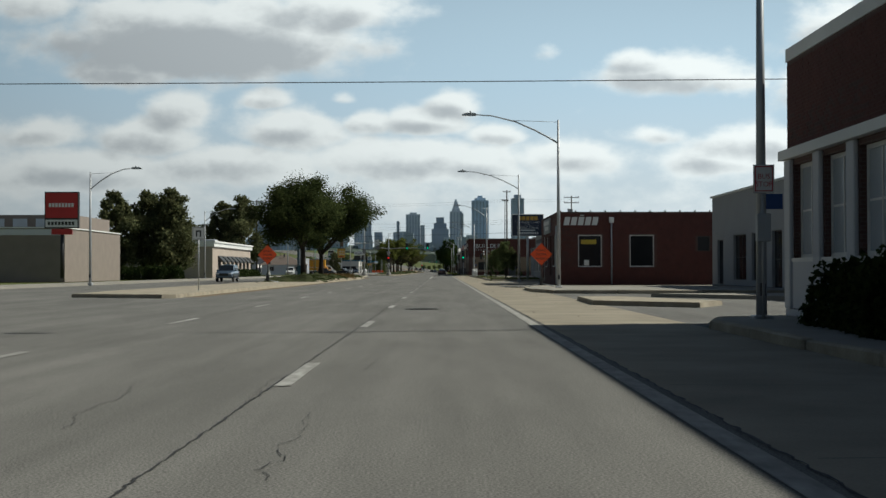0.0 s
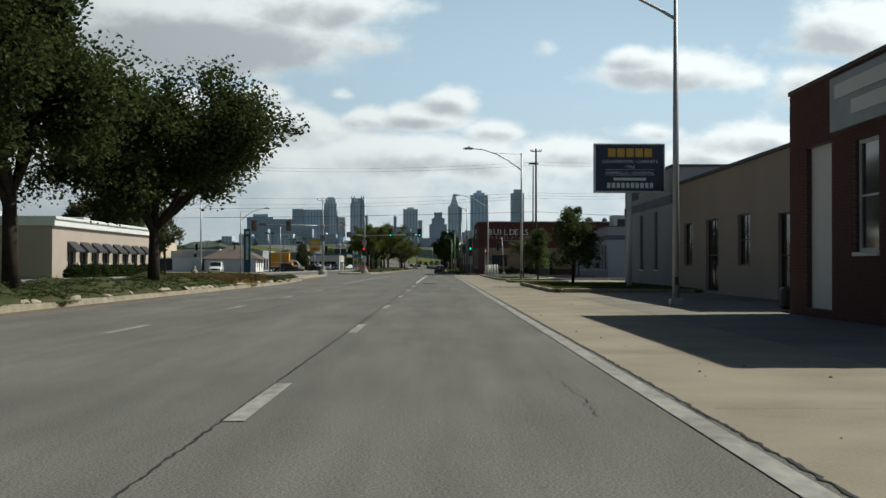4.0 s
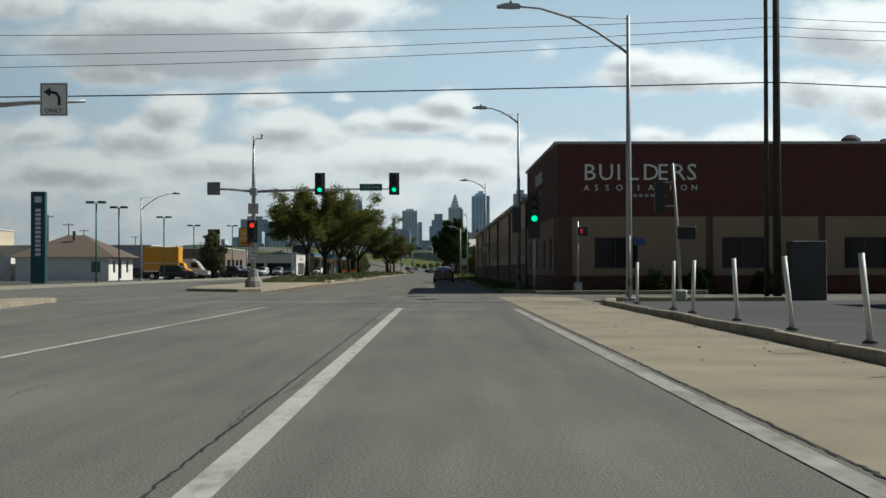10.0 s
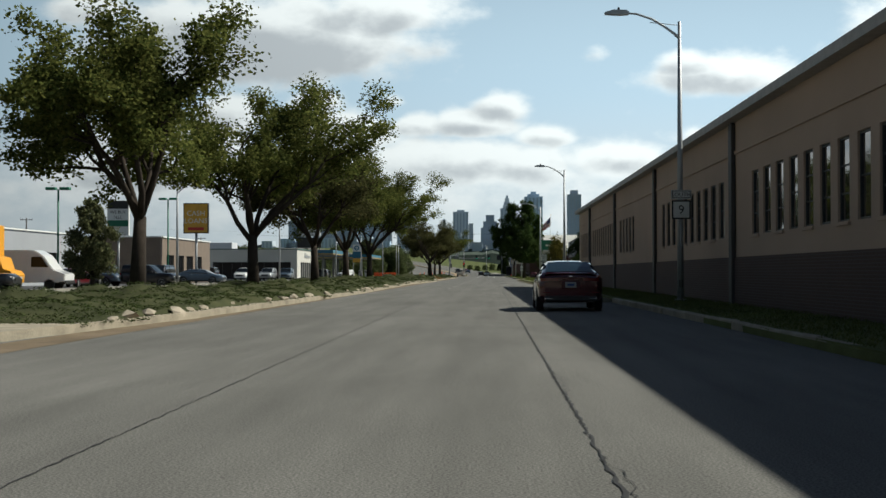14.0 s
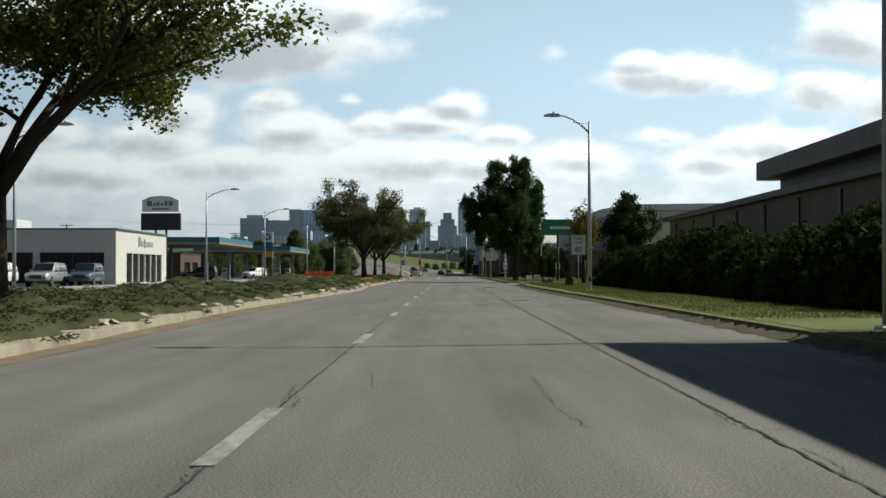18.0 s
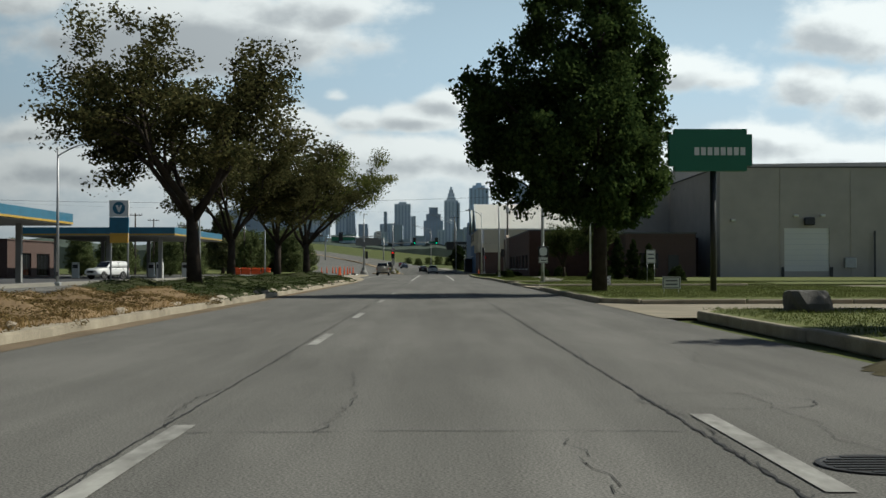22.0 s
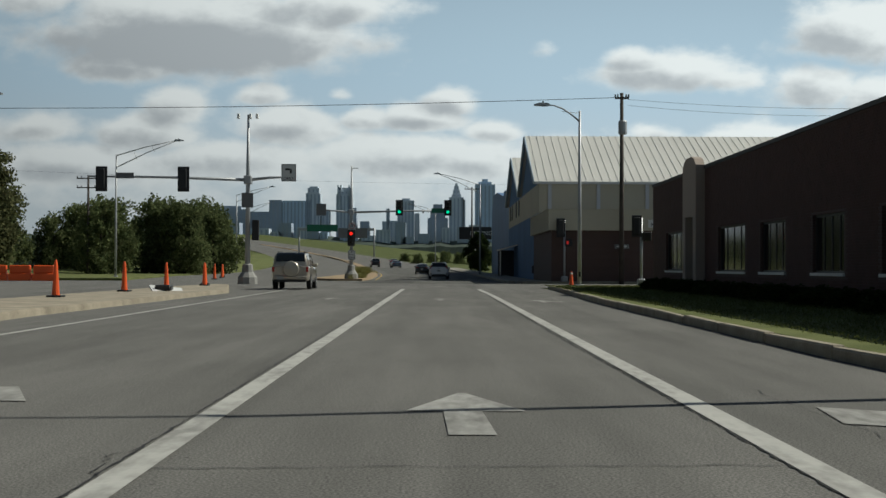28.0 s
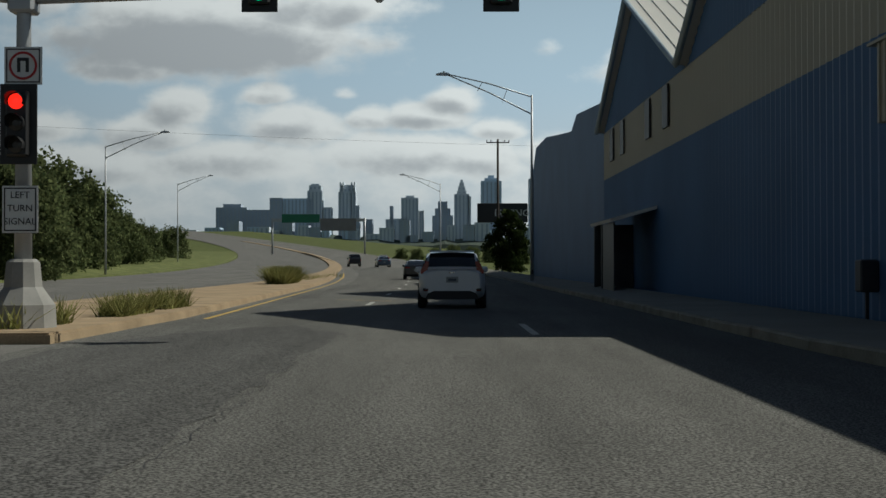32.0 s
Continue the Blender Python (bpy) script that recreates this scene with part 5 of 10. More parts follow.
b = thing("grey_shed", "tall grey corrugated metal shed with a shallow gable", "building")
bm = bmesh.new()
prism(bm, [(16.5, 0), (60, 0), (60, 13.6), (28, 13.2), (23.2, 12.2), (16.5, 8.55)], 583, 590, "y")
part("body", bm, mat("grey_corrugated", (0.52, 0.49, 0.45), 0.7, vary=0.12), b)
bm = bmesh.new()
for x in np.arange(16.7, 59, 0.45):
    zt = float(np.interp(x, [16.5, 23.2, 28, 60], [8.5, 12.15, 13.15, 13.55]))
    box(bm, x, x + 0.10, 582.94, 582.997, 0.0, zt)
part("cladding_rib", bm, MATS["grey_corrugated"], b)

# --- brick office with white portal
b = thing("brick_office_portal", "low red brick office with a white stone portal", "building")
west = [(3.4, 7.2, 0.95, 2.6), (13.9, 18.0, 0.95, 2.55), (20.0, 22.9, 0.95, 2.5), (25.6, 28.3, 0.95, 2.5), (31, 33.7, 0.95, 2.5), (36.3, 39, 0.95, 2.5), (41.5, 44.2, 0.95, 2.5), (9.65, 11.05, 0.2, 3.0)]
ws = shell(b, 6.2, 15, 564, 611, 4.85, brick_brown, west=west)
for o in west[:7]:
    window_unit(ws["w"], *o, 0.1, frame_dark, window_dark, mull=3, sill=trim_white)
window_unit(ws["w"], *west[7], 0.2, frame_dark, window_dark, name="glass_door")
bm = bmesh.new()
prism(bm, [(9.05, 3.05), (11.65, 3.05), (11.65, 5.0), (11.3, 5.25), (10.8, 5.36), (9.9, 5.36), (9.4, 5.25), (9.05, 5.0)], -0.35, -0.003, "y")
lay(ws["w"], bm, beige_wall, "portal_head", "pale stone portal")
for u in (9.05, 11.1):
    lay(ws["w"], boxes((u, u + 0.55, -0.35, -0.003, 0, 3.045)), beige_wall, "portal_pier")
flat_roof(b, 6.2, 15, 564, 611, 4.85, cap=roof_dark, lip=0.05)
brickwork(ws["w"], 0.0, 46.6, 0.02, 4.83, [(o[0] - 0.08, o[1] + 0.08, o[2] - 0.12, o[3] + 0.02) for o in west] + [(8.95, 11.75, 0, 4.83)], 8, material=brick_dusk)
brickwork(ws["s"], 0.0, 8.8, 0.02, 4.83, [], 9, material=brick_dusk)
tagged(part("brick_annex", boxes((15.01, 24, 566, 600, 0, 4.2)), brick_brown, b), "low brick annex")

# --- corner store with cream fascia
b = thing("corner_store", "dark brick corner store with a cream ribbed fascia", "building")
ws = shell(b, 3.5, 26, 634.6, 650.3, 4.85, brick_brown, south=[(12, 14, 0.1, 2.6)])
window_unit(ws["s"], 12, 14, 0.1, 2.6, 0.1, frame_dark, window_dark)
lay(ws["s"], boxes((-0.22, 22.5, -0.25, -0.003, 3.5, 4.84)), cream_metal, "fascia")
lay(ws["w"], boxes((0, 15.69, -0.22, -0.003, 3.5, 4.84)), cream_metal, "fascia")
bm = bmesh.new()
for u in np.arange(0.1, 15.5, 0.3):
    box(bm, u, u + 0.08, -0.26, -0.222, 3.5, 4.84)
lay(ws["w"], bm, cream_metal, "fascia_rib")
lay(ws["s"], boxes((6.3, 8.65, -0.32, -0.252, 3.68, 4.2)), trim_white, "banner", "white banner with dark lettering")
lettering("NOW HIRING", 0.34, frame_dark, ws["s"], (6.45, -0.33, 3.76), name="banner_lettering", depth=0.004)
flat_roof(b, 3.5, 26, 634.6, 650.3, 4.85, cap=cream_metal, lip=0.3, capz=0.05)
lay(ws["s"], boxes((9.5, 10.3, -0.08, -0.003, 1.4, 2.0)), trim_white, "notice")

# --- blue saw-tooth warehouse
b = thing("blue_warehouse", "blue and cream corrugated warehouse with steep metal gables", "building")
X0 = 3.9
prof = [(650.31, 7.65), (661.3, 12.3), (670.4, 7.65), (682.0, 12.2), (692.0, 7.65)]


def ribbed(y0, y1, bot, top, m, name, pitch=0.45):
    """Corrugated sheet on the road side: top is a function of y."""
    bm = bmesh.new()
    prev = None
    n = int((y1 - y0) / pitch)
    for k in range(n * 2 + 1):
        y = y0 + (y1 - y0) * k / (2 * n)
        dx = -0.045 if k % 2 else 0.0
        cur = [bm.verts.new((X0 + dx, y, bot(y))), bm.verts.new((X0 + dx, y, top(y)))]
        if prev:
            bm.faces.new((prev[0], cur[0], cur[1], prev[1]))
        prev = cur
    return part(name, bm, m, b)


def ridge(y):
    for (a, za), (c, zc) in zip(prof, prof[1:]):
        if a <= y <= c:
            return za + (zc - za) * (y - a) / (c - a)
    return prof[-1][1]


ribbed(650.32, 692, lambda y: 0.0, lambda y: 5.3, blue_metal, "lower_cladding")
ribbed(650.32, 692, lambda y: 5.301, lambda y: min(7.6, ridge(y)), cream_metal, "cream_cladding")
ribbed(650.6, 691.8, lambda y: 7.601, lambda y: max(7.61, ridge(y) - 0.1), blue_metal, "gable_cladding")
for (a, za), (c, zc) in zip(prof, prof[1:]):
    bm = bmesh.new()
    v = [bm.verts.new(p) for p in ((X0 - 0.35, a, za), (60, a, za), (60, c, zc), (X0 - 0.35, c, zc))]
    bm.faces.new(v)
    ext = bmesh.ops.extrude_face_region(bm, geom=bm.faces[:])
    for q in ext["geom"]:
        if isinstance(q, bmesh.types.BMVert):
            q.co.z += 0.12
    r = part("roof_slope", bm, roof_metal, b, "pale standing-seam metal roof slope")
    bm = bmesh.new()
    for x in np.arange(X0, 59, 0.62):
        vs = [bm.verts.new((x + dx, yy, zz + dz)) for yy, zz in ((a, za + 0.12), (c, zc + 0.12)) for dx, dz in ((0, 0), (0.05, 0), (0.05, 0.04), (0, 0.04))]
        for q in range(4):
            bm.faces.new((vs[q], vs[(q + 1) % 4], vs[4 + (q + 1) % 4], vs[4 + q]))
    part("seam", bm, roof_metal, r)
    bm = bmesh.new()
    tube(bm, [(X0 - 0.38, a, za + 0.02), (X0 - 0.38, c, zc + 0.02)], 0.13, 4)
    part("verge_trim", bm, mat("pale_blue_trim", (0.42, 0.52, 0.60), 0.5), b)
part("front_wall", boxes((X0 + 0.02, 60, 650.32, 650.6, 0, 7.64)), cream_metal, b, "cream cladding of the camera-facing wall")
for x in np.arange(4.6, 59, 3.8):
    part("cladding_post", boxes((x, x + 0.28, 650.2, 650.316, 4.7, 7.6)), pale_grey, b)
part("gutter", boxes((X0 - 0.3, 60, 650.08, 650.30, 7.55, 7.72)), trim_white, b)
part("core", boxes((X0 + 0.05, 60, 650.62, 691.9, 0, 7.4)), blue_metal, b)
for y in (673.5, 677.5, 684.5, 688):
    part("louvre_window", boxes((X0 - 0.12, X0 - 0.05, y, y + 1.1, 6.0, 7.5)), frame_dark, b)
bm = bmesh.new()
prism(bm, [(692.01, 0), (714, 0), (714, 9.2), (708, 10.5), (695, 9.6), (692.01, 9.4)], X0 + 0.3, 40, "x")
part("low_range", bm, blue_metal, b)
bm = bmesh.new()
prism(bm, [(714.01, 0), (752, 0), (752, 9.4), (747, 12.0), (735, 11.8), (717, 10.3), (714.01, 10.1)], X0 + 0.6, 40, "x")
part("far_range", bm, blue_metal, b)
bm = bmesh.new()
prism(bm, [(X0 - 1.75, 2.72), (X0 - 0.06, 3.2), (X0 - 0.06, 3.32), (X0 - 1.8, 2.84)], 676.0, 682.6, "y")
part("porch", bm, roof_metal, b, "sloped sheet-metal porch roof")
part("porch_side", boxes((X0 - 1.6, X0 - 0.06, 682.0, 682.2, 0.15, 2.8)), steel_dark, b)
part("porch_front", boxes((X0 - 1.66, X0 - 1.6, 676.2, 679.4, 0.15, 2.72)), steel_dark, b)
for y in (679.5, 681.9):
    part("porch_post", boxes((X0 - 1.7, X0 - 1.55, y, y + 0.15, 0.15, 2.72)), steel_dark, b)
part("meter_box", boxes((X0 - 0.4, X0 - 0.06, 651.9, 652.25, 0.6, 1.2), bevel=0.03), steel_dark, b, "dark metal meter box")
part("meter_leg", boxes((X0 - 0.26, X0 - 0.2, 652.05, 652.11, 0.1, 0.6)), steel_dark, b)

# --- left side
b = thing("brown_shop", "brown-grey shop with a pale parapet and set-back storey", "building")
ws = shell(b, -75, -38, 128, 150, 5.4, mat("brown_grey_block", (0.21, 0.175, 0.15), 0.85, vary=0.12))
lay(ws["s"], boxes((0, 37, -0.1, -0.003, 4.7, 5.3)), pale_grey, "parapet_band")
flat_roof(b, -75, -38, 128, 150, 5.4)
part("upper_storey", boxes((-75, -39, 134, 149, 5.2, 7.0)), MATS["brown_grey_block"], b)
bm = bmesh.new()
for x in np.arange(-74, -41, 2.4):
    box(bm, x, x + 1.5, 133.93, 133.99, 5.75, 6.6)
part("clerestory_panes", bm, window_pale, b)

b = thing("beige_restaurant", "beige stucco restaurant with white cornice and black awnings", "building")
east = [(4.5 + k * 4.1, 7.0 + k * 4.1, 1.0, 3.3) for k in range(8)]
ws = shell(b, -62, -34.7, 192, 230, 5.2, beige_wall, east=east)
for k, o in enumerate(east):
    window_unit(ws["e"], *o, 0.15, frame_white, window_dark, mull=1)
    bm = bmesh.new()
    prism(bm, [(0, 3.45), (-0.85, 2.65), (-0.85, 2.45), (0, 2.45)], o[0] - 0.2, o[1] + 0.2, "x")
    lay(ws["e"], bm, frame_dark, "awning", "black fabric awning")
for nm, z0, z1, d in (("cornice", 4.75, 5.35, 0.3), ("cornice_lip", 5.35, 5.6, 0.45)):
    part(nm, boxes((-62.3, -34.7 + d, 192 - d, 191.997, z0, z1), (-34.697, -34.7 + d, 192.0, 230.2, z0, z1)), trim_white, b)
flat_roof(b, -62, -34.7, 192, 230, 5.2)
part("roof_unit", boxes((-48, -44, 205, 210, 5.0, 6.6), (-41, -38.6, 216, 218.5, 5.0, 6.4), bevel=0.05), pale_grey, b)

b = thing("bank_branch", "small white bank with a brown hipped roof", "building")
ws = shell(b, -47.5, -37.2, 335, 346, 2.75, white_wall, south=[(2.0, 3.2, 0.9, 2.2), (8.3, 9.4, 0.9, 2.2)], east=[(1.6, 2.6, 0.9, 2.2), (4.4, 5.4, 0.2, 2.3), (7.6, 8.6, 0.9, 2.2)])
for o in ((2.0, 3.2, 0.9, 2.2), (8.3, 9.4, 0.9, 2.2)):
    window_unit(ws["s"], *o, 0.1, frame_white, window_glass, mull=1)
for o in ((1.6, 2.6, 0.9, 2.2), (4.4, 5.4, 0.2, 2.3), (7.6, 8.6, 0.9, 2.2)):
    window_unit(ws["e"], *o, 0.1, frame_dark, window_dark, mull=1)
part("vent_pipe", boxes((-42.2, -41.9, 338.5, 338.8, 4.6, 5.6)), roof_dark, b)
bm = bmesh.new()
vs = [bm.verts.new(p) for p in ((-48.3, 334.2, 2.65), (-36.4, 334.2, 2.65), (-36.4, 346.8, 2.65), (-48.3, 346.8, 2.65), (-43.4, 340.5, 5.2), (-41.3, 340.5, 5.2))]
for q in ((0, 1, 5, 4), (1, 2, 5), (2, 3, 4, 5), (3, 0, 4), (3, 2, 1, 0)):
    bm.faces.new([vs[k] for k in q])
part("roof", bm, mat("brown_shingle", (0.11, 0.085, 0.07), 0.9, vary=0.3, scale=4), b, "brown shingled hip roof")

for nm, lab, x0, x1, y0, y1, h, m in (
    ("cream_shop", "cream block shop with a flat roof", -112, -62, 355, 378, 6.8, mat("cream_block", (0.50, 0.43, 0.32), 0.85, vary=0.12)),
    ("white_annex", "low white annex beside the bank", -60, -49, 338, 350, 2.7, white_wall),
    ("white_shop", "long low white shop across the lot", -104, -60, 424, 428.5, 5.6, pale_grey),
    # tan walls darkened to brown, the shadow on the near side painted in
    ("tan_shop", "tan shop with a dark flat roof", -70, -35, 398, 420, 4.6, mat("shaded_tan_block", (0.17, 0.13, 0.10), 0.85, vary=0.15)),
    ("grey_garage", "dark grey garage with open bays", -62, -41, 372, 392, 4.6, grey_wall),
    ("glazed_showroom", "low showroom with a pale fascia", -80, -46, 430, 446, 5.0, pale_grey),
):
    b = thing(nm, lab, "building")
    e = [(2 + k * 4.2, 5 + k * 4.2, 0.3, 2.9) for k in range(int((y1 - y0 - 4) / 4.2))]
    s = [(2 + k * 5.2, 5.4 + k * 5.2, 0.3, 2.9) for k in range(int((x1 - x0 - 4) / 5.2))]
    ws = shell(b, x0, x1, y0, y1, h, m, east=e, south=s)
    for o in e:
        window_unit(ws["e"], *o, 0.15, frame_dark, window_dark)
    for o in s:
        window_unit(ws["s"], *o, 0.15, frame_dark, window_dark)
    flat_roof(b, x0, x1, y0, y1, h)

b = thing("white_store", "white stucco store with a dark glazed front and script sign", "building")
east = [(3 + k * 2.1, 4.9 + k * 2.1, 0.2, 2.6) for k in range(6)]
ws = shell(b, -48, -29.6, 451, 468.6, 4.35, mat("store_stucco", (0.50, 0.485, 0.445), 0.85, vary=0.1, scale=0.4), east=east, south=[(0.6, 6.0, 0.2, 2.6), (6.5, 12.0, 0.2, 2.6), (12.5, 17.5, 0.2, 2.6)])
for o in east:
    window_unit(ws["e"], *o, 0.15, frame_dark, window_dark, bars=1)
for u in (0.6, 6.5, 12.5):
    window_unit(ws["s"], u, min(u + 5.5, 17.5 if u > 12 else u + 5.4), 0.2, 2.6, 0.15, frame_dark, window_dark, mull=3)
for k, (u, w, z) in enumerate(((6.8, 0.35, 3.2), (7.3, 0.25, 3.25), (7.7, 0.9, 3.25), (8.8, 0.3, 3.1), (9.2, 0.7, 3.25), (10.0, 0.5, 3.2), (10.7, 1.2, 3.25))):
    lay(ws["e"], boxes((u, u + w, -0.08, -0.003, z, z + (0.75 if w < 0.4 else 0.4)), bevel=0.02), steel, "script_sign")
flat_roof(b, -48, -29.6, 451, 468.6, 4.35, cap=mat("green_coping", (0.05, 0.10, 0.09), 0.6))
part("roof_unit", boxes((-46, -41, 462, 466, 4.2, 5.6), bevel=0.04), pale_grey, b)

# fuel station
b = thing("fuel_canopy", "fuel station canopy with blue fascia and yellow stripe", "canopy")
teal, yellow = mat("teal_fascia", (0.015, 0.115, 0.19), 0.4), mat("yellow_fascia", (0.42, 0.26, 0.03), 0.5)
for x0, x1, y0, y1, z0, z1 in ((-46, -30, 563, 592, 4.35, 5.25), (-52, -31.3, 505, 531, 4.35, 5.25)):
    # soffit and columns are greyed: the shade under the canopy is in their colour
    part("soffit", boxes((x0 + 0.1, x1 - 0.1, y0 + 0.1, y1 - 0.1, z0, z0 + 0.3)), mat("shaded_soffit", (0.22, 0.22, 0.21), 0.7), b)
    part("fascia", boxes((x0, x1, y0, y0 + 0.09, z0 + 0.25, z1), (x0, x1, y1 - 0.09, y1, z0 + 0.25, z1), (x0, x0 + 0.09, y0 + 0.091, y1 - 0.091, z0 + 0.25, z1), (x1 - 0.09, x1, y0 + 0.091, y1 - 0.091, z0 + 0.25, z1)), teal, b, "teal blue fascia")
    part("stripe", boxes((x0 - 0.02, x1 + 0.02, y0 - 0.02, y0 + 0.08, z0 + 0.1, z0 + 0.25), (x1 - 0.08, x1 + 0.02, y0 + 0.081, y1, z0 + 0.1, z0 + 0.25)), yellow, b, "yellow stripe")
    for px_ in np.linspace(x0 + 2.5, x1 - 2.5, 3):
        for py_ in (y0 + 5, y1 - 5):
            part("column", boxes((px_ - 0.2, px_ + 0.2, py_ - 0.2, py_ + 0.2, 0.03, z0 + 0.001)), MATS["shaded_soffit"], b)
for x in (-42, -37, -33):
    for y in (570, 584):
        p = thing("fuel_pump", "white fuel pump on a kerbed island", "fuel pump", (x, y, 0.03))
        part("body", boxes((-0.35, 0.35, -0.25, 0.25, 0.0, 1.7), bevel=0.03), trim_white, p)
        part("display", boxes((-0.28, 0.28, -0.262, -0.252, 1.05, 1.45)), frame_dark, p)
b = thing("station_shop", "brick and white fuel station shop", "building")
ws = shell(b, -66, -50, 572, 590, 4.2, brick_brown, east=[(3, 8, 0.2, 2.8), (10, 15, 0.2, 2.8)])
window_unit(ws["e"], 3, 8, 0.2, 2.8, 0.15, frame_dark, window_dark, mull=3)
window_unit(ws["e"], 10, 15, 0.2, 2.8, 0.15, frame_dark, window_dark, mull=3)
flat_roof(b, -66, -50, 572, 590, 4.2, cap=brick_brown)


# ---------------------------------------------------------------- skyline
def tower(name, label, x, w, h, steps=(), y=3600.0, d=60.0, m=None, lit=None, windows=True):
    """A far tower: stacked blocks with rows of window bands."""
    b = thing(name, label, "skyscraper", (x, y, 0))
    z = 0.0
    blocks = [(w, h)] + list(steps)
    for k, (bw, top) in enumerate(blocks):
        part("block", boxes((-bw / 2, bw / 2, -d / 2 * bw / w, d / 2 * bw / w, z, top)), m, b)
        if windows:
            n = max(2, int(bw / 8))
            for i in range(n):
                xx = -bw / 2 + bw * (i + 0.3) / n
                part("window_strip", boxes((xx, xx + bw / n * 0.4, -d / 2 * bw / w - 0.4, -d / 2 * bw / w - 0.02, z + 3, top - 3)), lit or hazed_tower_glass, b)
        z = top
    return b


# tower colours carry the pale blue-grey of distance haze in their base tone
hazed_tower_glass = mat("hazed_tower_glass", (0.30, 0.37, 0.47), 0.35, 0.0, vary=0.15, scale=0.02, fine=0.2)
t_blue = mat("hazed_tower_blue", (0.42, 0.54, 0.68), 0.7, vary=0.1, scale=0.02, fine=0.2)
t_grey = mat("hazed_tower_grey", (0.50, 0.56, 0.63), 0.8, vary=0.1, scale=0.02, fine=0.2)
t_dark = mat("hazed_tower_dark", (0.32, 0.375, 0.45), 0.7, vary=0.1, scale=0.02, fine=0.2)
t_pale = mat("hazed_tower_pale", (0.50, 0.54, 0.58), 0.8, vary=0.1, scale=0.02, fine=0.2)


def sx(px_):
    return -3.74 + (px_ - 787.0) * 1.38


def sz(py_):
    return 1.1 + (476.0 - py_) * 1.38


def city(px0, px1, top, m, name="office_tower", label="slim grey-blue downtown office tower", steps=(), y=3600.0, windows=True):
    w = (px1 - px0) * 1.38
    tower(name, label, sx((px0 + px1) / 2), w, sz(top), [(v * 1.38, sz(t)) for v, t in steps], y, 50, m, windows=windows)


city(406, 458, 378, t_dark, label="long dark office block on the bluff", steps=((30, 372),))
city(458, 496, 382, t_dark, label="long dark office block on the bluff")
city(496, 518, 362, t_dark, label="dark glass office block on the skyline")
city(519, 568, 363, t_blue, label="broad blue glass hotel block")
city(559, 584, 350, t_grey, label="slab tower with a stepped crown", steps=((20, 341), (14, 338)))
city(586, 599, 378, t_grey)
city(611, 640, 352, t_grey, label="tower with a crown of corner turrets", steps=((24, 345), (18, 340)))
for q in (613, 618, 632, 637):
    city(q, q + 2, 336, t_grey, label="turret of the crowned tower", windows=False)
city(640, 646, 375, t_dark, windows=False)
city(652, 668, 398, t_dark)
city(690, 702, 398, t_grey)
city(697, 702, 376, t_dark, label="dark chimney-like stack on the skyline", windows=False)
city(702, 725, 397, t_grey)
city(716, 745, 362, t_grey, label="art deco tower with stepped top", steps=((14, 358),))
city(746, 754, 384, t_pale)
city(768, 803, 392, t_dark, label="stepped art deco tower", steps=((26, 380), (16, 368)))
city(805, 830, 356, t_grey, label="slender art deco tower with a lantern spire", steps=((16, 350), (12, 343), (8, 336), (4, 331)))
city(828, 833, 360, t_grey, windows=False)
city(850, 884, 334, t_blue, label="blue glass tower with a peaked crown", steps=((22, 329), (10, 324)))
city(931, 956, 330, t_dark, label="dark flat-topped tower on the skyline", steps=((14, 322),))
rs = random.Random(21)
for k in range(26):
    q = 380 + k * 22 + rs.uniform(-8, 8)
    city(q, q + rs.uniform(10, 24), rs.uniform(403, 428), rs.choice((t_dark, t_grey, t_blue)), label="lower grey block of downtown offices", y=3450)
# wooded bluff below the towers
bm = bmesh.new()
prev = None
for k in range(121):
    x = -1500 + k * 25
    z = 62 + 16 * noise.noise(Vector((x * 0.006, 3.1, 0))) + 9 * noise.noise(Vector((x * 0.03, 1.7, 0)))
    cur = [bm.verts.new((x, 3380, -1)), bm.verts.new((x, 3400, z * 0.75)), bm.verts.new((x, 3440, z))]
    if prev:
        for q in range(2):
            bm.faces.new((prev[q], cur[q], cur[q + 1], prev[q + 1]))
    prev = cur
tagged(mesh_ob("bluff", bm, mat("far_woods", (0.055, 0.075, 0.06), 0.95, scale=0.03, vary=0.4, fine=0.3)), "distant wooded river bluff below the skyline", "hill", "", "structure")

# ---------------------------------------------------------------- street furniture
black = mat("signal_black", (0.012, 0.012, 0.013), 0.5, vary=0.2)
brown_back = mat("signal_back_tan", (0.10, 0.065, 0.035), 0.6, vary=0.25, scale=4)
sign_white = mat("sign_white", (0.62, 0.62, 0.60), 0.5, vary=0.06)
sign_back = mat("sign_back_grey", (0.17, 0.17, 0.17), 0.5, 0.4, vary=0.15)
sign_black = mat("sign_black", (0.015, 0.015, 0.015), 0.5)
sign_green = mat("sign_green", (0.01, 0.13, 0.07), 0.5, vary=0.08)
sign_red = mat("sign_red", (0.40, 0.02, 0.02), 0.5, vary=0.1)
sign_blue = mat("sign_blue", (0.02, 0.06, 0.20), 0.5, vary=0.1)
navy = mat("sign_navy", (0.012, 0.018, 0.045), 0.45, vary=0.15)
gold = mat("sign_gold", (0.55, 0.30, 0.03), 0.5)
orange_cloth = mat("orange_sign_cloth", (0.80, 0.085, 0.01), 0.55, vary=0.12, scale=2)
orange_plastic = mat("orange_plastic", (0.75, 0.10, 0.015), 0.45, vary=0.15)
lens_green = mat("green_lens_lit", (0.0, 0.4, 0.25), 0.3, glow=((0.0, 1.0, 0.48), 0.9))
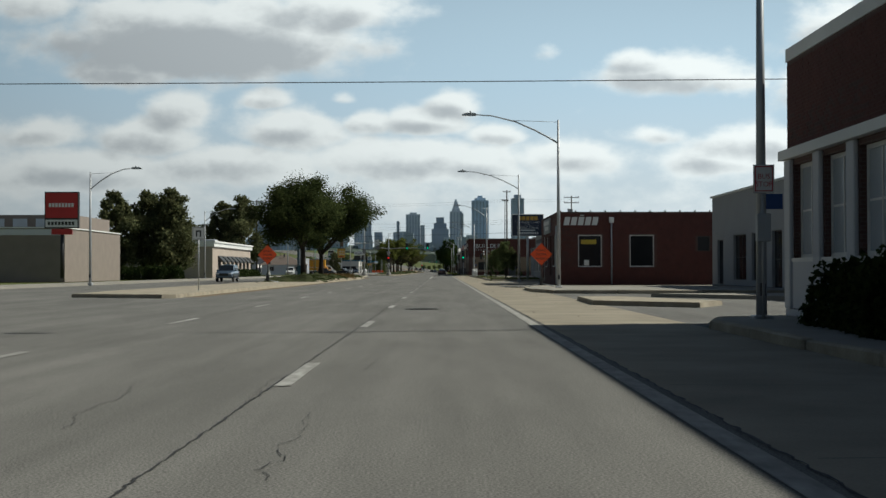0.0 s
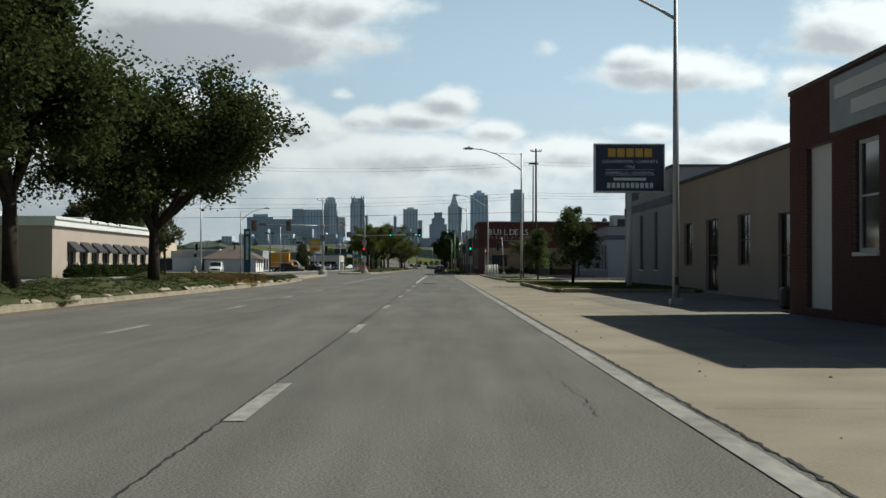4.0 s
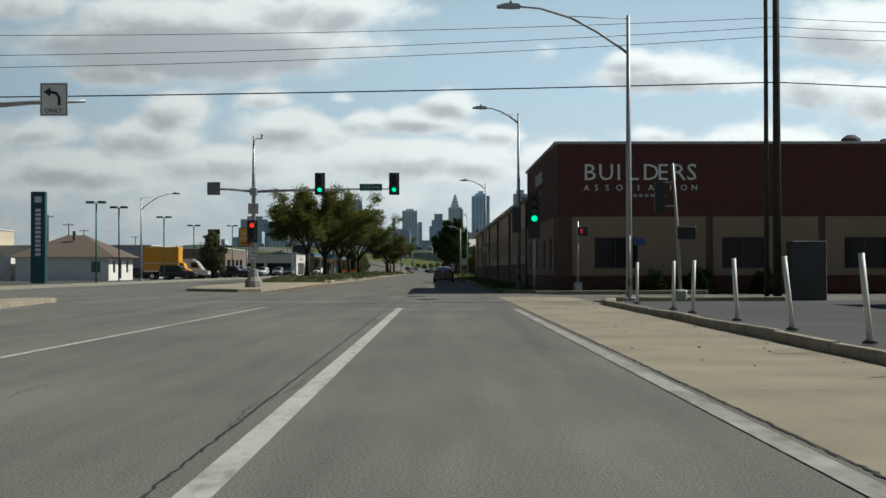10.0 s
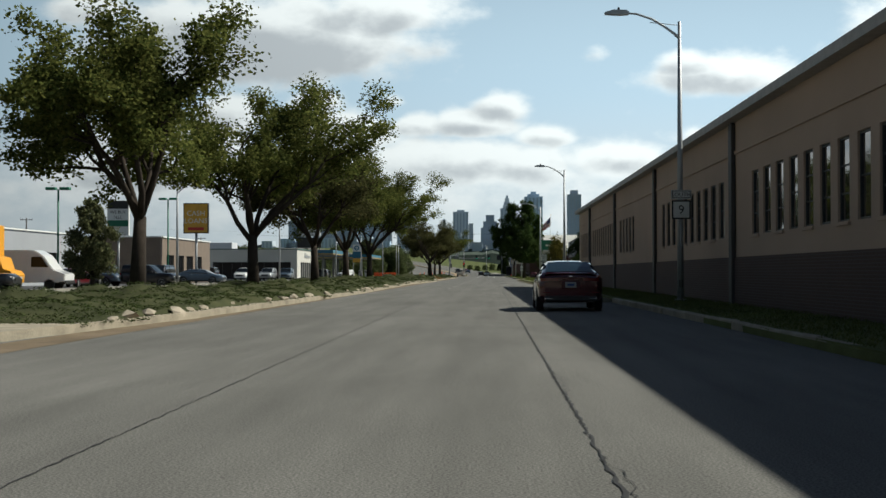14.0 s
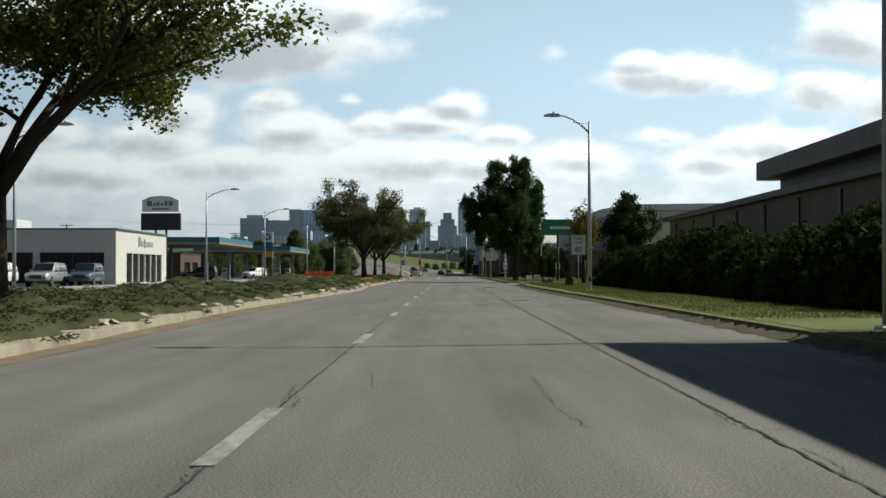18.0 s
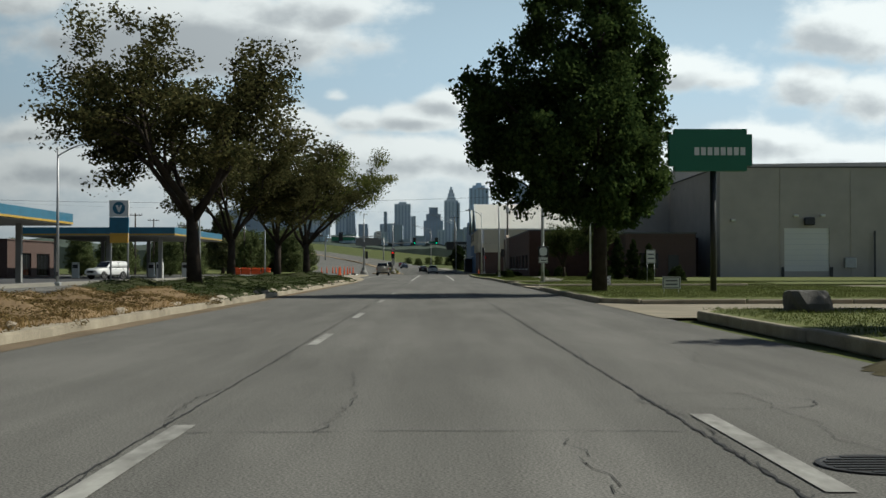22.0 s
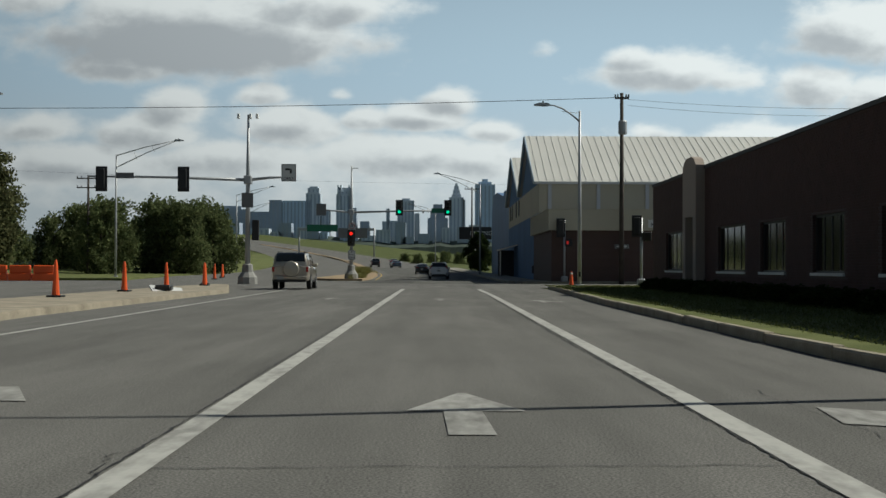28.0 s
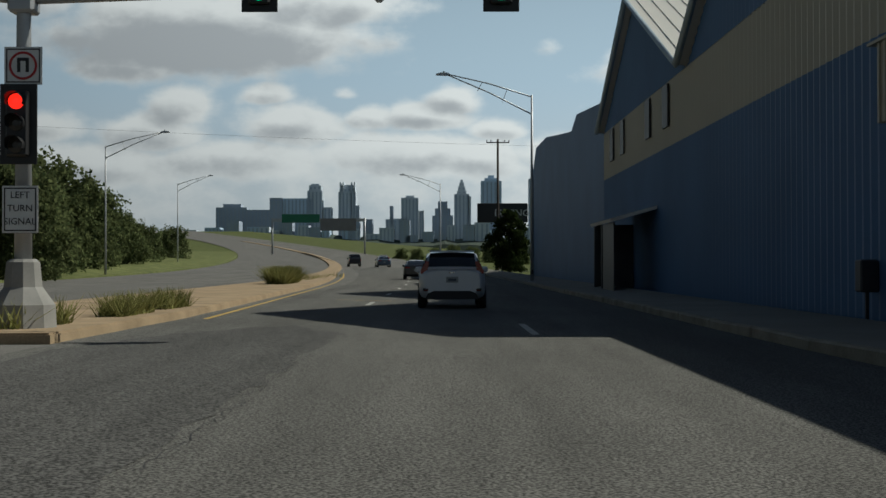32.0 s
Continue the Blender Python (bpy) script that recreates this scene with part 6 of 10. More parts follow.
lens_red = mat("red_lens_lit", (0.5, 0.0, 0.0), 0.3, glow=((1.0, 0.02, 0.01), 1.6))
lens_off = mat("unlit_lens", (0.03, 0.025, 0.02), 0.25)
timber = mat("grey_timber", (0.10, 0.085, 0.07), 0.9, scale=3, vary=0.35, bump=0.4)


def cobra_lamp(x, y, h=9.7, arm=4.6, side=-1, truss=False, lean=0.0):
    root = thing("street_lamp", "tall galvanised steel street lamp with a curved arm", "street lamp", (x, y, 0.1), group="street lamps")
    bm = bmesh.new()
    tube(bm, [(0, 0, 0), (0, 0, h * 0.5), (lean, 0, h)], [0.11, 0.09, 0.055], 10)
    part("pole", bm, steel, root)
    part("base", boxes((-0.19, 0.19, -0.19, 0.19, -0.1, 0.12), bevel=0.03), steel, root)
    part("hand_hole", boxes((-0.05, 0.05, -0.125, -0.095, 0.5, 0.75)), steel_dark, root)
    if truss:
        for z0, z1 in ((h - 0.1, h + 1.2), (h - 1.1, h + 1.15)):
            bm = bmesh.new()
            tube(bm, [(0, 0, z0), (side * arm * 0.5, 0, (z0 + z1) / 2 + 0.1), (side * arm, 0, z1)], [0.05, 0.04, 0.035], 6)
            part("arm", bm, steel, root)
        for f in (0.3, 0.6):
            bm = bmesh.new()
            tube(bm, [(side * arm * f, 0, h - 0.1 + f * 1.3), (side * arm * (f + 0.05), 0, h - 1.1 + f * 2.25)], 0.02, 5)
            part("truss_strut", bm, steel, root)
        tip = h + 1.2
    else:
        bm = bmesh.new()
        lo, up = (1.3, 0.30) if arm > 3 else (0.55, 0.30)
        pts = [(side * arm * f, 0, h - lo + (lo + up) * g) for f, g in ((0, 0), (0.10, 0.18), (0.28, 0.46), (0.52, 0.76), (0.8, 0.96), (1.0, 1.0))]
        tube(bm, pts, [0.05, 0.047, 0.043, 0.04, 0.035, 0.03], 8)
        part("arm", bm, steel, root)
        bm = bmesh.new()
        tube(bm, [(0, 0, h - 0.12), (side * arm * 0.55, 0, h - 0.02)], 0.014, 5)
        part("brace_rod", bm, steel, root)
        tip = h + up
    bm = bmesh.new()
    prism(bm, [(0, 0), (0.1, 0.09), (0.55, 0.10), (0.82, 0.02), (0.80, -0.04), (0.3, -0.07), (0.02, -0.05)], -0.13, 0.13, "y")
    for v in bm.verts:
        v.co.x *= side
    hd = part("lamp_head", bm, steel, root)
    hd.location = (side * (arm - 0.1), 0, tip)
    bm = bmesh.new()
    lathe(bm, [(0.04, 0), (0.04, 0.09), (0.02, 0.11)], 8, (side * 0.35, 0, 0.09))
    part("photocell", bm, steel_dark, hd)
    return root


for x, y, h, arm in ((6.08, 25.0, 8.6, 4.6), (6.25, 70.4, 9.3, 4.6), (6.8, 116.1, 9.7, 4.85), (5.85, 173, 9.5, 3.65), (5.75, 236.8, 9.6, 3.7), (3.7, 263.7, 9.6, 1.8), (3.74, 316, 9.3, 1.75), (3.2, 373.5, 9.0, 1.6), (2.9, 414.8, 8.3, 1.5), (3.1, 511.3, 8.55, 1.5), (3.0, 562.2, 8.7, 1.5), (3.18, 615.1, 8.85, 1.6)):
    cobra_lamp(x, y, h, arm)
for x, y in ((-26.9, 97), (-30.0, 160.5), (-26.9, 221), (-26.9, 249.5), (-30.8, 323), (-26.9, 372), (-26.9, 420), (-26.9, 473.6), (-26.9, 512.1), (-26.9, 560), (-26.9, 609)):
    cobra_lamp(x, y, 8.5, 3.2 if y < 400 else 2.4, 1)
cobra_lamp(-31.2, 659, 10.4, 5.0, 1, truss=True)
cobra_lamp(-34.1, 742, 11.7, 5.0, 1, truss=True)
cobra_lamp(-43.5, 818, 13.2, 4.6, 1, truss=True)
cobra_lamp(1.0, 702, 10.8, 4.8, -1, truss=True)
cobra_lamp(-4.5, 800, 12.0, 4.8, -1, truss=True)


def flat_sign(parent, x, z, w, h, face, y=-0.02, border=None, name="sign_plate", rim=0.02, back=None):
    """A sheet sign facing -y, centred at x, z."""
    p = part(name, boxes((x - w / 2, x + w / 2, y, y + 0.012, z - h / 2, z + h / 2), bevel=0.004), back or sign_back, parent)
    part("face", boxes((x - w / 2 + 0.005, x + w / 2 - 0.005, y - 0.005, y - 0.001, z - h / 2 + 0.005, z + h / 2 - 0.005)), face, p)
    if border:
        t = rim
        a, b_, c, d = x - w / 2 + 0.03, x + w / 2 - 0.03, z - h / 2 + 0.03, z + h / 2 - 0.03
        part("border", boxes((a, b_, y - 0.008, y - 0.0055, c, c + t), (a, b_, y - 0.008, y - 0.0055, d - t, d), (a, a + t, y - 0.008, y - 0.0055, c + t, d - t), (b_ - t, b_, y - 0.008, y - 0.0055, c + t, d - t)), border, p)
    return p


def post(parent, h, r=0.03, m=None, x=0.0, y=0.02, z0=0.0):
    bm = bmesh.new()
    tube(bm, [(x, y, z0), (x, y, h)], r, 8)
    return part("post", bm, m or steel, parent)


def signal_head(parent, x, z, lit=None, y=0.0, face=-1, s=1.0, plate=True, housing=None):
    """Three-lens signal head, z is its top. face -1 looks at the camera."""
    H, W = 1.05 * s, 0.36 * s
    hb = part("signal_head", boxes((x - W / 2, x + W / 2, y - 0.10 * s, y + 0.10 * s, z - H, z), bevel=0.03 * s), housing or black, parent)
    if plate:
        part("backplate", boxes((x - W / 2 - 0.12 * s, x + W / 2 + 0.12 * s, y + 0.01, y + 0.03, z - H - 0.12 * s, z + 0.12 * s), bevel=0.008), housing or black, hb)
    for k in range(3):
        zc = z - (k + 0.5) * H / 3
        bm = bmesh.new()
        lathe(bm, [(0.125 * s, 0), (0.125 * s, 0.02), (0.05 * s, 0.04)], 16)
        col = {"red": lens_red if k == 0 else lens_off, "green": lens_green if k == 2 else lens_off}.get(lit, lens_off)
        o = part("lens", bm, col, hb)
        o.matrix_basis = pose(x, y + face * 0.10 * s, zc, 90 if face < 0 else -90, 0, 0)
        bm = bmesh.new()
        n = 12
        pr = None
        for q in range(n + 1):
            a = math.radians(-25 + 230 * q / n)
            c = [bm.verts.new((math.cos(a) * 0.14 * s + x, y + face * dy, math.sin(a) * 0.14 * s + zc)) for dy in (0.10 * s, (0.32 if 0.2 < q / n < 0.8 else 0.24) * s)]
            if pr:
                bm.faces.new((pr[0], c[0], c[1], pr[1]))
            pr = c
        part("visor", bm, housing or black, hb)
    return hb


def pedestal(parent):
    bm = bmesh.new()
    lathe(bm, [(0.52, 0), (0.5, 0.35), (0.30, 0.62), (0.26, 1.0), (0.2, 1.05)], 10)
    part("pedestal", bm, mat("cast_base", (0.24, 0.235, 0.22), 0.8, vary=0.2, scale=3), parent, "cast concrete pole base")


def mast(x, y, top, arm_z, arms, label):
    root = thing("traffic_signal", label, "traffic signal", (x, y, 0.16))
    pedestal(root)
    bm = bmesh.new()
    tube(bm, [(0, 0, 0.9), (0, 0, arm_z + 0.2), (0, 0, top)], [0.14, 0.11, 0.05], 10)
    part("pole", bm, steel, root)
    for x1 in arms:
        bm = bmesh.new()
        tube(bm, [(0, 0, arm_z), (x1 * 0.5, 0, arm_z + 0.12), (x1, 0, arm_z + 0.16)], [0.085, 0.065, 0.045], 8)
        part("mast_arm", bm, steel, root)
    part("clamp", boxes((-0.2, 0.2, -0.2, 0.2, arm_z - 0.22, arm_z + 0.22), bevel=0.04), steel, root)
    return root


# first crossing, near median: arm over the opposing lanes, seen from behind
r = mast(-14.3, 231.8, 9.3, 5.85, (-8.6, 3.2), "median signal mast with arms over the opposing lanes")
for x in (-8.25, -4.1):
    signal_head(r, x, 6.4, face=1, y=-0.1, housing=brown_back)
flat_sign(r, -7.2, 6.02, 0.9, 0.3, sign_back, y=-0.08)
p = flat_sign(r, 2.3, 6.05, 0.82, 0.98, sign_white, y=-0.12, border=sign_black)
bm = bmesh.new()
tube(bm, [(2.46, -0.13, 5.87), (2.46, -0.13, 6.10), (2.38, -0.13, 6.23), (2.18, -0.13, 6.27)], 0.045, 6)
part("arrow_shaft", bm, sign_black, p)
bm = bmesh.new()
prism(bm, [(2.2, 6.13), (2.2, 6.41), (2.0, 6.27)], -0.14, -0.127, "y")
part("arrow_point", bm, sign_black, p)
lettering("ONLY", 0.2, sign_black, p, (2.3, -0.135, 5.65), name="sign_text", depth=0.002, align="CENTER")
flat_sign(r, 0.0, 4.4, 0.62, 0.76, sign_back, y=-0.2)
signal_head(r, 0.42, 3.4, face=1, plate=False)
for z, d in ((8.95, -0.6), (8.9, 0.55)):
    part("sensor_arm", boxes((min(0, d), max(0, d), -0.025, 0.025, z - 0.05, z)), steel, r)
    part("sensor", boxes((d - 0.07, d + 0.07, -0.2, 0.12, z - 0.03, z + 0.22), bevel=0.02), trim_white, r)

# signal post on the far left corner
r = thing("traffic_signal", "black signal heads on a short pedestal post", "traffic signal", (-36.5, 267.0, 0.1))
pedestal(r)
post(r, 4.3, 0.07, z0=0.9)
signal_head(r, 0.35, 4.4, face=1, plate=False)
part("housing", boxes((-0.05, 0.45, -0.15, 0.12, 2.4, 2.9), bevel=0.03), black, r)

# first crossing, far median
r = mast(-11.4, 268.0, 8.8, 5.55, (8.5, -2.5), "median signal mast with green lights over the lanes")
for x in (3.85, 8.15):
    signal_head(r, x, 6.5, "green", y=-0.15)
p = flat_sign(r, 6.8, 5.78, 1.3, 0.4, sign_green, y=-0.12)
lettering("12TH AVE", 0.24, sign_white, p, (6.25, -0.13, 5.70), name="street_name", depth=0.002)
flat_sign(r, -2.3, 5.72, 0.75, 0.75, sign_back, y=-0.12)
signal_head(r, -0.05, 3.75, "red", y=-0.25)
p = flat_sign(r, 0, 4.55, 0.6, 0.6, sign_white, y=-0.18, border=sign_black)
bm = bmesh.new()
ring = [(0.2 * math.cos(2 * math.pi * k / 20), -0.195, 4.55 + 0.2 * math.sin(2 * math.pi * k / 20)) for k in range(21)]
tube(bm, ring, 0.02, 5)
part("ban_ring", bm, sign_red, p)
part("turn_arrow", boxes((-0.09, -0.04, -0.195, -0.188, 4.45, 4.65), (0.04, 0.09, -0.195, -0.188, 4.45, 4.65), (-0.09, 0.09, -0.195, -0.188, 4.62, 4.67)), sign_black, p)
p = flat_sign(r, 0.02, 1.95, 0.62, 0.76, sign_white, y=-0.3, border=sign_black)
for k, wd in enumerate(("LEFT", "TURN", "SIGNAL")):
    lettering(wd, 0.16, sign_black, p, (0.02, -0.312, 2.12 - k * 0.2), name="sign_text", depth=0.002, align="CENTER")
part("camera_arm", boxes((0.02, 0.5, -0.02, 0.02, 8.6, 8.65)), steel, r)
part("camera_dome", boxes((0.42, 0.56, -0.07, 0.07, 8.66, 8.9), bevel=0.03), trim_white, r)

# large signal by the warehouse corner
r = thing("traffic_signal", "tall black signal head with green light on a post", "traffic signal", (4.05, 257.0, 0.1))
post(r, 3.0, 0.06)
signal_head(r, 0.0, 4.62, "green", y=-0.1, s=1.2, plate=False)
part("backplate", boxes((-0.29, 0.29, -0.05, -0.03, 2.57, 4.95), bevel=0.01), black, r)
signal_head(r, -0.85, 4.15, y=0.3, face=1, s=1.2, plate=False)
r = thing("pedestrian_signal", "black pedestrian signal on a leaning steel post", "signal", (6.1, 256.0, 0.1))
post(r, 3.4, 0.05)
hs_ = part("housing", boxes((0.02, 0.5, -0.15, 0.1, 2.7, 3.15), bevel=0.03), black, r)
part("stop_symbol", boxes((0.1, 0.22, -0.158, -0.152, 2.82, 3.03), bevel=0.002), mat("dim_red_symbol", (0.3, 0.01, 0.01), 0.4, glow=((1.0, 0.04, 0.03), 0.25)), hs_)
part("base", boxes((-0.2, 0.2, -0.2, 0.2, 0, 0.45), bevel=0.06), steel, r)
r = thing("signal_post", "leaning white signal post with a dark side signal", "signal", (7.8, 238.6, 0.1))
bm = bmesh.new()
tube(bm, [(0, 0, 0.3), (-0.1, 0, 2.6), (-0.25, 0, 4.75)], [0.06, 0.055, 0.05], 8)
part("post", bm, steel, r)
part("base", boxes((-0.22, 0.22, -0.2, 0.2, -0.05, 0.35), bevel=0.06), steel, r)
part("housing", boxes((-0.1, 0.55, -0.15, 0.12, 2.1, 2.55), bevel=0.03), black, r)
signal_head(r, -0.7, 4.1, y=0.0, face=1, plate=False)
part("bracket", boxes((-0.65, -0.18, -0.02, 0.02, 4.08, 4.12), (-0.65, -0.12, -0.02, 0.02, 3.25, 3.29)), steel, r)
r = thing("street_sign", "small blue street sign on the lamp post", "sign", (5.75, 236.6, 0.1))
flat_sign(r, 0.3, 1.98, 0.38, 0.24, sign_blue, y=-0.1)
post(r, 2.2, 0.02)

# second crossing
r = mast(-13.7, 616.5, 8.7, 5.35, (-8.2, 2.2), "median signal mast with arms over the opposing lanes")
for x in (-7.5, -3.3):
    signal_head(r, x, 5.9, face=1, y=-0.1)
flat_sign(r, -6.3, 5.55, 0.9, 0.3, sign_back, y=-0.08)
p = flat_sign(r, 2.1, 5.72, 0.76, 0.9, sign_white, y=-0.12, border=sign_black)
part("arrow", boxes((2.16, 2.26, -0.135, -0.127, 5.68, 5.9), (1.92, 2.16, -0.135, -0.127, 5.84, 5.94)), sign_black, p)
lettering("ONLY", 0.2, sign_black, p, (2.1, -0.135, 5.36), name="sign_text", depth=0.002, align="CENTER")
signal_head(r, 0.4, 3.3, face=1, plate=False)
flat_sign(r, 0.0, 4.3, 0.6, 0.75, sign_back, y=-0.2)
for d in (-0.5, 0.1, 0.45):
    part("sensor", boxes((d - 0.06, d + 0.06, -0.15, 0.12, 8.5, 8.75), bevel=0.02), trim_white, r)
r = mast(-10.55, 648.3, 8.6, 5.05, (7.6, -2.6), "median signal mast with green lights over the lanes")
for x in (3.65, 7.35):
    signal_head(r, x, 5.9, "green", y=-0.15, s=0.92)
flat_sign(r, 6.6, 5.2, 1.0, 0.36, sign_green, y=-0.12)
flat_sign(r, -2.3, 5.25, 0.75, 0.9, sign_back, y=-0.12)
part("camera_dome", boxes((5.4, 5.55, -0.08, 0.08, 5.0, 5.22), bevel=0.04), trim_white, r)
signal_head(r, 0.0, 3.6, "red", y=-0.25, s=0.95)
p = flat_sign(r, 0.05, 4.0, 0.58, 0.58, sign_white, y=-0.18, border=sign_black)
bm = bmesh.new()
ring = [(0.05 + 0.2 * math.cos(2 * math.pi * k / 20), -0.195, 4.0 + 0.2 * math.sin(2 * math.pi * k / 20)) for k in range(21)]
tube(bm, ring, 0.02, 5)
part("ban_ring", bm, sign_red, p)
part("turn_arrow", boxes((-0.04, 0.01, -0.195, -0.188, 3.9, 4.1), (0.09, 0.14, -0.195, -0.188, 3.9, 4.1), (-0.04, 0.14, -0.195, -0.188, 4.07, 4.12)), sign_black, p)
p = flat_sign(r, 0.05, 1.8, 0.55, 0.72, sign_white, y=-0.3, border=sign_black)
for k, wd in enumerate(("LEFT", "TURN", "SIGNAL")):
    lettering(wd, 0.145, sign_black, p, (0.05, -0.312, 1.97 - k * 0.2), name="sign_text", depth=0.002, align="CENTER")
part("camera_arm", boxes((0.02, 0.5, -0.02, 0.02, 8.4, 8.45)), steel, r)
for x, y, z, s in ((4.3, 634.1, 4.0, 0.95), (6.5, 616.4, 3.5, 0.85)):
    r = thing("traffic_signal", "dark signal head on a pavement post", "traffic signal", (x, y, 0.15))
    post(r, z, 0.07)
    signal_head(r, -0.25, z, y=-0.1, face=1, s=s, plate=True)
    hs_ = part("housing", boxes((0.05, 0.5, -0.15, 0.1, 2.3, 2.75), bevel=0.03), black, r)
    if y > 630:
        part("stop_symbol", boxes((0.12, 0.26, -0.158, -0.152, 2.42, 2.64), bevel=0.002), MATS["dim_red_symbol"], hs_)
    part("base", boxes((-0.2, 0.2, -0.2, 0.2, 0, 0.35), bevel=0.05), steel, r)
r = thing("one_way_sign", "black one-way sign on a steel post", "sign", (8.0, 633.9, 0.15))
p = flat_sign(r, 0, 2.3, 0.95, 0.3, sign_black, border=sign_white)
bm = bmesh.new()
prism(bm, [(-0.36, 2.25), (0.18, 2.25), (0.18, 2.19), (0.4, 2.3), (0.18, 2.41), (0.18, 2.35), (-0.36, 2.35)], -0.06, -0.05, "y")
part("arrow", bm, sign_white, p)
post(r, 3.0)

# utility poles and wires
def utility_pole(x, y, h, arms=1, pot=False, twin=False, top_arm=2.4):
    root = thing("utility_pole", "dark creosoted wooden utility pole with crossarm", "utility pole", (x, y, 0))
    bm = bmesh.new()
    tube(bm, [(0, 0, 0), (0, 0, h)], [0.17, 0.11], 10)
    part("pole", bm, wood_pole, root)
    for k in range(arms):
        z = h - 0.35 - k * 1.0
        part("crossarm", boxes((-top_arm / 2, top_arm / 2, -0.16, -0.06, z - 0.06, z + 0.06)), wood_pole, root)
        for d in (-0.48, -0.3, 0.3, 0.48):
            bm = bmesh.new()
            lathe(bm, [(0.04, 0), (0.06, 0.05), (0.04, 0.1), (0.06, 0.15), (0.03, 0.2)], 8, (top_arm * d, -0.11, z + 0.06))
            part("insulator", bm, steel_dark, root)
    if pot:
        bm = bmesh.new()
        lathe(bm, [(0.26, 0), (0.28, 0.1), (0.28, 0.8), (0.2, 0.9)], 12, (0, -0.42, h * 0.78))
        part("transformer", bm, steel, root, "grey transformer can")
        if arms > 1:
            bm = bmesh.new()
            lathe(bm, [(0.26, 0), (0.28, 0.1), (0.28, 0.8), (0.2, 0.9)], 12, (-0.5, -0.3, h * 0.78))
            part("transformer", bm, steel, root, "grey transformer can")
    if twin:
        bm = bmesh.new()
        tube(bm, [(-0.38, 0.1, 0), (-0.36, 0.1, h * 0.89)], [0.10, 0.07], 8)
        part("stub_pole", bm, wood_pole, root, "old pole stub beside the new pole")
        part("crossarm", boxes((-0.95, 0.3, -0.1, 0.0, h * 0.875, h * 0.89)), wood_pole, root)
    return root


utility_pole(12.1, 242.0, 16.3, 1, twin=True, top_arm=1.4)
utility_pole(24.5, 243.5, 15.3, 2, pot=True, top_arm=2.8)
utility_pole(-35.0, 239.8, 14.4, 2, top_arm=2.6)
utility_pole(7.95, 633.6, 12.4, 1, pot=True, top_arm=0.9)
utility_pole(33.0, 640.0, 12.8, 1)
utility_pole(-41.5, 688.0, 10.8, 2, top_arm=2.4)
utility_pole(1.6, 762.0, 14.3, 1, top_arm=2.4)
for x, y, h in ((-70, 420, 11), (-78, 460, 11), (-86, 500, 11), (-92, 350, 11), (-60, 690, 11), (-52, 640, 10), (-88, 560, 11), (-99, 300, 11), (-48, 660, 9), (-75, 590, 10)):
    utility_pole(x, y, h, 1, top_arm=2.2)


def wire(a, b, sag, r=0.011):
    root = bmesh.new()
    a, b = Vector(a), Vector(b)
    pts = []
    for k in range(21):
        f = k / 20
        p = a.lerp(b, f)
        pts.append((p.x, p.y, p.z - sag * 4 * f * (1 - f)))
    tube(root, pts, r, 5, cap=False)
    return tagged(mesh_ob("overhead_wire", root, sign_black), "thin black overhead wire across the road", "wire", "overhead wires")


for z0, z, s in ((9.9, 10.65, 0.45), (9.0, 10.3, 0.5), (8.5, 9.95, 0.5)):
    wire((-35, 239.8, z0), (12.1, 242, z), s)
    wire((12.1, 242, z), (24.5, 243.5, z + 0.1), 0.15)
    wire((24.5, 243.5, z + 0.1), (80, 246, z - 0.5), 0.6)
for z in (14.2, 13.8):
    wire((-35, 239.8, z), (12.1, 242, z + 0.4), 0.8)
    wire((12.1, 242, z + 0.4), (24.5, 243.5, z + 0.5), 0.15)
wire((-60, 238, 7.2), (12.1, 242, 8.2), 0.35, 0.024)
wire((12.1, 242, 8.2), (70, 240, 7.4), 0.6, 0.022)
wire((-45, 32.2, 5.9), (16, 32.6, 6.05), 0.12, 0.012)
wire((-75, 634, 11.9), (8.7, 636, 12.45), 0.75, 0.02)
wire((8.7, 636, 12.3), (33, 640, 12.5), 0.4)
wire((8.7, 636, 11.9), (33, 640, 12.1), 0.5)
wire((-140, 700, 17), (14, 806, 17.6), 1.5)
wire((14, 806, 17.6), (60, 840, 17.6), 0.8)

# roadside signs
r = thing("bus_stop_sign", "white no-stopping and blue bus signs on a lamp post", "sign", (6.06, 24.75, 0.15))
post(r, 3.05, 0.03)
p = flat_sign(r, 0.0, 2.72, 0.41, 0.55, sign_white, y=-0.06, border=sign_red)
for k, wd in enumerate(("BUS", "STOP")):
    lettering(wd, 0.14, sign_red, p, (0, -0.07, 2.72 - k * 0.15), name="sign_text", depth=0.001, align="CENTER")
part("post_box", boxes((-0.14, 0.14, -0.06, 0.08, 1.5, 2.05), bevel=0.02), steel, r, "grey box on the post")
flat_sign(r, 0.20, 2.28, 0.33, 0.3, sign_blue, y=-0.06)

r = thing("u_turn_sign", "white no-U-turn sign on a thin post in the median", "sign", (-11.9, 61.5, 0.16))
post(r, 2.9)
p = flat_sign(r, 0, 2.75, 0.62, 0.62, sign_white, border=sign_black)
part("turn_arrow", boxes((-0.13, -0.06, -0.032, -0.026, 2.58, 2.85), (0.06, 0.13, -0.032, -0.026, 2.58, 2.85), (-0.13, 0.13, -0.032, -0.026, 2.82, 2.89)), sign_black, p)


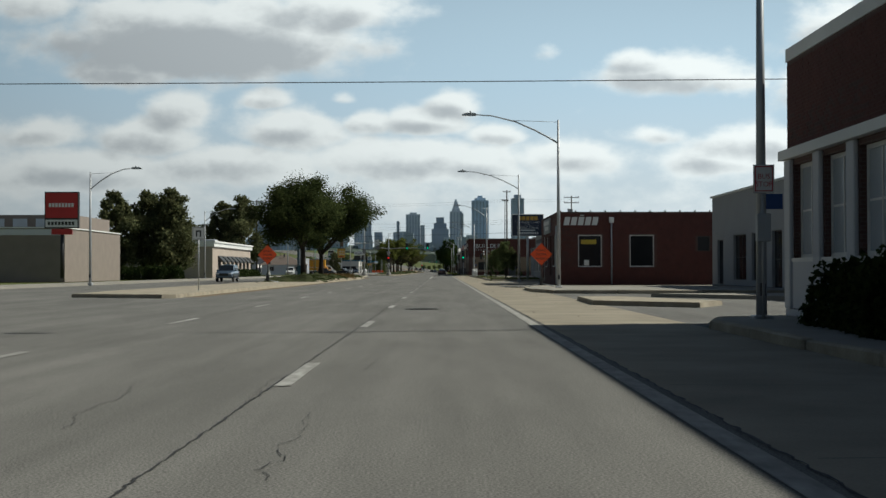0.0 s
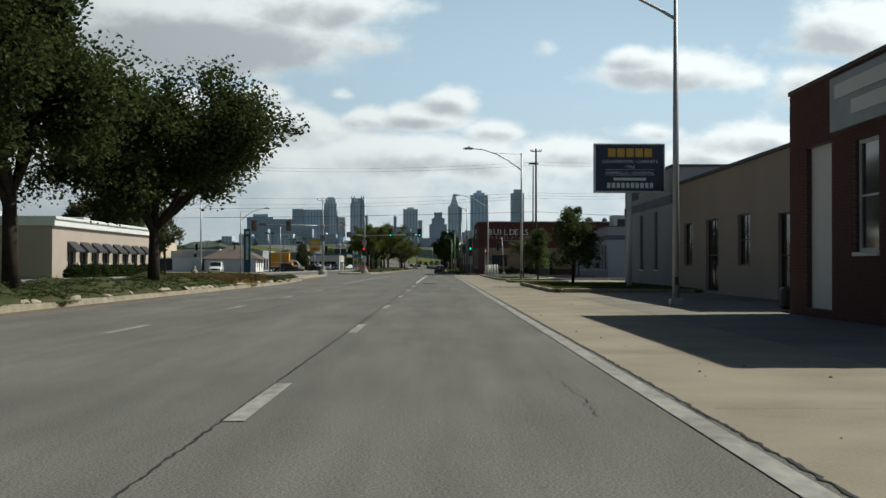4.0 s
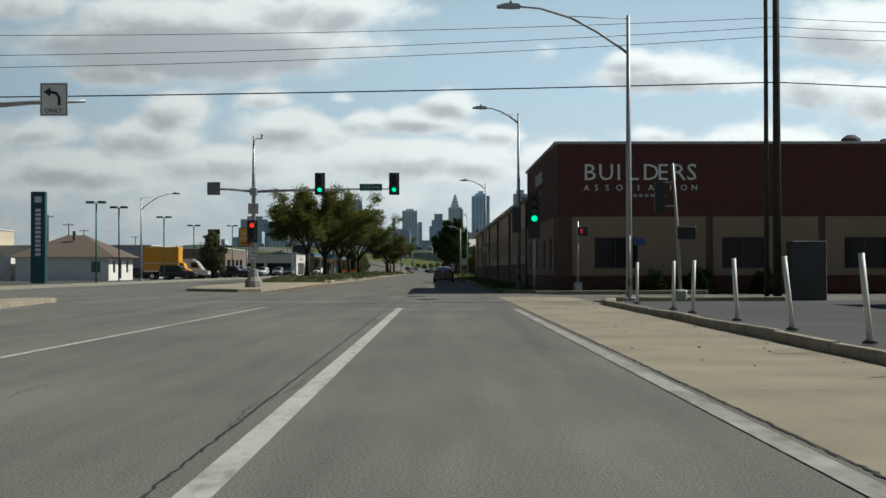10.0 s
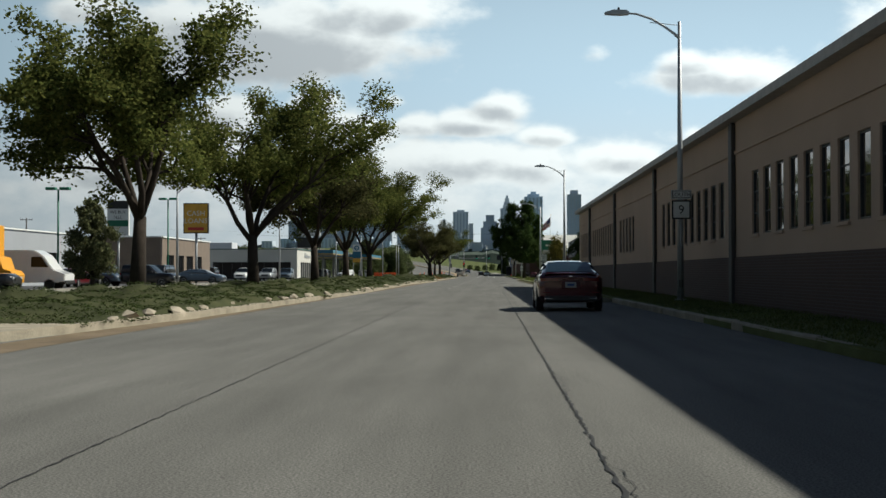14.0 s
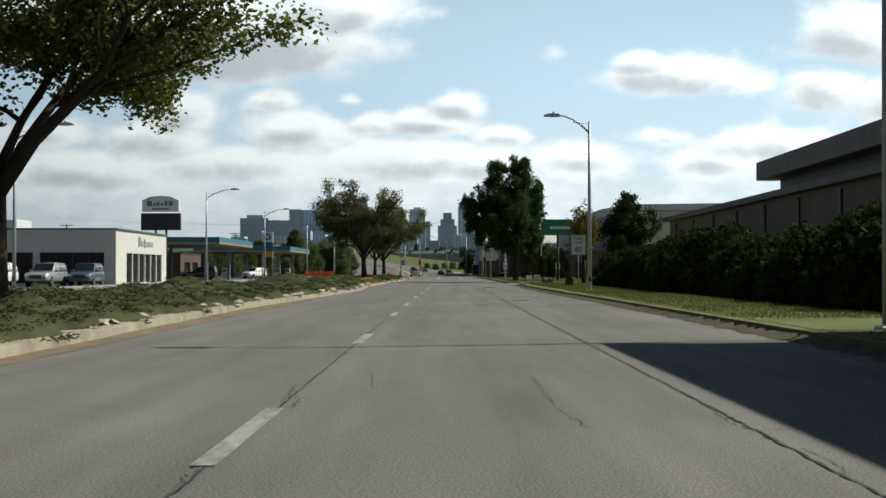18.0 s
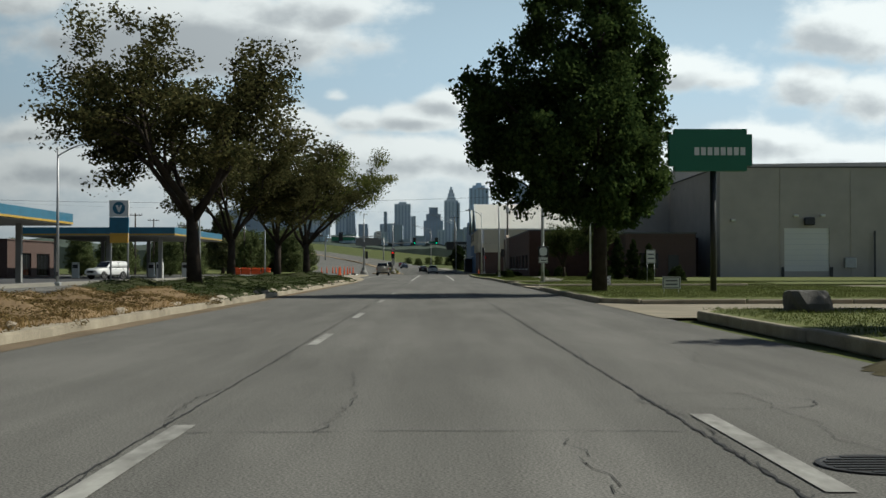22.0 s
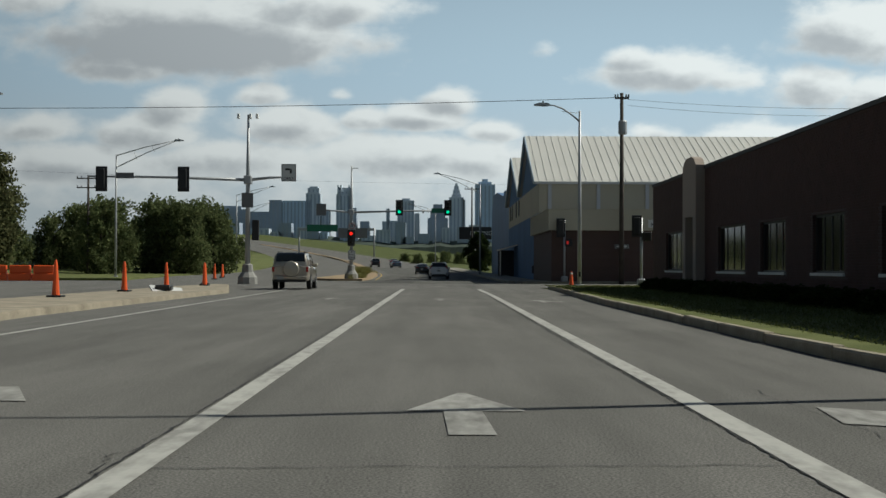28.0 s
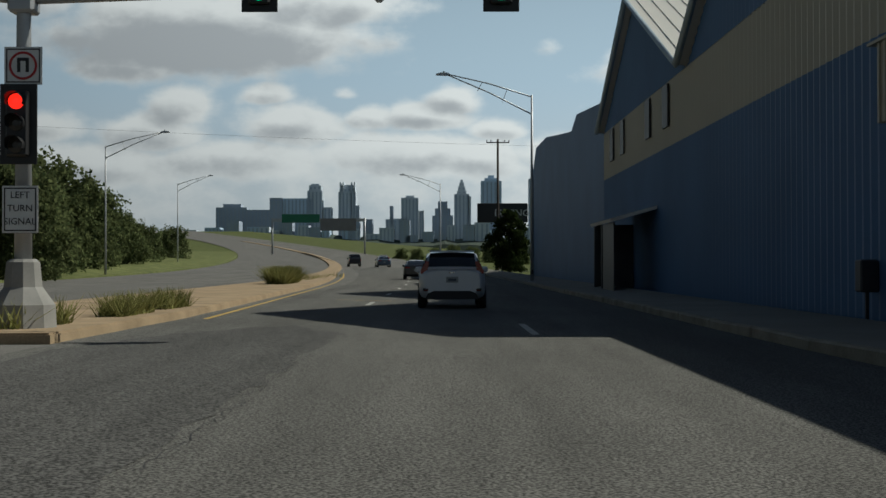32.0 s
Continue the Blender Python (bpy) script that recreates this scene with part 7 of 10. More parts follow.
def work_sign(x, y, z):
    root = thing("road_work_sign", "orange diamond road work sign on a folding stand", "sign", (x, y, z), group="road work signs")
    bm = bmesh.new()
    s = 0.65
    prism(bm, [(0, 1.88 - s), (s, 1.88), (0, 1.88 + s), (-s, 1.88)], -0.012, 0.0, "y")
    p = part("diamond", bm, orange_cloth, root)
    for k, wd in enumerate(("ROAD", "WORK", "AHEAD")):
        lettering(wd, 0.20, sign_black, p, (0, -0.016, 2.05 - k * 0.24), name="sign_text", depth=0.001, align="CENTER")
    post(root, 2.5, 0.02, sign_black, z0=0.25)
    part("mast_base", boxes((-0.1, 0.1, -0.06, 0.08, 0.1, 0.5), bevel=0.02), sign_black, root)
    for a in (20, 160, 200, 340):
        bm = bmesh.new()
        tube(bm, [(0, 0.02, 0.2), (0.8 * math.cos(math.radians(a)), 0.6 * math.sin(math.radians(a)), 0.02)], 0.02, 5)
        part("leg", bm, steel, root)
    return root


work_sign(5.6, 74.4, 0.15)
work_sign(-11.93, 86, 0.3)

r = thing("route_sign", "white route marker sign on a lamp post", "sign", (3.72, 315.7, 0.15))
post(r, 3.6, 0.025)
p = flat_sign(r, 0.0, 3.0, 0.62, 0.62, sign_black, y=-0.08)
part("shield", boxes((-0.26, 0.26, -0.095, -0.087, 2.74, 3.26), bevel=0.003), sign_white, p)
lettering("9", 0.42, sign_black, p, (0, -0.1, 2.86), name="sign_text", depth=0.001, align="CENTER")
p = flat_sign(r, 0.0, 3.5, 0.66, 0.3, sign_white, y=-0.08, border=sign_black)
lettering("SOUTH", 0.19, sign_black, p, (0, -0.095, 3.43), name="sign_text", depth=0.001, align="CENTER")
r = thing("speed_limit_sign", "white speed limit forty sign on a steel post", "sign", (3.75, 428.5, 0.12))
post(r, 3.05, 0.03)
p = flat_sign(r, 0, 2.55, 0.9, 1.2, sign_white, border=sign_black)
for wd, z, s in (("SPEED", 2.86, 0.24), ("LIMIT", 2.60, 0.24), ("40", 2.10, 0.52)):
    lettering(wd, s, sign_black, p, (0, -0.03, z), name="sign_text", depth=0.001, align="CENTER")
r = thing("route_sign", "white route marker with arrow on a lamp post", "sign", (3.1, 511.0, 0.12))
post(r, 2.5, 0.03)
p = flat_sign(r, 0.0, 1.95, 0.62, 0.62, sign_black, y=-0.08)
bm = bmesh.new()
prism(bm, [(-0.24, 2.05), (-0.16, 2.2), (0.16, 2.2), (0.24, 2.05), (0.2, 1.75), (0, 1.68), (-0.2, 1.75)], -0.096, -0.087, "y")
part("shield", bm, sign_white, p)
p = flat_sign(r, 0.0, 1.42, 0.55, 0.36, sign_white, y=-0.08, border=sign_black)
part("arrow", boxes((-0.15, 0.18, -0.1, -0.09, 1.39, 1.45)), sign_black, p)
for x, y, w, h, z in ((5.3, 499.2, 0.62, 0.5, 0.12), (4.7, 477.3, 0.64, 0.42, 0.2), (9.5, 509.8, 0.55, 0.8, 1.2)):
    r = thing("lawn_sign", "small white lawn sign on wire legs", "sign", (x, y, 0.03 if y == 499.2 else 0.15))
    p = flat_sign(r, 0, z + h / 2, w, h, sign_white, border=sign_black)
    for k in range(2):
        part("text_bar", boxes((-w * 0.32, w * 0.32, -0.032, -0.026, z + h * (0.3 + 0.3 * k), z + h * (0.42 + 0.3 * k))), grey_band, p)
    for d in (-0.4, 0.4):
        post(r, z + 0.05, 0.012, x=d * w)
bm = bmesh.new()
bmesh.ops.create_icosphere(bm, subdivisions=3, radius=0.5)
for v in bm.verts:
    v.co *= 1.0 + 0.35 * noise.noise(v.co * 2.3) + 0.1 * noise.noise(v.co * 7.0)
    v.co.x = max(-0.42, min(0.42, v.co.x)) * 1.1
    v.co.z = max(-0.2, min(0.27, v.co.z))
ob = tagged(mesh_ob("boulder", bm, mat("grey_stone", (0.11, 0.105, 0.10), 0.9, vary=0.35, scale=3, bump=0.7)), "dark squared boulder lying on the grass island", "boulder")
ob.location = (4.35, 459.8, 0.33)

# shop sign on a pole
r = thing("shop_pole_sign", "navy shop sign board on a white steel pole", "sign", (9.4, 143.0, 0.15))
bm = bmesh.new()
tube(bm, [(0, 0, 0), (0, 0, 4.75)], 0.13, 12)
part("pole", bm, trim_white, r)
p = part("cabinet", boxes((-1.8, 1.8, -0.2, 0.2, 4.75, 7.25), bevel=0.03), trim_white, r)
part("face", boxes((-1.72, 1.72, -0.212, -0.202, 4.83, 7.17)), navy, p)
for k in range(5):
    part("brand_block", boxes((-1.1 + k * 0.46, -0.72 + k * 0.46, -0.222, -0.213, 6.55, 6.98), bevel=0.004), gold, p)
lettering("COUNTERTOPS • CABINETS", 0.225, sign_white, p, (0, -0.222, 6.24), name="sign_text", depth=0.001, align="CENTER")
lettering("• TILE", 0.215, sign_white, p, (0, -0.222, 5.98), name="sign_text", depth=0.001, align="CENTER")
lettering("COMMERCIAL • RESIDENTIAL", 0.19, sign_white, p, (0, -0.222, 5.68), name="sign_text", depth=0.001, align="CENTER")
for z in (5.9, 5.62):
    part("rule", boxes((-1.25, 1.25, -0.218, -0.213, z, z + 0.015)), sign_white, p)
part("text_bar", boxes((-0.82, 0.82, -0.218, -0.213, 5.36, 5.50)), sign_white, p)
for k in range(10):
    part("number_bar", boxes((-1.15 + k * 0.24, -0.98 + k * 0.24, -0.218, -0.213, 4.98, 5.24)), sign_white, p)

# signs across the road
r = thing("red_pole_sign", "red shop sign over a white panel on a dark pole", "sign", (-33.5, 112, 0.45))
post(r, 4.4, 0.16, sign_black)
p = part("cabinet", boxes((-1.5, 1.5, -0.2, 0.2, 4.4, 7.6), bevel=0.04), sign_black, r)
part("face", boxes((-1.4, 1.4, -0.215, -0.202, 5.3, 7.5)), sign_red, p)
part("face", boxes((-1.4, 1.4, -0.215, -0.202, 4.5, 5.15)), sign_white, p)
for k in range(8):
    part("text_bar", boxes((-1.1 + k * 0.28, -0.9 + k * 0.28, -0.222, -0.216, 6.25, 6.6)), sign_white, p)
    part("text_bar", boxes((-1.2 + k * 0.3, -0.98 + k * 0.3, -0.222, -0.216, 4.68, 4.98)), sign_black, p)
part("lower_cabinet", boxes((-0.9, 0.9, -0.18, 0.18, 3.85, 4.35), bevel=0.03), sign_red, r)
r = thing("bank_pylon", "tall teal pylon sign with white lettering bars", "sign", (-33.4, 298.4, 0.0))
p = part("slab", boxes((-0.6, 0.6, -0.25, 0.25, 0.1, 7.6), bevel=0.03), mat("pylon_teal", (0.012, 0.065, 0.085), 0.45), r)
part("emblem", boxes((-0.28, 0.28, -0.262, -0.252, 6.7, 7.2)), sign_white, p)
for k in range(11):
    part("text_bar", boxes((-0.22, 0.22, -0.262, -0.252, 5.95 - k * 0.36, 6.2 - k * 0.36)), sign_white, p)
r = thing("pole_sign", "orange shop sign on a tall pole", "sign", (-31.7, 399, 0.0))
post(r, 5.05, 0.12)
p = part("cabinet", boxes((-1.25, 1.25, -0.2, 0.2, 5.0, 8.0), bevel=0.03), sign_black, r)
part("face", boxes((-1.15, 1.15, -0.213, -0.202, 5.1, 7.9)), gold, p)
for k, wd in enumerate(("CASH", "LOANS")):
    lettering(wd, 0.72, sign_white, p, (0, -0.22, 6.75 - k * 0.75), name="sign_text", depth=0.003, align="CENTER")
part("text_bar", boxes((-0.8, 0.8, -0.222, -0.214, 5.3, 5.6)), sign_red, p)
r = thing("pole_sign", "green and white trade-in sign on a post", "sign", (-33.0, 377, 0.45))
post(r, 3.8, 0.09)
p = part("cabinet", boxes((-0.9, 0.9, -0.15, 0.15, 3.7, 6.6), bevel=0.03), sign_white, r)
part("panel", boxes((-0.85, 0.85, -0.165, -0.152, 5.9, 6.55)), sign_black, p)
part("panel", boxes((-0.85, 0.85, -0.165, -0.152, 4.45, 4.95)), sign_green, p)
for k, wd in enumerate(("WE BUY", "SELL")):
    lettering(wd, 0.36, sign_black, p, (0, -0.156, 5.5 - k * 0.42), name="sign_text", depth=0.001, align="CENTER")
r = thing("store_pole_sign", "white script sign over a black message board", "sign", (-31.0, 472.7, 0.0))
for d in (-0.5, 0.5):
    post(r, 5.0, 0.1, sign_black, x=d)
p = part("cabinet", boxes((-1.75, 1.75, -0.25, 0.25, 6.75, 7.9), bevel=0.06), sign_white, r)
bm = bmesh.new()
prism(bm, [(-1.5, 7.9), (1.5, 7.9), (1.0, 8.15), (0, 8.25), (-1.0, 8.15)], -0.25, 0.25, "y")
part("crown", bm, sign_white, p)
for k, (x, w, z, h) in enumerate(((-1.3, 0.5, 7.25, 0.5), (-0.7, 0.3, 7.3, 0.25), (-0.35, 0.25, 7.3, 0.35), (0.0, 0.3, 7.3, 0.25), (0.4, 0.25, 7.3, 0.45), (0.75, 0.4, 7.3, 0.4), (-0.8, 1.6, 6.92, 0.16))):
    part("script_bar", boxes((x, x + w, -0.265, -0.252, z, z + h), bevel=0.003), sign_back, p)
part("message_board", boxes((-1.85, 1.85, -0.25, 0.25, 5.0, 6.6), bevel=0.03), sign_black, r)
r = thing("fuel_sign", "white and teal fuel sign with an emblem and price panel", "sign", (-31.2, 545, 0.0))
for d in (-0.75, 0.75):
    post(r, 7.0, 0.08, x=d, y=0.1)
p = part("panel", boxes((-0.85, 0.85, -0.12, 0.12, 5.6, 7.05), bevel=0.02), sign_white, r)
bm = bmesh.new()
lathe(bm, [(0.55, 0), (0.55, 0.012)], 24)
o = part("emblem", bm, teal, p)
o.matrix_basis = pose(0, -0.121, 6.35, 90, 0, 0)
bm = bmesh.new()
prism(bm, [(-0.3, 6.6), (-0.08, 6.6), (0.02, 6.3), (0.12, 6.6), (0.3, 6.6), (0.08, 6.0), (-0.05, 6.0)], -0.15, -0.136, "y")
part("emblem_mark", bm, sign_white, p)
part("panel", boxes((-0.85, 0.85, -0.12, 0.12, 4.2, 5.55), bevel=0.02), teal, r)
part("price_panel", boxes((-0.8, 0.8, -0.12, 0.12, 3.3, 4.15), bevel=0.02), gold, r)
# green road-side board
r = thing("green_pole_sign", "rounded green sign board on a dark pole", "sign", (7.07, 481.4, 0.1))
post(r, 4.8, 0.12, sign_black)
bm = boxes((-1.7, 1.45, -0.2, 0.2, 4.65, 6.25))
bmesh.ops.bevel(bm, geom=[e for e in bm.edges if abs((e.verts[0].co - e.verts[1].co).y) > 0.3], offset=0.2, segments=4, affect="EDGES")
p = part("cabinet", bm, sign_green, r)
for k in range(8):
    part("text_bar", boxes((-0.75 + k * 0.25, -0.57 + k * 0.25, -0.215, -0.202, 5.25, 5.55)), trim_white, p)
# overhead gantry and billboard far on
r = thing("overhead_sign", "green overhead road sign on a gantry", "sign", (-36.5, 960, 4.0))
for x in (-12, 12):
    post(r, 9.5, 0.25, x=x)
part("beam", boxes((-12, 12, -0.3, 0.3, 8.6, 9.4)), steel, r)
part("panel", boxes((-9.5, 0.3, -0.45, -0.32, 8.3, 10.5)), sign_green, r)
part("panel", boxes((0.5, 9.8, -0.45, -0.32, 6.2, 9.4)), sign_back, r)
r = thing("billboard", "dark billboard with pale lettering on posts", "billboard", (3.2, 768, -0.8))
for x in (-0.9, 1.2):
    post(r, 7.0, 0.14, x=x)
p = part("panel", boxes((-3.6, 1.9, -0.2, 0.2, 6.6, 8.7), bevel=0.05), sign_black, r)
lettering("BUYING", 1.05, sign_white, p, (-1.75, -0.22, 7.3), name="sign_text", depth=0.01)

# delineator posts along the lot kerb
rp = random.Random(4)
for k, y in enumerate((200.3, 204.2, 207.8, 211.6, 215.5, 219.5, 224, 226.5, 232.5)):
    r = thing("delineator_post", "slim white delineator post on the lot kerb", "post", (5.35, y, 0.12), group="delineator posts")
    bm = bmesh.new()
    d = rp.uniform(-0.14, 0.06)
    tube(bm, [(0, 0, 0), (d, 0.02, 1.25)], 0.045, 8)
    part("tube", bm, sign_white, r)
    bm = bmesh.new()
    lathe(bm, [(0.11, 0), (0.1, 0.04), (0.05, 0.06)], 10)
    part("foot", bm, sign_black, r)
for x, y in ((11.6, 246.0),):
    r = thing("utility_cabinet", "grey metal utility cabinet beside the pole", "cabinet", (13.05, 241.5, 0.0))
    part("body", boxes((-0.65, 0.65, -0.4, 0.4, 0.0, 2.2), bevel=0.03), mat("dark_cabinet_paint", (0.06, 0.065, 0.07), 0.6), r)


# cones, barrels and barrier
def channelizer(x, y, z=0.16, h=1.05):
    root = thing("channelizer", "orange channelizer cone with white bands and rubber base", "traffic cone", (x, y, z), group="work zone cones")
    bm = bmesh.new()
    lathe(bm, [(0.12, 0.05), (0.10, 0.25), (0.055, h - 0.08), (0.035, h), (0.02, h + 0.03)], 10)
    part("body", bm, orange_plastic, root)
    for f in (0.36, 0.58, 0.78):
        bm = bmesh.new()
        lathe(bm, [(0.115 - 0.066 * f, 0), (0.106 - 0.066 * f, 0.11)], 10, (0, 0, h * f))
        part("band", bm, sign_white, root)
    part("base", boxes((-0.22, 0.22, -0.22, 0.22, 0, 0.06), bevel=0.015), sign_black, root)


for x, y in ((-14.6, 581), (-15.0, 588), (-15.1, 596.5), (-15.2, 604), (-14.9, 611), (-15.6, 615), (-19.5, 640), (-21, 652), (-23, 664), (-25, 676)):
    channelizer(x, y)
channelizer(2.75, 614.9, 0.15, 0.72)
r = thing("water_barrier", "orange water-filled plastic barrier on the far roadside", "barrier", (-32.8, 637, 0.05))
for k in range(4):
    part("segment", boxes((-3.2 + k * 1.6, -1.7 + k * 1.6, -0.25, 0.25, 0, 0.5), (-3.15 + k * 1.6, -1.75 + k * 1.6, -0.13, 0.13, 0.5, 1.05), bevel=0.05), orange_plastic, r)
r = thing("fallen_sign", "white traffic board lying on the median", "sign", (-13.9, 598, 0.16))
bm = boxes((-0.6, 0.6, -0.45, 0.45, 0.0, 0.05))
part("board", bm, sign_white, r).rotation_euler = (0.25, 0.1, 0.4)
part("weight", boxes((-0.4, 0.2, -0.3, 0.2, 0.0, 0.22), bevel=0.05), sign_black, r)

# flag
r = thing("flagpole", "tall white flagpole with a striped flag hanging slack", "flagpole", (9.9, 543, 0.1))
bm = bmesh.new()
tube(bm, [(0, 0, 0), (0, 0, 13.0)], [0.08, 0.04], 10)
part("pole", bm, trim_white, r)
bm = bmesh.new()
lathe(bm, [(0.03, 0), (0.09, 0.06), (0.09, 0.12), (0.03, 0.18)], 10, (0, 0, 13.0))
part("finial", bm, gold, r)
flag_red, flag_white, flag_blue = mat("flag_red", (0.35, 0.03, 0.04), 0.8), mat("flag_white", (0.6, 0.58, 0.56), 0.8), mat("flag_blue", (0.03, 0.04, 0.13), 0.8)
for k in range(13):
    bm = bmesh.new()
    prev = None
    for q in range(15):
        f = q / 14
        x0 = -2.4 * f
        drop = 2.0 * f ** 0.9
        w = 0.25 * math.sin(f * 9) * f
        hgt = 1.9 - 0.4 * f
        zt = 12.8 - drop - hgt * k / 13
        cur = [bm.verts.new((x0 * (0.78 + 0.12 * k / 13) + 0.1, w, zt)), bm.verts.new((x0 * (0.78 + 0.12 * (k + 1) / 13) + 0.1, w, zt - hgt / 13))]
        if prev:
            fc = bm.faces.new((prev[0], cur[0], cur[1], prev[1]))
            fc.material_index = 1 if (k < 7 and q <= 6) else 0
        prev = cur
    part("stripe", bm, [flag_white if k % 2 else flag_red, flag_blue], r)

# fire hydrant, chain fence bits and lot lights
for x, y, h, m in ((-32.3, 320, 7.3, steel_dark), (-32.4, 341, 7.2, sign_green), (-33.2, 363, 7.0, sign_green), (-33.0, 393, 8.0, sign_green), (-30.5, 305, 7.0, sign_green)):
    r = thing("lot_lamp", "square-headed parking lot lamp on a slim pole", "lamp", (x, y, 0.03))
    post(r, h, 0.07, m)
    for d in (-0.5, 0.5):
        part("head", boxes((d - 0.35, d + 0.35, -0.25, 0.25, h - 0.05, h + 0.15), bevel=0.03), m, r)
r = thing("gas_meter", "dark steel gas meter and pipes by the wall", "meter", (9.2, 112.6, -0.29))
part("drum", boxes((-0.25, 0.25, -0.2, 0.2, 0.3, 0.9), bevel=0.08), steel_dark, r)
post(r, 1.3, 0.03)

# ---------------------------------------------------------------- plants
bark = mat("tree_bark", (0.040, 0.032, 0.026), 0.95, scale=4, vary=0.4, bump=0.8, spec=0.1)


def leaf_mat(name, c0, c1, through=0.35):
    m = bpy.data.materials.new(name)
    m.use_nodes = True
    nt = m.node_tree
    N, L = nt.nodes.new, nt.links.new
    for n in list(nt.nodes):
        nt.nodes.remove(n)
    geo = N("ShaderNodeNewGeometry")
    mx = N("ShaderNodeMix")
    mx.data_type = "RGBA"
    L(geo.outputs["Random Per Island"], mx.inputs[0])
    mx.inputs[6].default_value, mx.inputs[7].default_value = (*c0, 1), (*c1, 1)
    nz = N("ShaderNodeTexNoise")
    nz.inputs["Scale"].default_value = 0.5
    L(geo.outputs["Position"], nz.inputs["Vector"])
    hs = N("ShaderNodeHueSaturation")
    mr = N("ShaderNodeMapRange")
    L(nz.outputs["Fac"], mr.inputs[0])
    mr.inputs[1].default_value, mr.inputs[2].default_value, mr.inputs[3].default_value, mr.inputs[4].default_value = 0.3, 0.7, 0.65, 1.35
    L(mr.outputs[0], hs.inputs["Value"])
    L(mx.outputs[2], hs.inputs["Color"])
    d, t, s = N("ShaderNodeBsdfDiffuse"), N("ShaderNodeBsdfTranslucent"), N("ShaderNodeMixShader")
    L(hs.outputs[0], d.inputs[0])
    L(hs.outputs[0], t.inputs[0])
    s.inputs[0].default_value = through
    L(d.outputs[0], s.inputs[1])
    L(t.outputs[0], s.inputs[2])
    o = N("ShaderNodeOutputMaterial")
    L(s.outputs[0], o.inputs[0])
    return m


dusty = leaf_mat("dusty_leaf", (0.062, 0.074, 0.036), (0.155, 0.155, 0.075))
locust = leaf_mat("locust_leaf", (0.052, 0.072, 0.020), (0.165, 0.170, 0.048), 0.5)
locust_rust = leaf_mat("locust_leaf_turning", (0.040, 0.047, 0.020), (0.112, 0.102, 0.042))
wood_leaf = leaf_mat("woodland_leaf", (0.062, 0.084, 0.036), (0.150, 0.170, 0.074), 0.4)
oak = leaf_mat("broad_leaf", (0.032, 0.046, 0.018), (0.082, 0.096, 0.034))
maple = leaf_mat("maple_leaf", (0.026, 0.046, 0.017), (0.072, 0.102, 0.030))
pear = leaf_mat("pear_leaf", (0.06, 0.07, 0.02), (0.17, 0.13, 0.03))
juniper = leaf_mat("juniper", (0.030, 0.046, 0.018), (0.078, 0.094, 0.036), 0.15)
hedge_leaf = leaf_mat("hedge_leaf", (0.018, 0.030, 0.011), (0.045, 0.060, 0.020), 0.2)
grass_blade = leaf_mat("grass_blade", (0.062, 0.086, 0.024), (0.145, 0.155, 0.055), 0.3)
berm_blade = leaf_mat("berm_grass", (0.085, 0.068, 0.030), (0.19, 0.135, 0.060), 0.3)
dry_blade = leaf_mat("dry_grass_blade", (0.16, 0.115, 0.05), (0.30, 0.20, 0.09), 0.3)


def leaves_mesh(name, pos, size, rng, material, flat=0.0, long=1.5):
    """Small leaf quads, folded once along the middle, at given places."""
    n = len(pos)
    ang = rng.uniform(0, 2 * np.pi, n)
    tilt = rng.uniform(-1.2, 1.2, n) * (1 - flat)
    d = np.stack([np.cos(ang) * np.cos(tilt), np.sin(ang) * np.cos(tilt), np.sin(tilt)], -1)
    r = rng.normal(size=(n, 3))
    s = np.cross(d, r)
    s /= np.linalg.norm(s, axis=1, keepdims=True) + 1e-9
    sz_ = (size * rng.uniform(0.6, 1.3, n))[:, None]
    a = pos - d * sz_ * long / 2
    b = pos + d * sz_ * long / 2
    m1, m2 = pos + s * sz_ * 0.5, pos - s * sz_ * 0.5
    v = np.stack([a, m1, b, m2], 1).reshape(-1, 3)
    f = np.arange(4 * n).reshape(-1, 4)
    me = bpy.data.meshes.new(name)
    me.from_pydata(v.tolist(), [], f.tolist())
    me.materials.append(material)
    return me


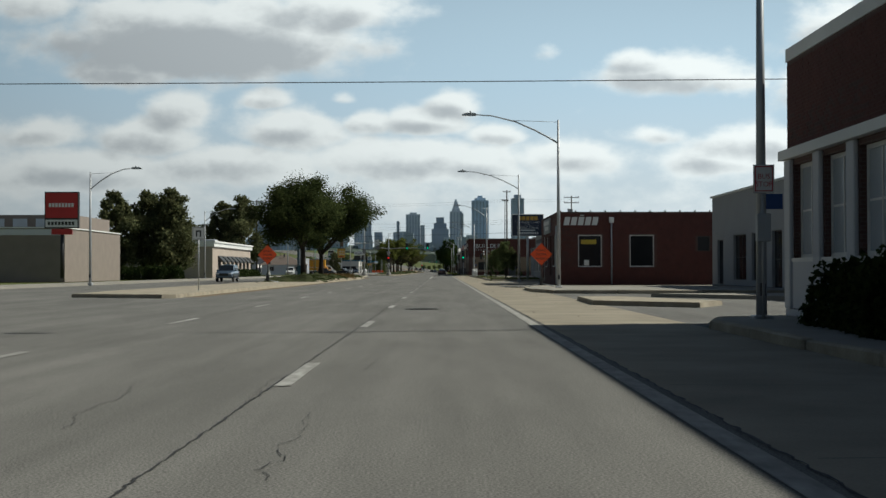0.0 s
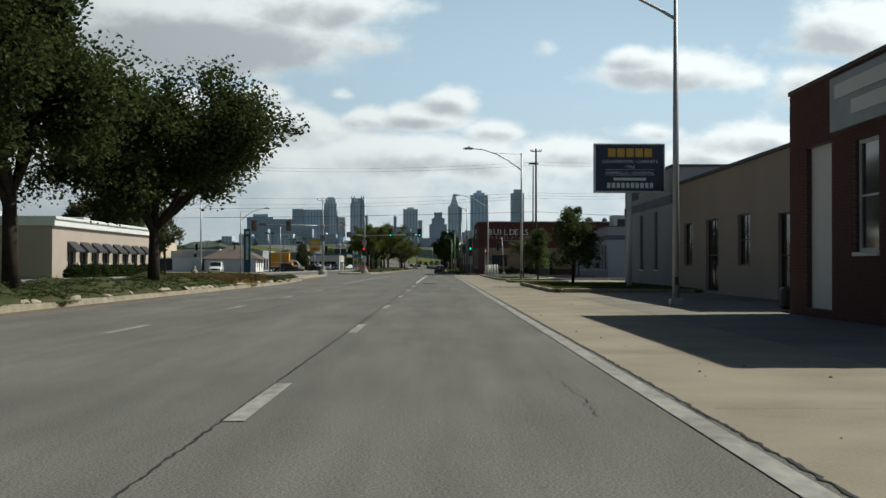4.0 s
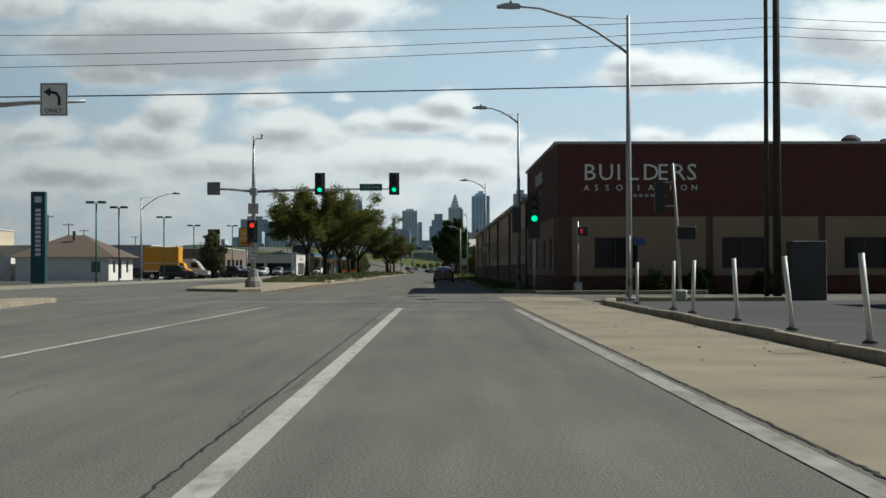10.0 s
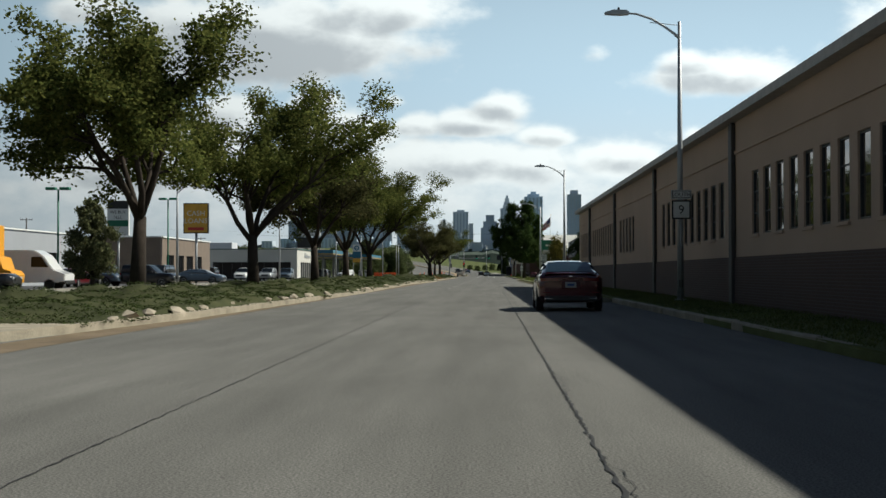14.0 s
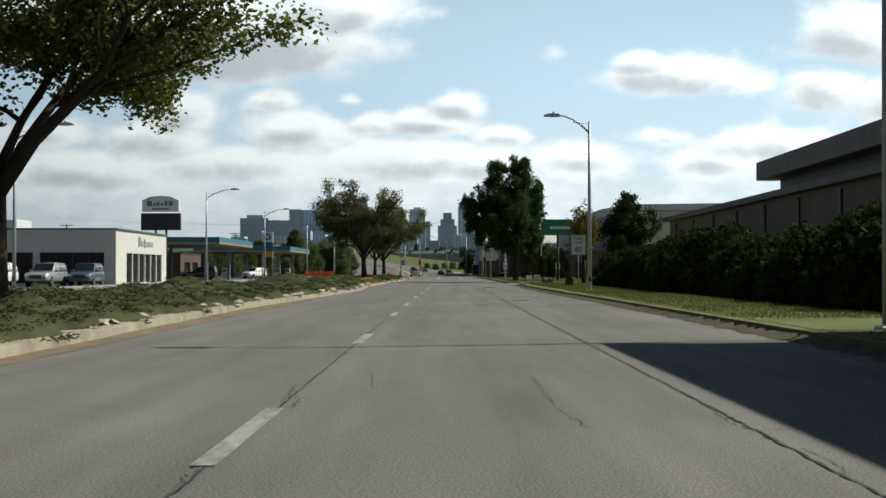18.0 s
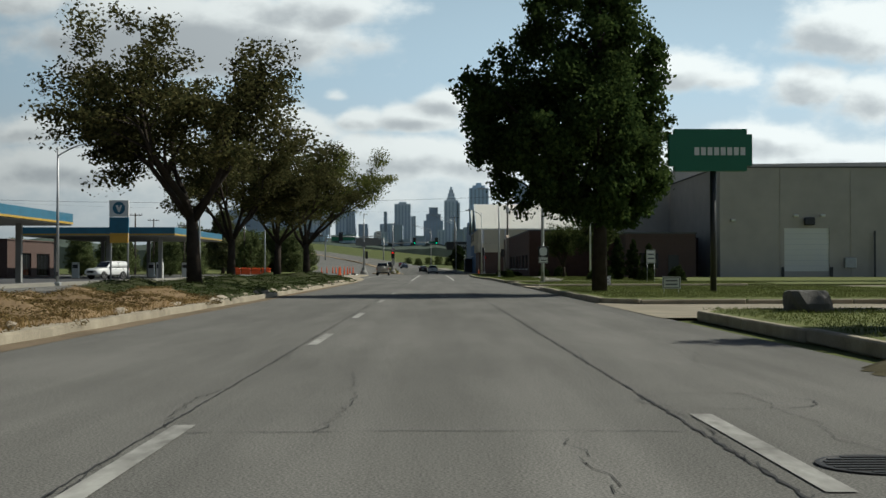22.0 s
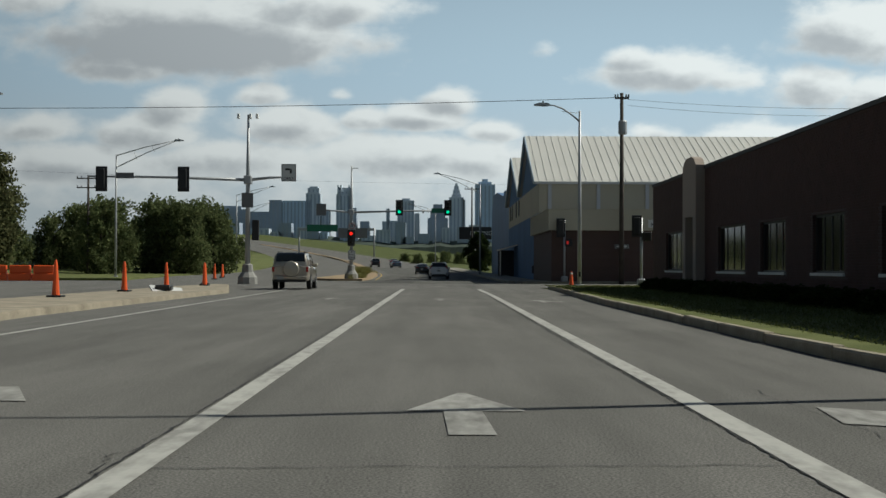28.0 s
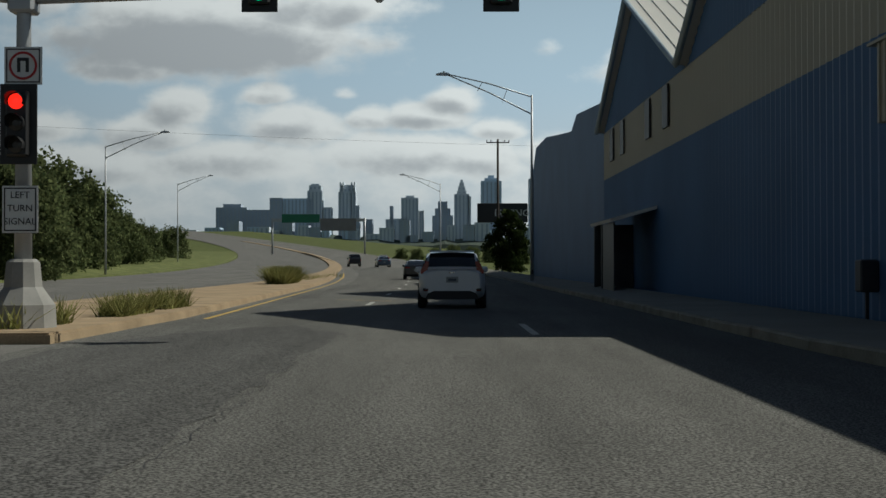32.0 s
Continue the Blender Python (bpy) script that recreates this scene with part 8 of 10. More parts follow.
def grow(rng, h, fork, spread, limbs, depth, up):
    """Branch paths: list of (points, radii), and tip places."""
    paths, tips = [], []
    trunk_top = np.array([rng.uniform(-0.15, 0.15), rng.uniform(-0.15, 0.15), fork])
    base_r = 0.022 * h + 0.03
    paths.append(([np.zeros(3), trunk_top * [0.5, 0.5, 0.5], trunk_top], [base_r * 1.25, base_r, base_r * 0.85]))

    def limb(p, d, length, r, level):
        pts, rad = [p], [r]
        q = p.copy()
        dd = d / np.linalg.norm(d)
        k = 4
        for i in range(k):
            dd = dd + rng.normal(0, 0.16, 3) + np.array([0, 0, up * (0.12 if level == 0 else 0.0)])
            dd /= np.linalg.norm(dd)
            q = q + dd * length / k
            pts.append(q.copy())
            rad.append(r * (1 - 0.62 * (i + 1) / k))
            if level < depth and i >= 1:
                for _ in range(2 if level == 0 else 1):
                    side = rng.normal(0, 1, 3) * [1, 1, 0.45]
                    side -= dd * side.dot(dd)
                    side /= np.linalg.norm(side) + 1e-9
                    limb(q.copy(), dd * 0.75 + side * 0.8 + [0, 0, 0.1], length * rng.uniform(0.45, 0.62), rad[-1] * 0.7, level + 1)
            if level >= depth - 1 and i >= 1:
                tips.append(q.copy())
        paths.append((pts, rad))

    for i in range(limbs):
        a = 2 * np.pi * (i + rng.uniform(-0.25, 0.25)) / limbs
        out = spread * rng.uniform(0.75, 1.1)
        rise = (h - fork) * rng.uniform(0.75, 1.0)
        d = np.array([np.cos(a) * out, np.sin(a) * out, rise])
        limb(trunk_top * [1, 1, rng.uniform(0.85, 1.0)], d, np.linalg.norm(d) * 0.78, base_r * 0.55, 0)
    return paths, np.array(tips)


def tree(name, label, seed, h, fork, spread, limbs, leaf, n_leaf, leaf_size, clump, up=0.6, flatten=0.5, depth=2, keep_under=None, lean=0.0):
    rng = np.random.default_rng(seed)
    paths, tips = grow(rng, h, fork, spread, limbs, depth, up)
    # fit the limbs to the crown's true height and reach
    kz = (h - 0.75 * clump * flatten - fork) / (np.percentile(tips[:, 2], 99) - fork)
    kr = (spread - 0.7 * clump) / np.percentile(np.hypot(tips[:, 0], tips[:, 1]), 95)

    def fitted(p):
        q = np.array(p, float)
        q[..., 0] = q[..., 0] * kr + lean * np.clip((q[..., 2] - fork) / (h - fork), 0, 1)
        q[..., 1] *= kr
        q[..., 2] = np.where(q[..., 2] > fork, fork + (q[..., 2] - fork) * kz, q[..., 2])
        return q

    tips = fitted(tips)
    paths = [(fitted(np.array(pp)), rr) for pp, rr in paths]
    root = thing(name, label, "tree")
    bm = bmesh.new()
    for pts, rad in paths:
        tube(bm, [tuple(p) for p in pts], [float(r) for r in rad], 7 if rad[0] > 0.08 else 5)
    part("trunk", bm, bark, root)
    n_tip = len(tips)
    reach = clump * rng.uniform(0.55, 1.15, n_tip)
    idx = rng.integers(0, n_tip, n_leaf)
    off = rng.normal(size=(n_leaf, 3))
    off /= np.linalg.norm(off, axis=1, keepdims=True)
    off *= (rng.uniform(0, 1, n_leaf) ** 0.55 * reach[idx])[:, None] * [1, 1, flatten]
    pos = tips[idx] + off
    pos = pos[pos[:, 2] > (keep_under or fork * 1.05)]
    ob = new("crown", leaves_mesh("crown", pos, leaf_size, rng, leaf, flat=0.35))
    ob.parent = root
    return root


def crown_tree(name, label, seed, h, base, radius, leaf, n_leaf, leaf_size, shape, trunk_r=0.2, lumps=9, shift=0.0, masses=None):
    """A dense crown of uneven masses, each of ragged clumps, on limbs from one trunk. shape(f) gives the relative radius at height fraction f."""
    rng = np.random.default_rng(seed)
    root = thing(name, label, "tree")
    bm = bmesh.new()
    tube(bm, [(0, 0, 0), (0.05, 0, base), (0.0, 0.1, base + (h - base) * 0.5), (0.05, 0, h * 0.9)], [trunk_r * 1.3, trunk_r, trunk_r * 0.6, trunk_r * 0.15], 9)
    if masses is None:
        masses = []
        for k in range(lumps):
            f = (k + 0.5) / lumps
            a = k * 2.399 + rng.uniform(-0.6, 0.6)
            r = radius * rng.uniform(0.34, 0.58) * (0.5 + 0.5 * shape(f))
            d = max(0.0, radius * shape(f) * rng.uniform(0.8, 1.12) - r)
            masses.append((math.cos(a) * d + shift * (1 - 0.6 * f), math.sin(a) * d, min(base + (h - base) * f, h - r * 0.9), r))
    part_pos = []
    total = sum(r ** 2 for *_, r in masses)
    for x, y, z, r in masses:
        z0 = max(base * 0.8, z - math.hypot(x, y) * 0.9)
        tube(bm, [(0, 0, z0), (x * 0.5, y * 0.5, (z0 + z) / 2), (x, y, z)], [trunk_r * 0.45, trunk_r * 0.28, trunk_r * 0.1], 6)
        n = max(60, int(n_leaf * r ** 2 / total))
        m = int(8 + 5 * r)
        c = rng.normal(size=(m, 3))
        c /= np.linalg.norm(c, axis=1, keepdims=True)
        c *= (rng.uniform(0.45, 0.95, m) * r)[:, None]
        cr = r * rng.uniform(0.25, 0.50, m)
        k = rng.choice(m, n, p=cr ** 2 / (cr ** 2).sum())
        o = rng.normal(size=(n, 3))
        o /= np.linalg.norm(o, axis=1, keepdims=True)
        o *= (rng.uniform(0, 1, n) ** 0.5 * rng.choice((0.9, 1.0, 1.3), n) * cr[k])[:, None]
        part_pos.append(np.array([x, y, z]) + c[k] + o)
    part("trunk", bm, bark, root)
    pos = np.concatenate(part_pos)
    pos = pos[pos[:, 2] > base * 0.75]
    ob = new("crown", leaves_mesh("crown", pos, leaf_size, rng, leaf))
    ob.parent = root
    return root


def plant(root, x, y, z=0.1, rz=0.0, s=1.0):
    root.matrix_basis = pose(x, y, z, 0, 0, rz) @ Matrix.Diagonal((s, s, s, 1))
    return root


def again(root, x, y, z=0.1, rz=0.0, s=1.0):
    ob = copy_thing(root, Matrix.Identity(4))
    return plant(ob, x, y, z, rz, s)


# two large trees in the first median
a = plant(tree("median_tree", "large dark green tree with spreading forked limbs in the median", 11, 8.8, 2.7, 4.0, 8, oak, 60000, 0.11, 1.1, flatten=0.85), -12.7, 115.6, 0.3, 0, 1.07)
a2 = plant(tree("median_tree", "leaning green tree with forked dark trunk in the median", 19, 9.0, 2.4, 5.7, 9, oak, 64000, 0.115, 1.1, flatten=0.8, lean=1.7), -13.0, 135.5, 0.3, 0, 1.08)
# honey locusts in the second median
l1 = tree("honey_locust", "airy honey locust with yellow-green leaves and dark limbs", 3, 7.9, 2.2, 4.2, 6, locust, 44000, 0.088, 0.74, flatten=0.66)
l2 = tree("honey_locust", "honey locust with a wide spreading crown in the median", 8, 8.3, 2.1, 4.8, 6, locust, 44000, 0.085, 0.74, flatten=0.62, lean=1.2)
l3 = tree("honey_locust", "honey locust with thinning rusty leaves in the median", 5, 8.0, 2.2, 4.4, 6, locust_rust, 38000, 0.085, 0.72, flatten=0.62)
plant(l1, -12.7, 310, 0.4, 200, 1.06)
again(l2, -12.6, 327.5, 0.4, 10, 1.1)
again(l3, -12.4, 345, 0.4, 200, 1.05)
again(l1, -12.6, 362, 0.4, 250, 1.08)
plant(l2, -12.3, 376, 0.4, -10, 1.06)
again(l3, -12.3, 479.5, 0.4, 160, 1.2)
plant(l3, -13.3, 494, 0.4, 30, 0.95)
again(l3, -13.0, 509.5, 0.4, 280, 1.0)
again(l2, -12.5, 522.5, 0.4, 15, 1.12)

# big maple on the right lawn, and others
MAPLE = [(0.3, 0, 11.9, 1.1), (0.4, 0.5, 10.4, 1.6), (-1.7, 0, 10.7, 1.4), (-2.5, 0.8, 8.9, 1.7), (-0.4, -1.0, 9.0, 1.8), (0.9, 1.0, 8.8, 1.6), (2.3, 1.6, 9.5, 0.95), (1.9, 1.6, 7.9, 1.3),
         (-3.6, 0.5, 6.9, 1.6), (-1.4, 2.3, 7.2, 2.0), (-0.3, -2.2, 6.7, 1.6), (0.6, 3.4, 6.3, 1.7), (2.0, 1.5, 5.8, 1.3), (-2.4, -1.8, 5.6, 1.4), (-0.8, 0.3, 5.2, 1.7), (0.9, -0.9, 5.2, 1.3), (-3.0, 3.0, 4.6, 1.3), (-1.0, 4.0, 4.7, 1.5), (1.8, 1.0, 4.4, 1.2), (1.7, 1.8, 3.8, 1.1), (0.6, -1.5, 3.9, 1.1), (-1.6, -1.2, 4.1, 1.1), (2.5, 2.0, 6.9, 1.05), (-4.3, 0.6, 6.3, 1.1), (-4.2, -0.6, 7.9, 1.2), (-3.9, -0.8, 5.6, 1.1), (-0.6, -1.2, 3.5, 1.0), (1.3, 1.4, 3.2, 0.95), (0.4, 2.2, 3.3, 1.0), (-1.9, 1.0, 3.7, 0.9)]
plant(crown_tree("maple_tree", "tall dense dark green maple on the lawn", 21, 13.0, 3.4, 5.0, maple, 96000, 0.125, None, 0.24, masses=MAPLE), 2.9, 482.8, 0.1)
plant(tree("pear_tree", "young pear tree with sparse yellowing leaves", 31, 6.3, 1.9, 1.85, 7, pear, 5200, 0.13, 0.75, up=0.9, flatten=0.9), 6.66, 453, 0.1)
rd = crown_tree("round_tree", "dense dark rounded tree behind the hedge", 23, 7.7, 1.2, 3.4, hedge_leaf, 20000, 0.14, lambda f: math.sin(math.pi * (0.15 + 0.8 * f)), 0.22, 10)
plant(rd, 11.4, 463, 0.0)
y1 = crown_tree("street_tree", "young pointed street tree on the verge", 25, 4.4, 1.25, 1.85, wood_leaf, 12000, 0.085, lambda f: 1.0 - 0.66 * f ** 1.5, 0.07, 14)
plant(y1, 7.3, 150.3, 0.15)
again(y1, 7.15, 174, 0.15, 80, 0.88)
plant(tree("street_tree", "thin young street tree with open branches", 27, 3.9, 1.7, 1.35, 6, dusty, 5200, 0.075, 0.42, up=0.5, flatten=0.8), 7.2, 192.6, 0.15)
# shrub-like trees before the brick office
sh = tree("lawn_tree", "small leafy tree with open crown before the brick office", 29, 5.4, 1.0, 2.5, 7, oak, 9000, 0.12, 0.6, up=0.5, flatten=0.9)
plant(sh, 10.7, 545, 0.15)
again(sh, 9.3, 559.5, 0.15, 70, 0.98)
for x, y, s in ((8.9, 528, 1.0), (10.0, 527.2, 1.05), (11.2, 527.6, 1.0), (12.2, 526.6, 0.9)):
    cy = crown_tree("cypress_shrub", "narrow dark columnar evergreen shrub", int(x * 10), 3.0, 0.15, 0.62, hedge_leaf, 5200, 0.11, lambda f: math.sin(math.pi * (0.32 + 0.62 * f)), 0.06, 26)
    plant(cy, x, y, 0.15, 0, s)

# clumps across the road
lt = crown_tree("roadside_tree", "olive green tree of the clump across the road", 41, 8.4, 1.2, 3.0, dusty, 18000, 0.165, lambda f: math.sin(math.pi * (0.2 + 0.72 * f)), 0.2, 10)
plant(lt, -35.4, 165, 0.0, 0, 1.42)
for x, y, rz, s in ((-38.8, 168, 60, 1.4), (-42.0, 164, 140, 1.36), (-36.5, 172, 200, 1.28), (-43, 239, 0, 1.05), (-37.0, 237, 90, 1.8), (-41.5, 241, 30, 1.7), (-47, 242, 40, 1.1), (-50, 176, 20, 0.9), (-72, 300, 10, 1.0), (-60, 344, 0, 0.8), (-30.7, 363, 160, 0.76), (-82, 380, 70, 1.0), (-39.8, 652, 25, 1.32)):
    again(lt, x, y, 0.0, rz, s)
wd = crown_tree("woodland_tree", "bushy green roadside woodland tree", 43, 9.5, 0.25, 4.4, wood_leaf, 9500, 0.25, lambda f: 0.55 + 0.45 * math.sin(math.pi * (0.3 + 0.62 * f)), 0.22, 17)
plant(wd, -36.5, 705, 0.0, 0, 0.9)
for x, y, s in ((-60, 606, 0.55), (-53, 612, 0.62), (-47, 609, 0.5), (-41, 614, 0.55), (-36.5, 610, 0.42), (-66, 604, 0.6), (-72, 596, 0.6)):
    again(wd, x, y, 0.0, x * 13, s)
rw = random.Random(5)
for k in range(26):
    x = -38 - rw.uniform(0, 34) - k * 0.5
    y = 655 + k * 9.5 + rw.uniform(-6, 6)
    again(wd, x, y, 0.0, rw.uniform(0, 360), rw.uniform(0.5, 0.88))
for x, y, s in ((-34, 702, 0.92), (-38.5, 708, 1.0), (-42.5, 700, 0.95), (-33, 716, 0.85), (-47, 706, 0.9), (-53, 690, 1.05), (-36, 724, 0.95), (-37.5, 731, 1.1), (-39, 742, 1.08), (-40, 754, 1.02), (-41.5, 766, 0.98), (-44, 785, 0.84), (-47, 805, 0.78), (-51, 830, 0.78), (-50, 704, 0.76), (-54.5, 699, 0.78), (-59, 705, 0.75)):
    again(wd, x, y, 0.0, x * 31, s)
for x, y, s in ((-58, 556, 0.75), (-70, 560, 0.8), (-9, 866, 0.45), (-5.5, 886, 0.5), (1.5, 870, 0.5), (4.5, 858, 0.45), (-13, 900, 0.5), (8, 840, 0.5), (14, 800, 0.8), (9, 780, 0.6), (-2, 880, 0.55), (6, 900, 0.6), (20, 850, 0.8), (-64, 500, 0.7), (-80, 470, 0.8), (-75, 520, 0.7)):
    again(wd, x, y, 0.0, x * 7, s)


plant(crown_tree("roadside_bush", "tall dark bush at the end of the blue warehouse", 47, 6.0, 0.4, 2.3, hedge_leaf, 9000, 0.2, lambda f: math.sin(math.pi * (0.3 + 0.62 * f)), 0.15, 11), 2.5, 757, 0.2, 0, 1.1)


# hedge and foundation shrubs
def shrub(name, label, seed, w, d, h, leaf, n, size):
    rng = np.random.default_rng(seed)
    o = rng.normal(size=(n, 3))
    o /= np.linalg.norm(o, axis=1, keepdims=True)
    o[:, 2] = np.abs(o[:, 2])
    r = rng.uniform(0.72, 1.0, n) * (1 + 0.16 * np.sin(o[:, 0] * 7 + seed) * np.sin(o[:, 1] * 6 + o[:, 2] * 5))
    pos = o * r[:, None] * [w / 2, d / 2, h]
    ob = new(name, leaves_mesh(name, pos, size, rng, leaf))
    return tagged(ob, label, "shrub")


hg = shrub("hedge_shrub", "large clipped dark evergreen hedge shrub", 51, 5.4, 4.6, 2.9, hedge_leaf, 9000, 0.15)
hg.matrix_basis = pose(8.1, 384, 0.05)
rh = random.Random(7)
for k in range(1, 15):
    o = copy_thing(hg, pose(8.2 + rh.uniform(-0.4, 0.5), 384 + k * 4.1, 0.05, 0, 0, rh.uniform(0, 360)))
    s = rh.uniform(0.78, 1.05)
    o.scale = (s, s, s)
bx = shrub("box_shrub", "low rounded green foundation shrub", 53, 1.5, 1.5, 1.15, hedge_leaf, 2200, 0.085)
bx.matrix_basis = pose(6.7, 21.6, 0.15)
for x, y, s in ((6.7, 20.4, 1.0), (6.6, 19.0, 1.1), (6.5, 17.8, 1.2), (6.5, 16.0, 1.2), (6.6, 258.6, 0.8), (9.8, 255.9, 1.0), (12.0, 256.1, 1.1), (15.2, 256.0, 1.0), (11.6, 524.5, 0.8), (13.8, 524, 0.9), (8.0, 526, 0.6), (3.2, 549, 0.7), (7.6, 562.8, 0.8), (9.2, 562.6, 0.9)):
    copy_thing(bx, pose(x, y, -0.06 if 254 < y < 257 else 0.13, 0, 0, x * 50)).scale = (s, s, s)
copy_thing(bx, pose(4.05, 437.4, 0.14, 0, 0, 15)).scale = (0.36, 0.36, 0.62)
copy_thing(bx, pose(9.9, 535.5, 0.14, 0, 0, 25)).scale = (1.3, 1.3, 1.15)
for k in range(22):
    copy_thing(bx, pose(5.45 + 0.12 * math.sin(k * 2.3), 573.5 + k * 1.55, 0.13, 0, 0, k * 50)).scale = (0.75, 1.15, 0.42)
for k in range(11):
    copy_thing(bx, pose(-32.8 - k * 0.95, 158 + 0.3 * math.sin(k * 2.0), 0.0, 0, 0, k * 40)).scale = (1.1, 1.1, 1.5)
for k in range(14):
    copy_thing(bx, pose(-33.2, 193.5 + k * 2.5, 0.1, 0, 0, k * 40)).scale = (1.3, 1.6, 1.05)


# ground cover in the medians: a bumpy bed with foliage tufts on it
def bed(y0, y1, xl, xr, name, label, leaf, n, size, hgt, seed, material, long=4.0):
    rng = np.random.default_rng(seed)
    bm = bmesh.new()
    ny, nx = int((y1 - y0) / 0.35), 20
    grid = []
    for j in range(ny + 1):
        y = y0 + (y1 - y0) * j / ny
        end = max(0.0, min(1.0, (y - y0) / 2.0, (y1 - y) / 2.0))
        lobe = 0.55 * noise.noise(Vector((y * 0.33, seed, 2.0))) + 0.35 * noise.noise(Vector((y * 0.9, seed, 7.0))) + 0.12
        row = []
        for i in range(nx + 1):
            f = i / nx
            x = xl(y) + (xr(y) + lobe - xl(y)) * f
            rim = min(1.0, (1 - f) * 6.0, f * 6.0) ** 0.55
            mound = abs(noise.noise(Vector((x * 0.55, y * 0.42, seed)))) * 1.3 + 0.5 * abs(noise.noise(Vector((x * 1.5, y * 1.3, seed + 9.0))))
            z = 0.13 + rim * end * (hgt * (0.35 + mound)) + 0.03 * noise.noise(Vector((x * 4, y * 4, seed)))
            row.append(bm.verts.new((x, y, max(0.06, z) if i < nx else 0.12)))
        grid.append(row)
    for j in range(ny):
        for i in range(nx):
            bm.faces.new((grid[j][i], grid[j][i + 1], grid[j + 1][i + 1], grid[j + 1][i])).smooth = True
    me = bpy.data.meshes.new(name)
    bm.to_mesh(me)
    co = np.array([v.co for v in bm.verts])
    bm.free()
    me.materials.append(material)
    root = tagged(new(name, me), label, "ground cover", "", "stuff")
    # more sprigs on the road side
    w = 0.35 + (np.arange(len(co)) % (nx + 1)) / nx
    k = rng.choice(len(co), n, p=w / w.sum())
    pos = co[k] + rng.uniform(-0.5, 0.5, (n, 3)) * [0.3, 0.4, 0.0] + np.stack([0 * k, 0 * k, rng.uniform(-0.02, 0.05, n)], -1)
    lv = new("foliage", leaves_mesh("foliage", pos, size, rng, leaf, flat=0.45, long=long))
    lv.parent = root
    lv["kind"] = "stuff"
    return root


# dark green base: shade between the juniper sprigs is put into this colour
bed_shade = mat("juniper_shade", (0.028, 0.040, 0.016), 0.95, scale=1.2, vary=0.5, bump=0.8, tint=(0.060, 0.062, 0.030), spec=0.1)


def med_r(y):
    pts = [(50, -10.9), (120, -10.6), (158, -10.2), (178, -11.0), (194, -12.7), (262, -10.4), (304, -9.6), (340, -9.2), (390, -10.0), (425, -9.0), (445, -9.7), (526, -9.5), (545, -9.8), (577, -12.5)]
    return float(np.interp(y, [p[0] for p in pts], [p[1] for p in pts]))


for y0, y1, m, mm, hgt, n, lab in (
    (108, 145, juniper, bed_shade, 0.75, 9000, "spreading juniper ground cover in the median"),
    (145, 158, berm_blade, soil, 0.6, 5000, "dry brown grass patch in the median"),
    (158, 184, juniper, bed_shade, 0.5, 5000, "scrubby juniper and weeds in the median"),
    (297, 449, juniper, bed_shade, 0.85, 30000, "dense spreading juniper ground cover in the median"),
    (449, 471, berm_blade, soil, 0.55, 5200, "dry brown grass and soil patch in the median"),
    (471, 533, juniper, bed_shade, 0.75, 18000, "dense spreading juniper ground cover in the median"),
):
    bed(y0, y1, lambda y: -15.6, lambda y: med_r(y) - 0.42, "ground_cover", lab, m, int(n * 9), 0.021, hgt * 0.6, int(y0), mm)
# broken stones along the planted kerbs
stone = mat("broken_concrete", (0.36, 0.31, 0.24), 0.9, vary=0.3, scale=3, bump=0.6, fine=18)
rk = random.Random(12)
pool = []
for k in range(4):
    bm = bmesh.new()
    bmesh.ops.create_icosphere(bm, subdivisions=1, radius=0.16)
    for v in bm.verts:
        v.co *= rk.uniform(0.6, 1.25)
        v.co.z *= 0.55
        v.co.y *= 1.6
    me = bpy.data.meshes.new("stone")
    bm.to_mesh(me)
    bm.free()
    me.materials.append(stone)
    pool.append(me)
for y0, y1, n in ((108, 184, 60), (297, 450, 90), (451, 533, 45)):
    root = thing("kerb_rubble", "broken pale concrete pieces along the planted median", "rubble", kind="structure")
    for k in range(n):
        y = rk.uniform(y0, y1)
        ob = new("stone", rk.choice(pool))
        ob.parent = root
        s = rk.uniform(0.5, 1.4)
        ob.matrix_basis = pose(med_r(y) - rk.uniform(0.2, 0.65), y, 0.19, rk.uniform(-15, 15), rk.uniform(-15, 15), rk.uniform(-40, 40)) @ Matrix.Diagonal((s, s, s, 1))


# grass blades on the verges
def grass(name, label, polys, n, leaf, size, seed, z=0.15):
    rng = np.random.default_rng(seed)
    out = []
    for (x0, x1, y0, y1), share in polys:
        m = int(n * share)
        out.append(np.stack([rng.uniform(x0, x1, m), rng.uniform(y0, y1, m), np.full(m, z) + rng.uniform(0.0, 0.05, m)], -1))
    pos = np.concatenate(out)
    m = len(pos)
    ang = rng.uniform(0, 2 * np.pi, m)
    w = size * (0.24 if size < 0.1 else 0.045)
    side = np.stack([np.cos(ang), np.sin(ang), 0 * ang], -1) * w
    lean = rng.normal(0, size * 0.5, (m, 3)) * [1, 1, 0] + np.stack([0 * ang, 0 * ang, size * rng.uniform(0.5, 1.2, m)], -1)
    v = np.stack([pos - side, pos + side, pos + lean], 1).reshape(-1, 3)
    me = bpy.data.meshes.new(name)
    me.from_pydata(v.tolist(), [], np.arange(3 * m).reshape(-1, 3).tolist())
    me.materials.append(leaf)
    return tagged(new(name, me), label, "grass", "", "stuff")


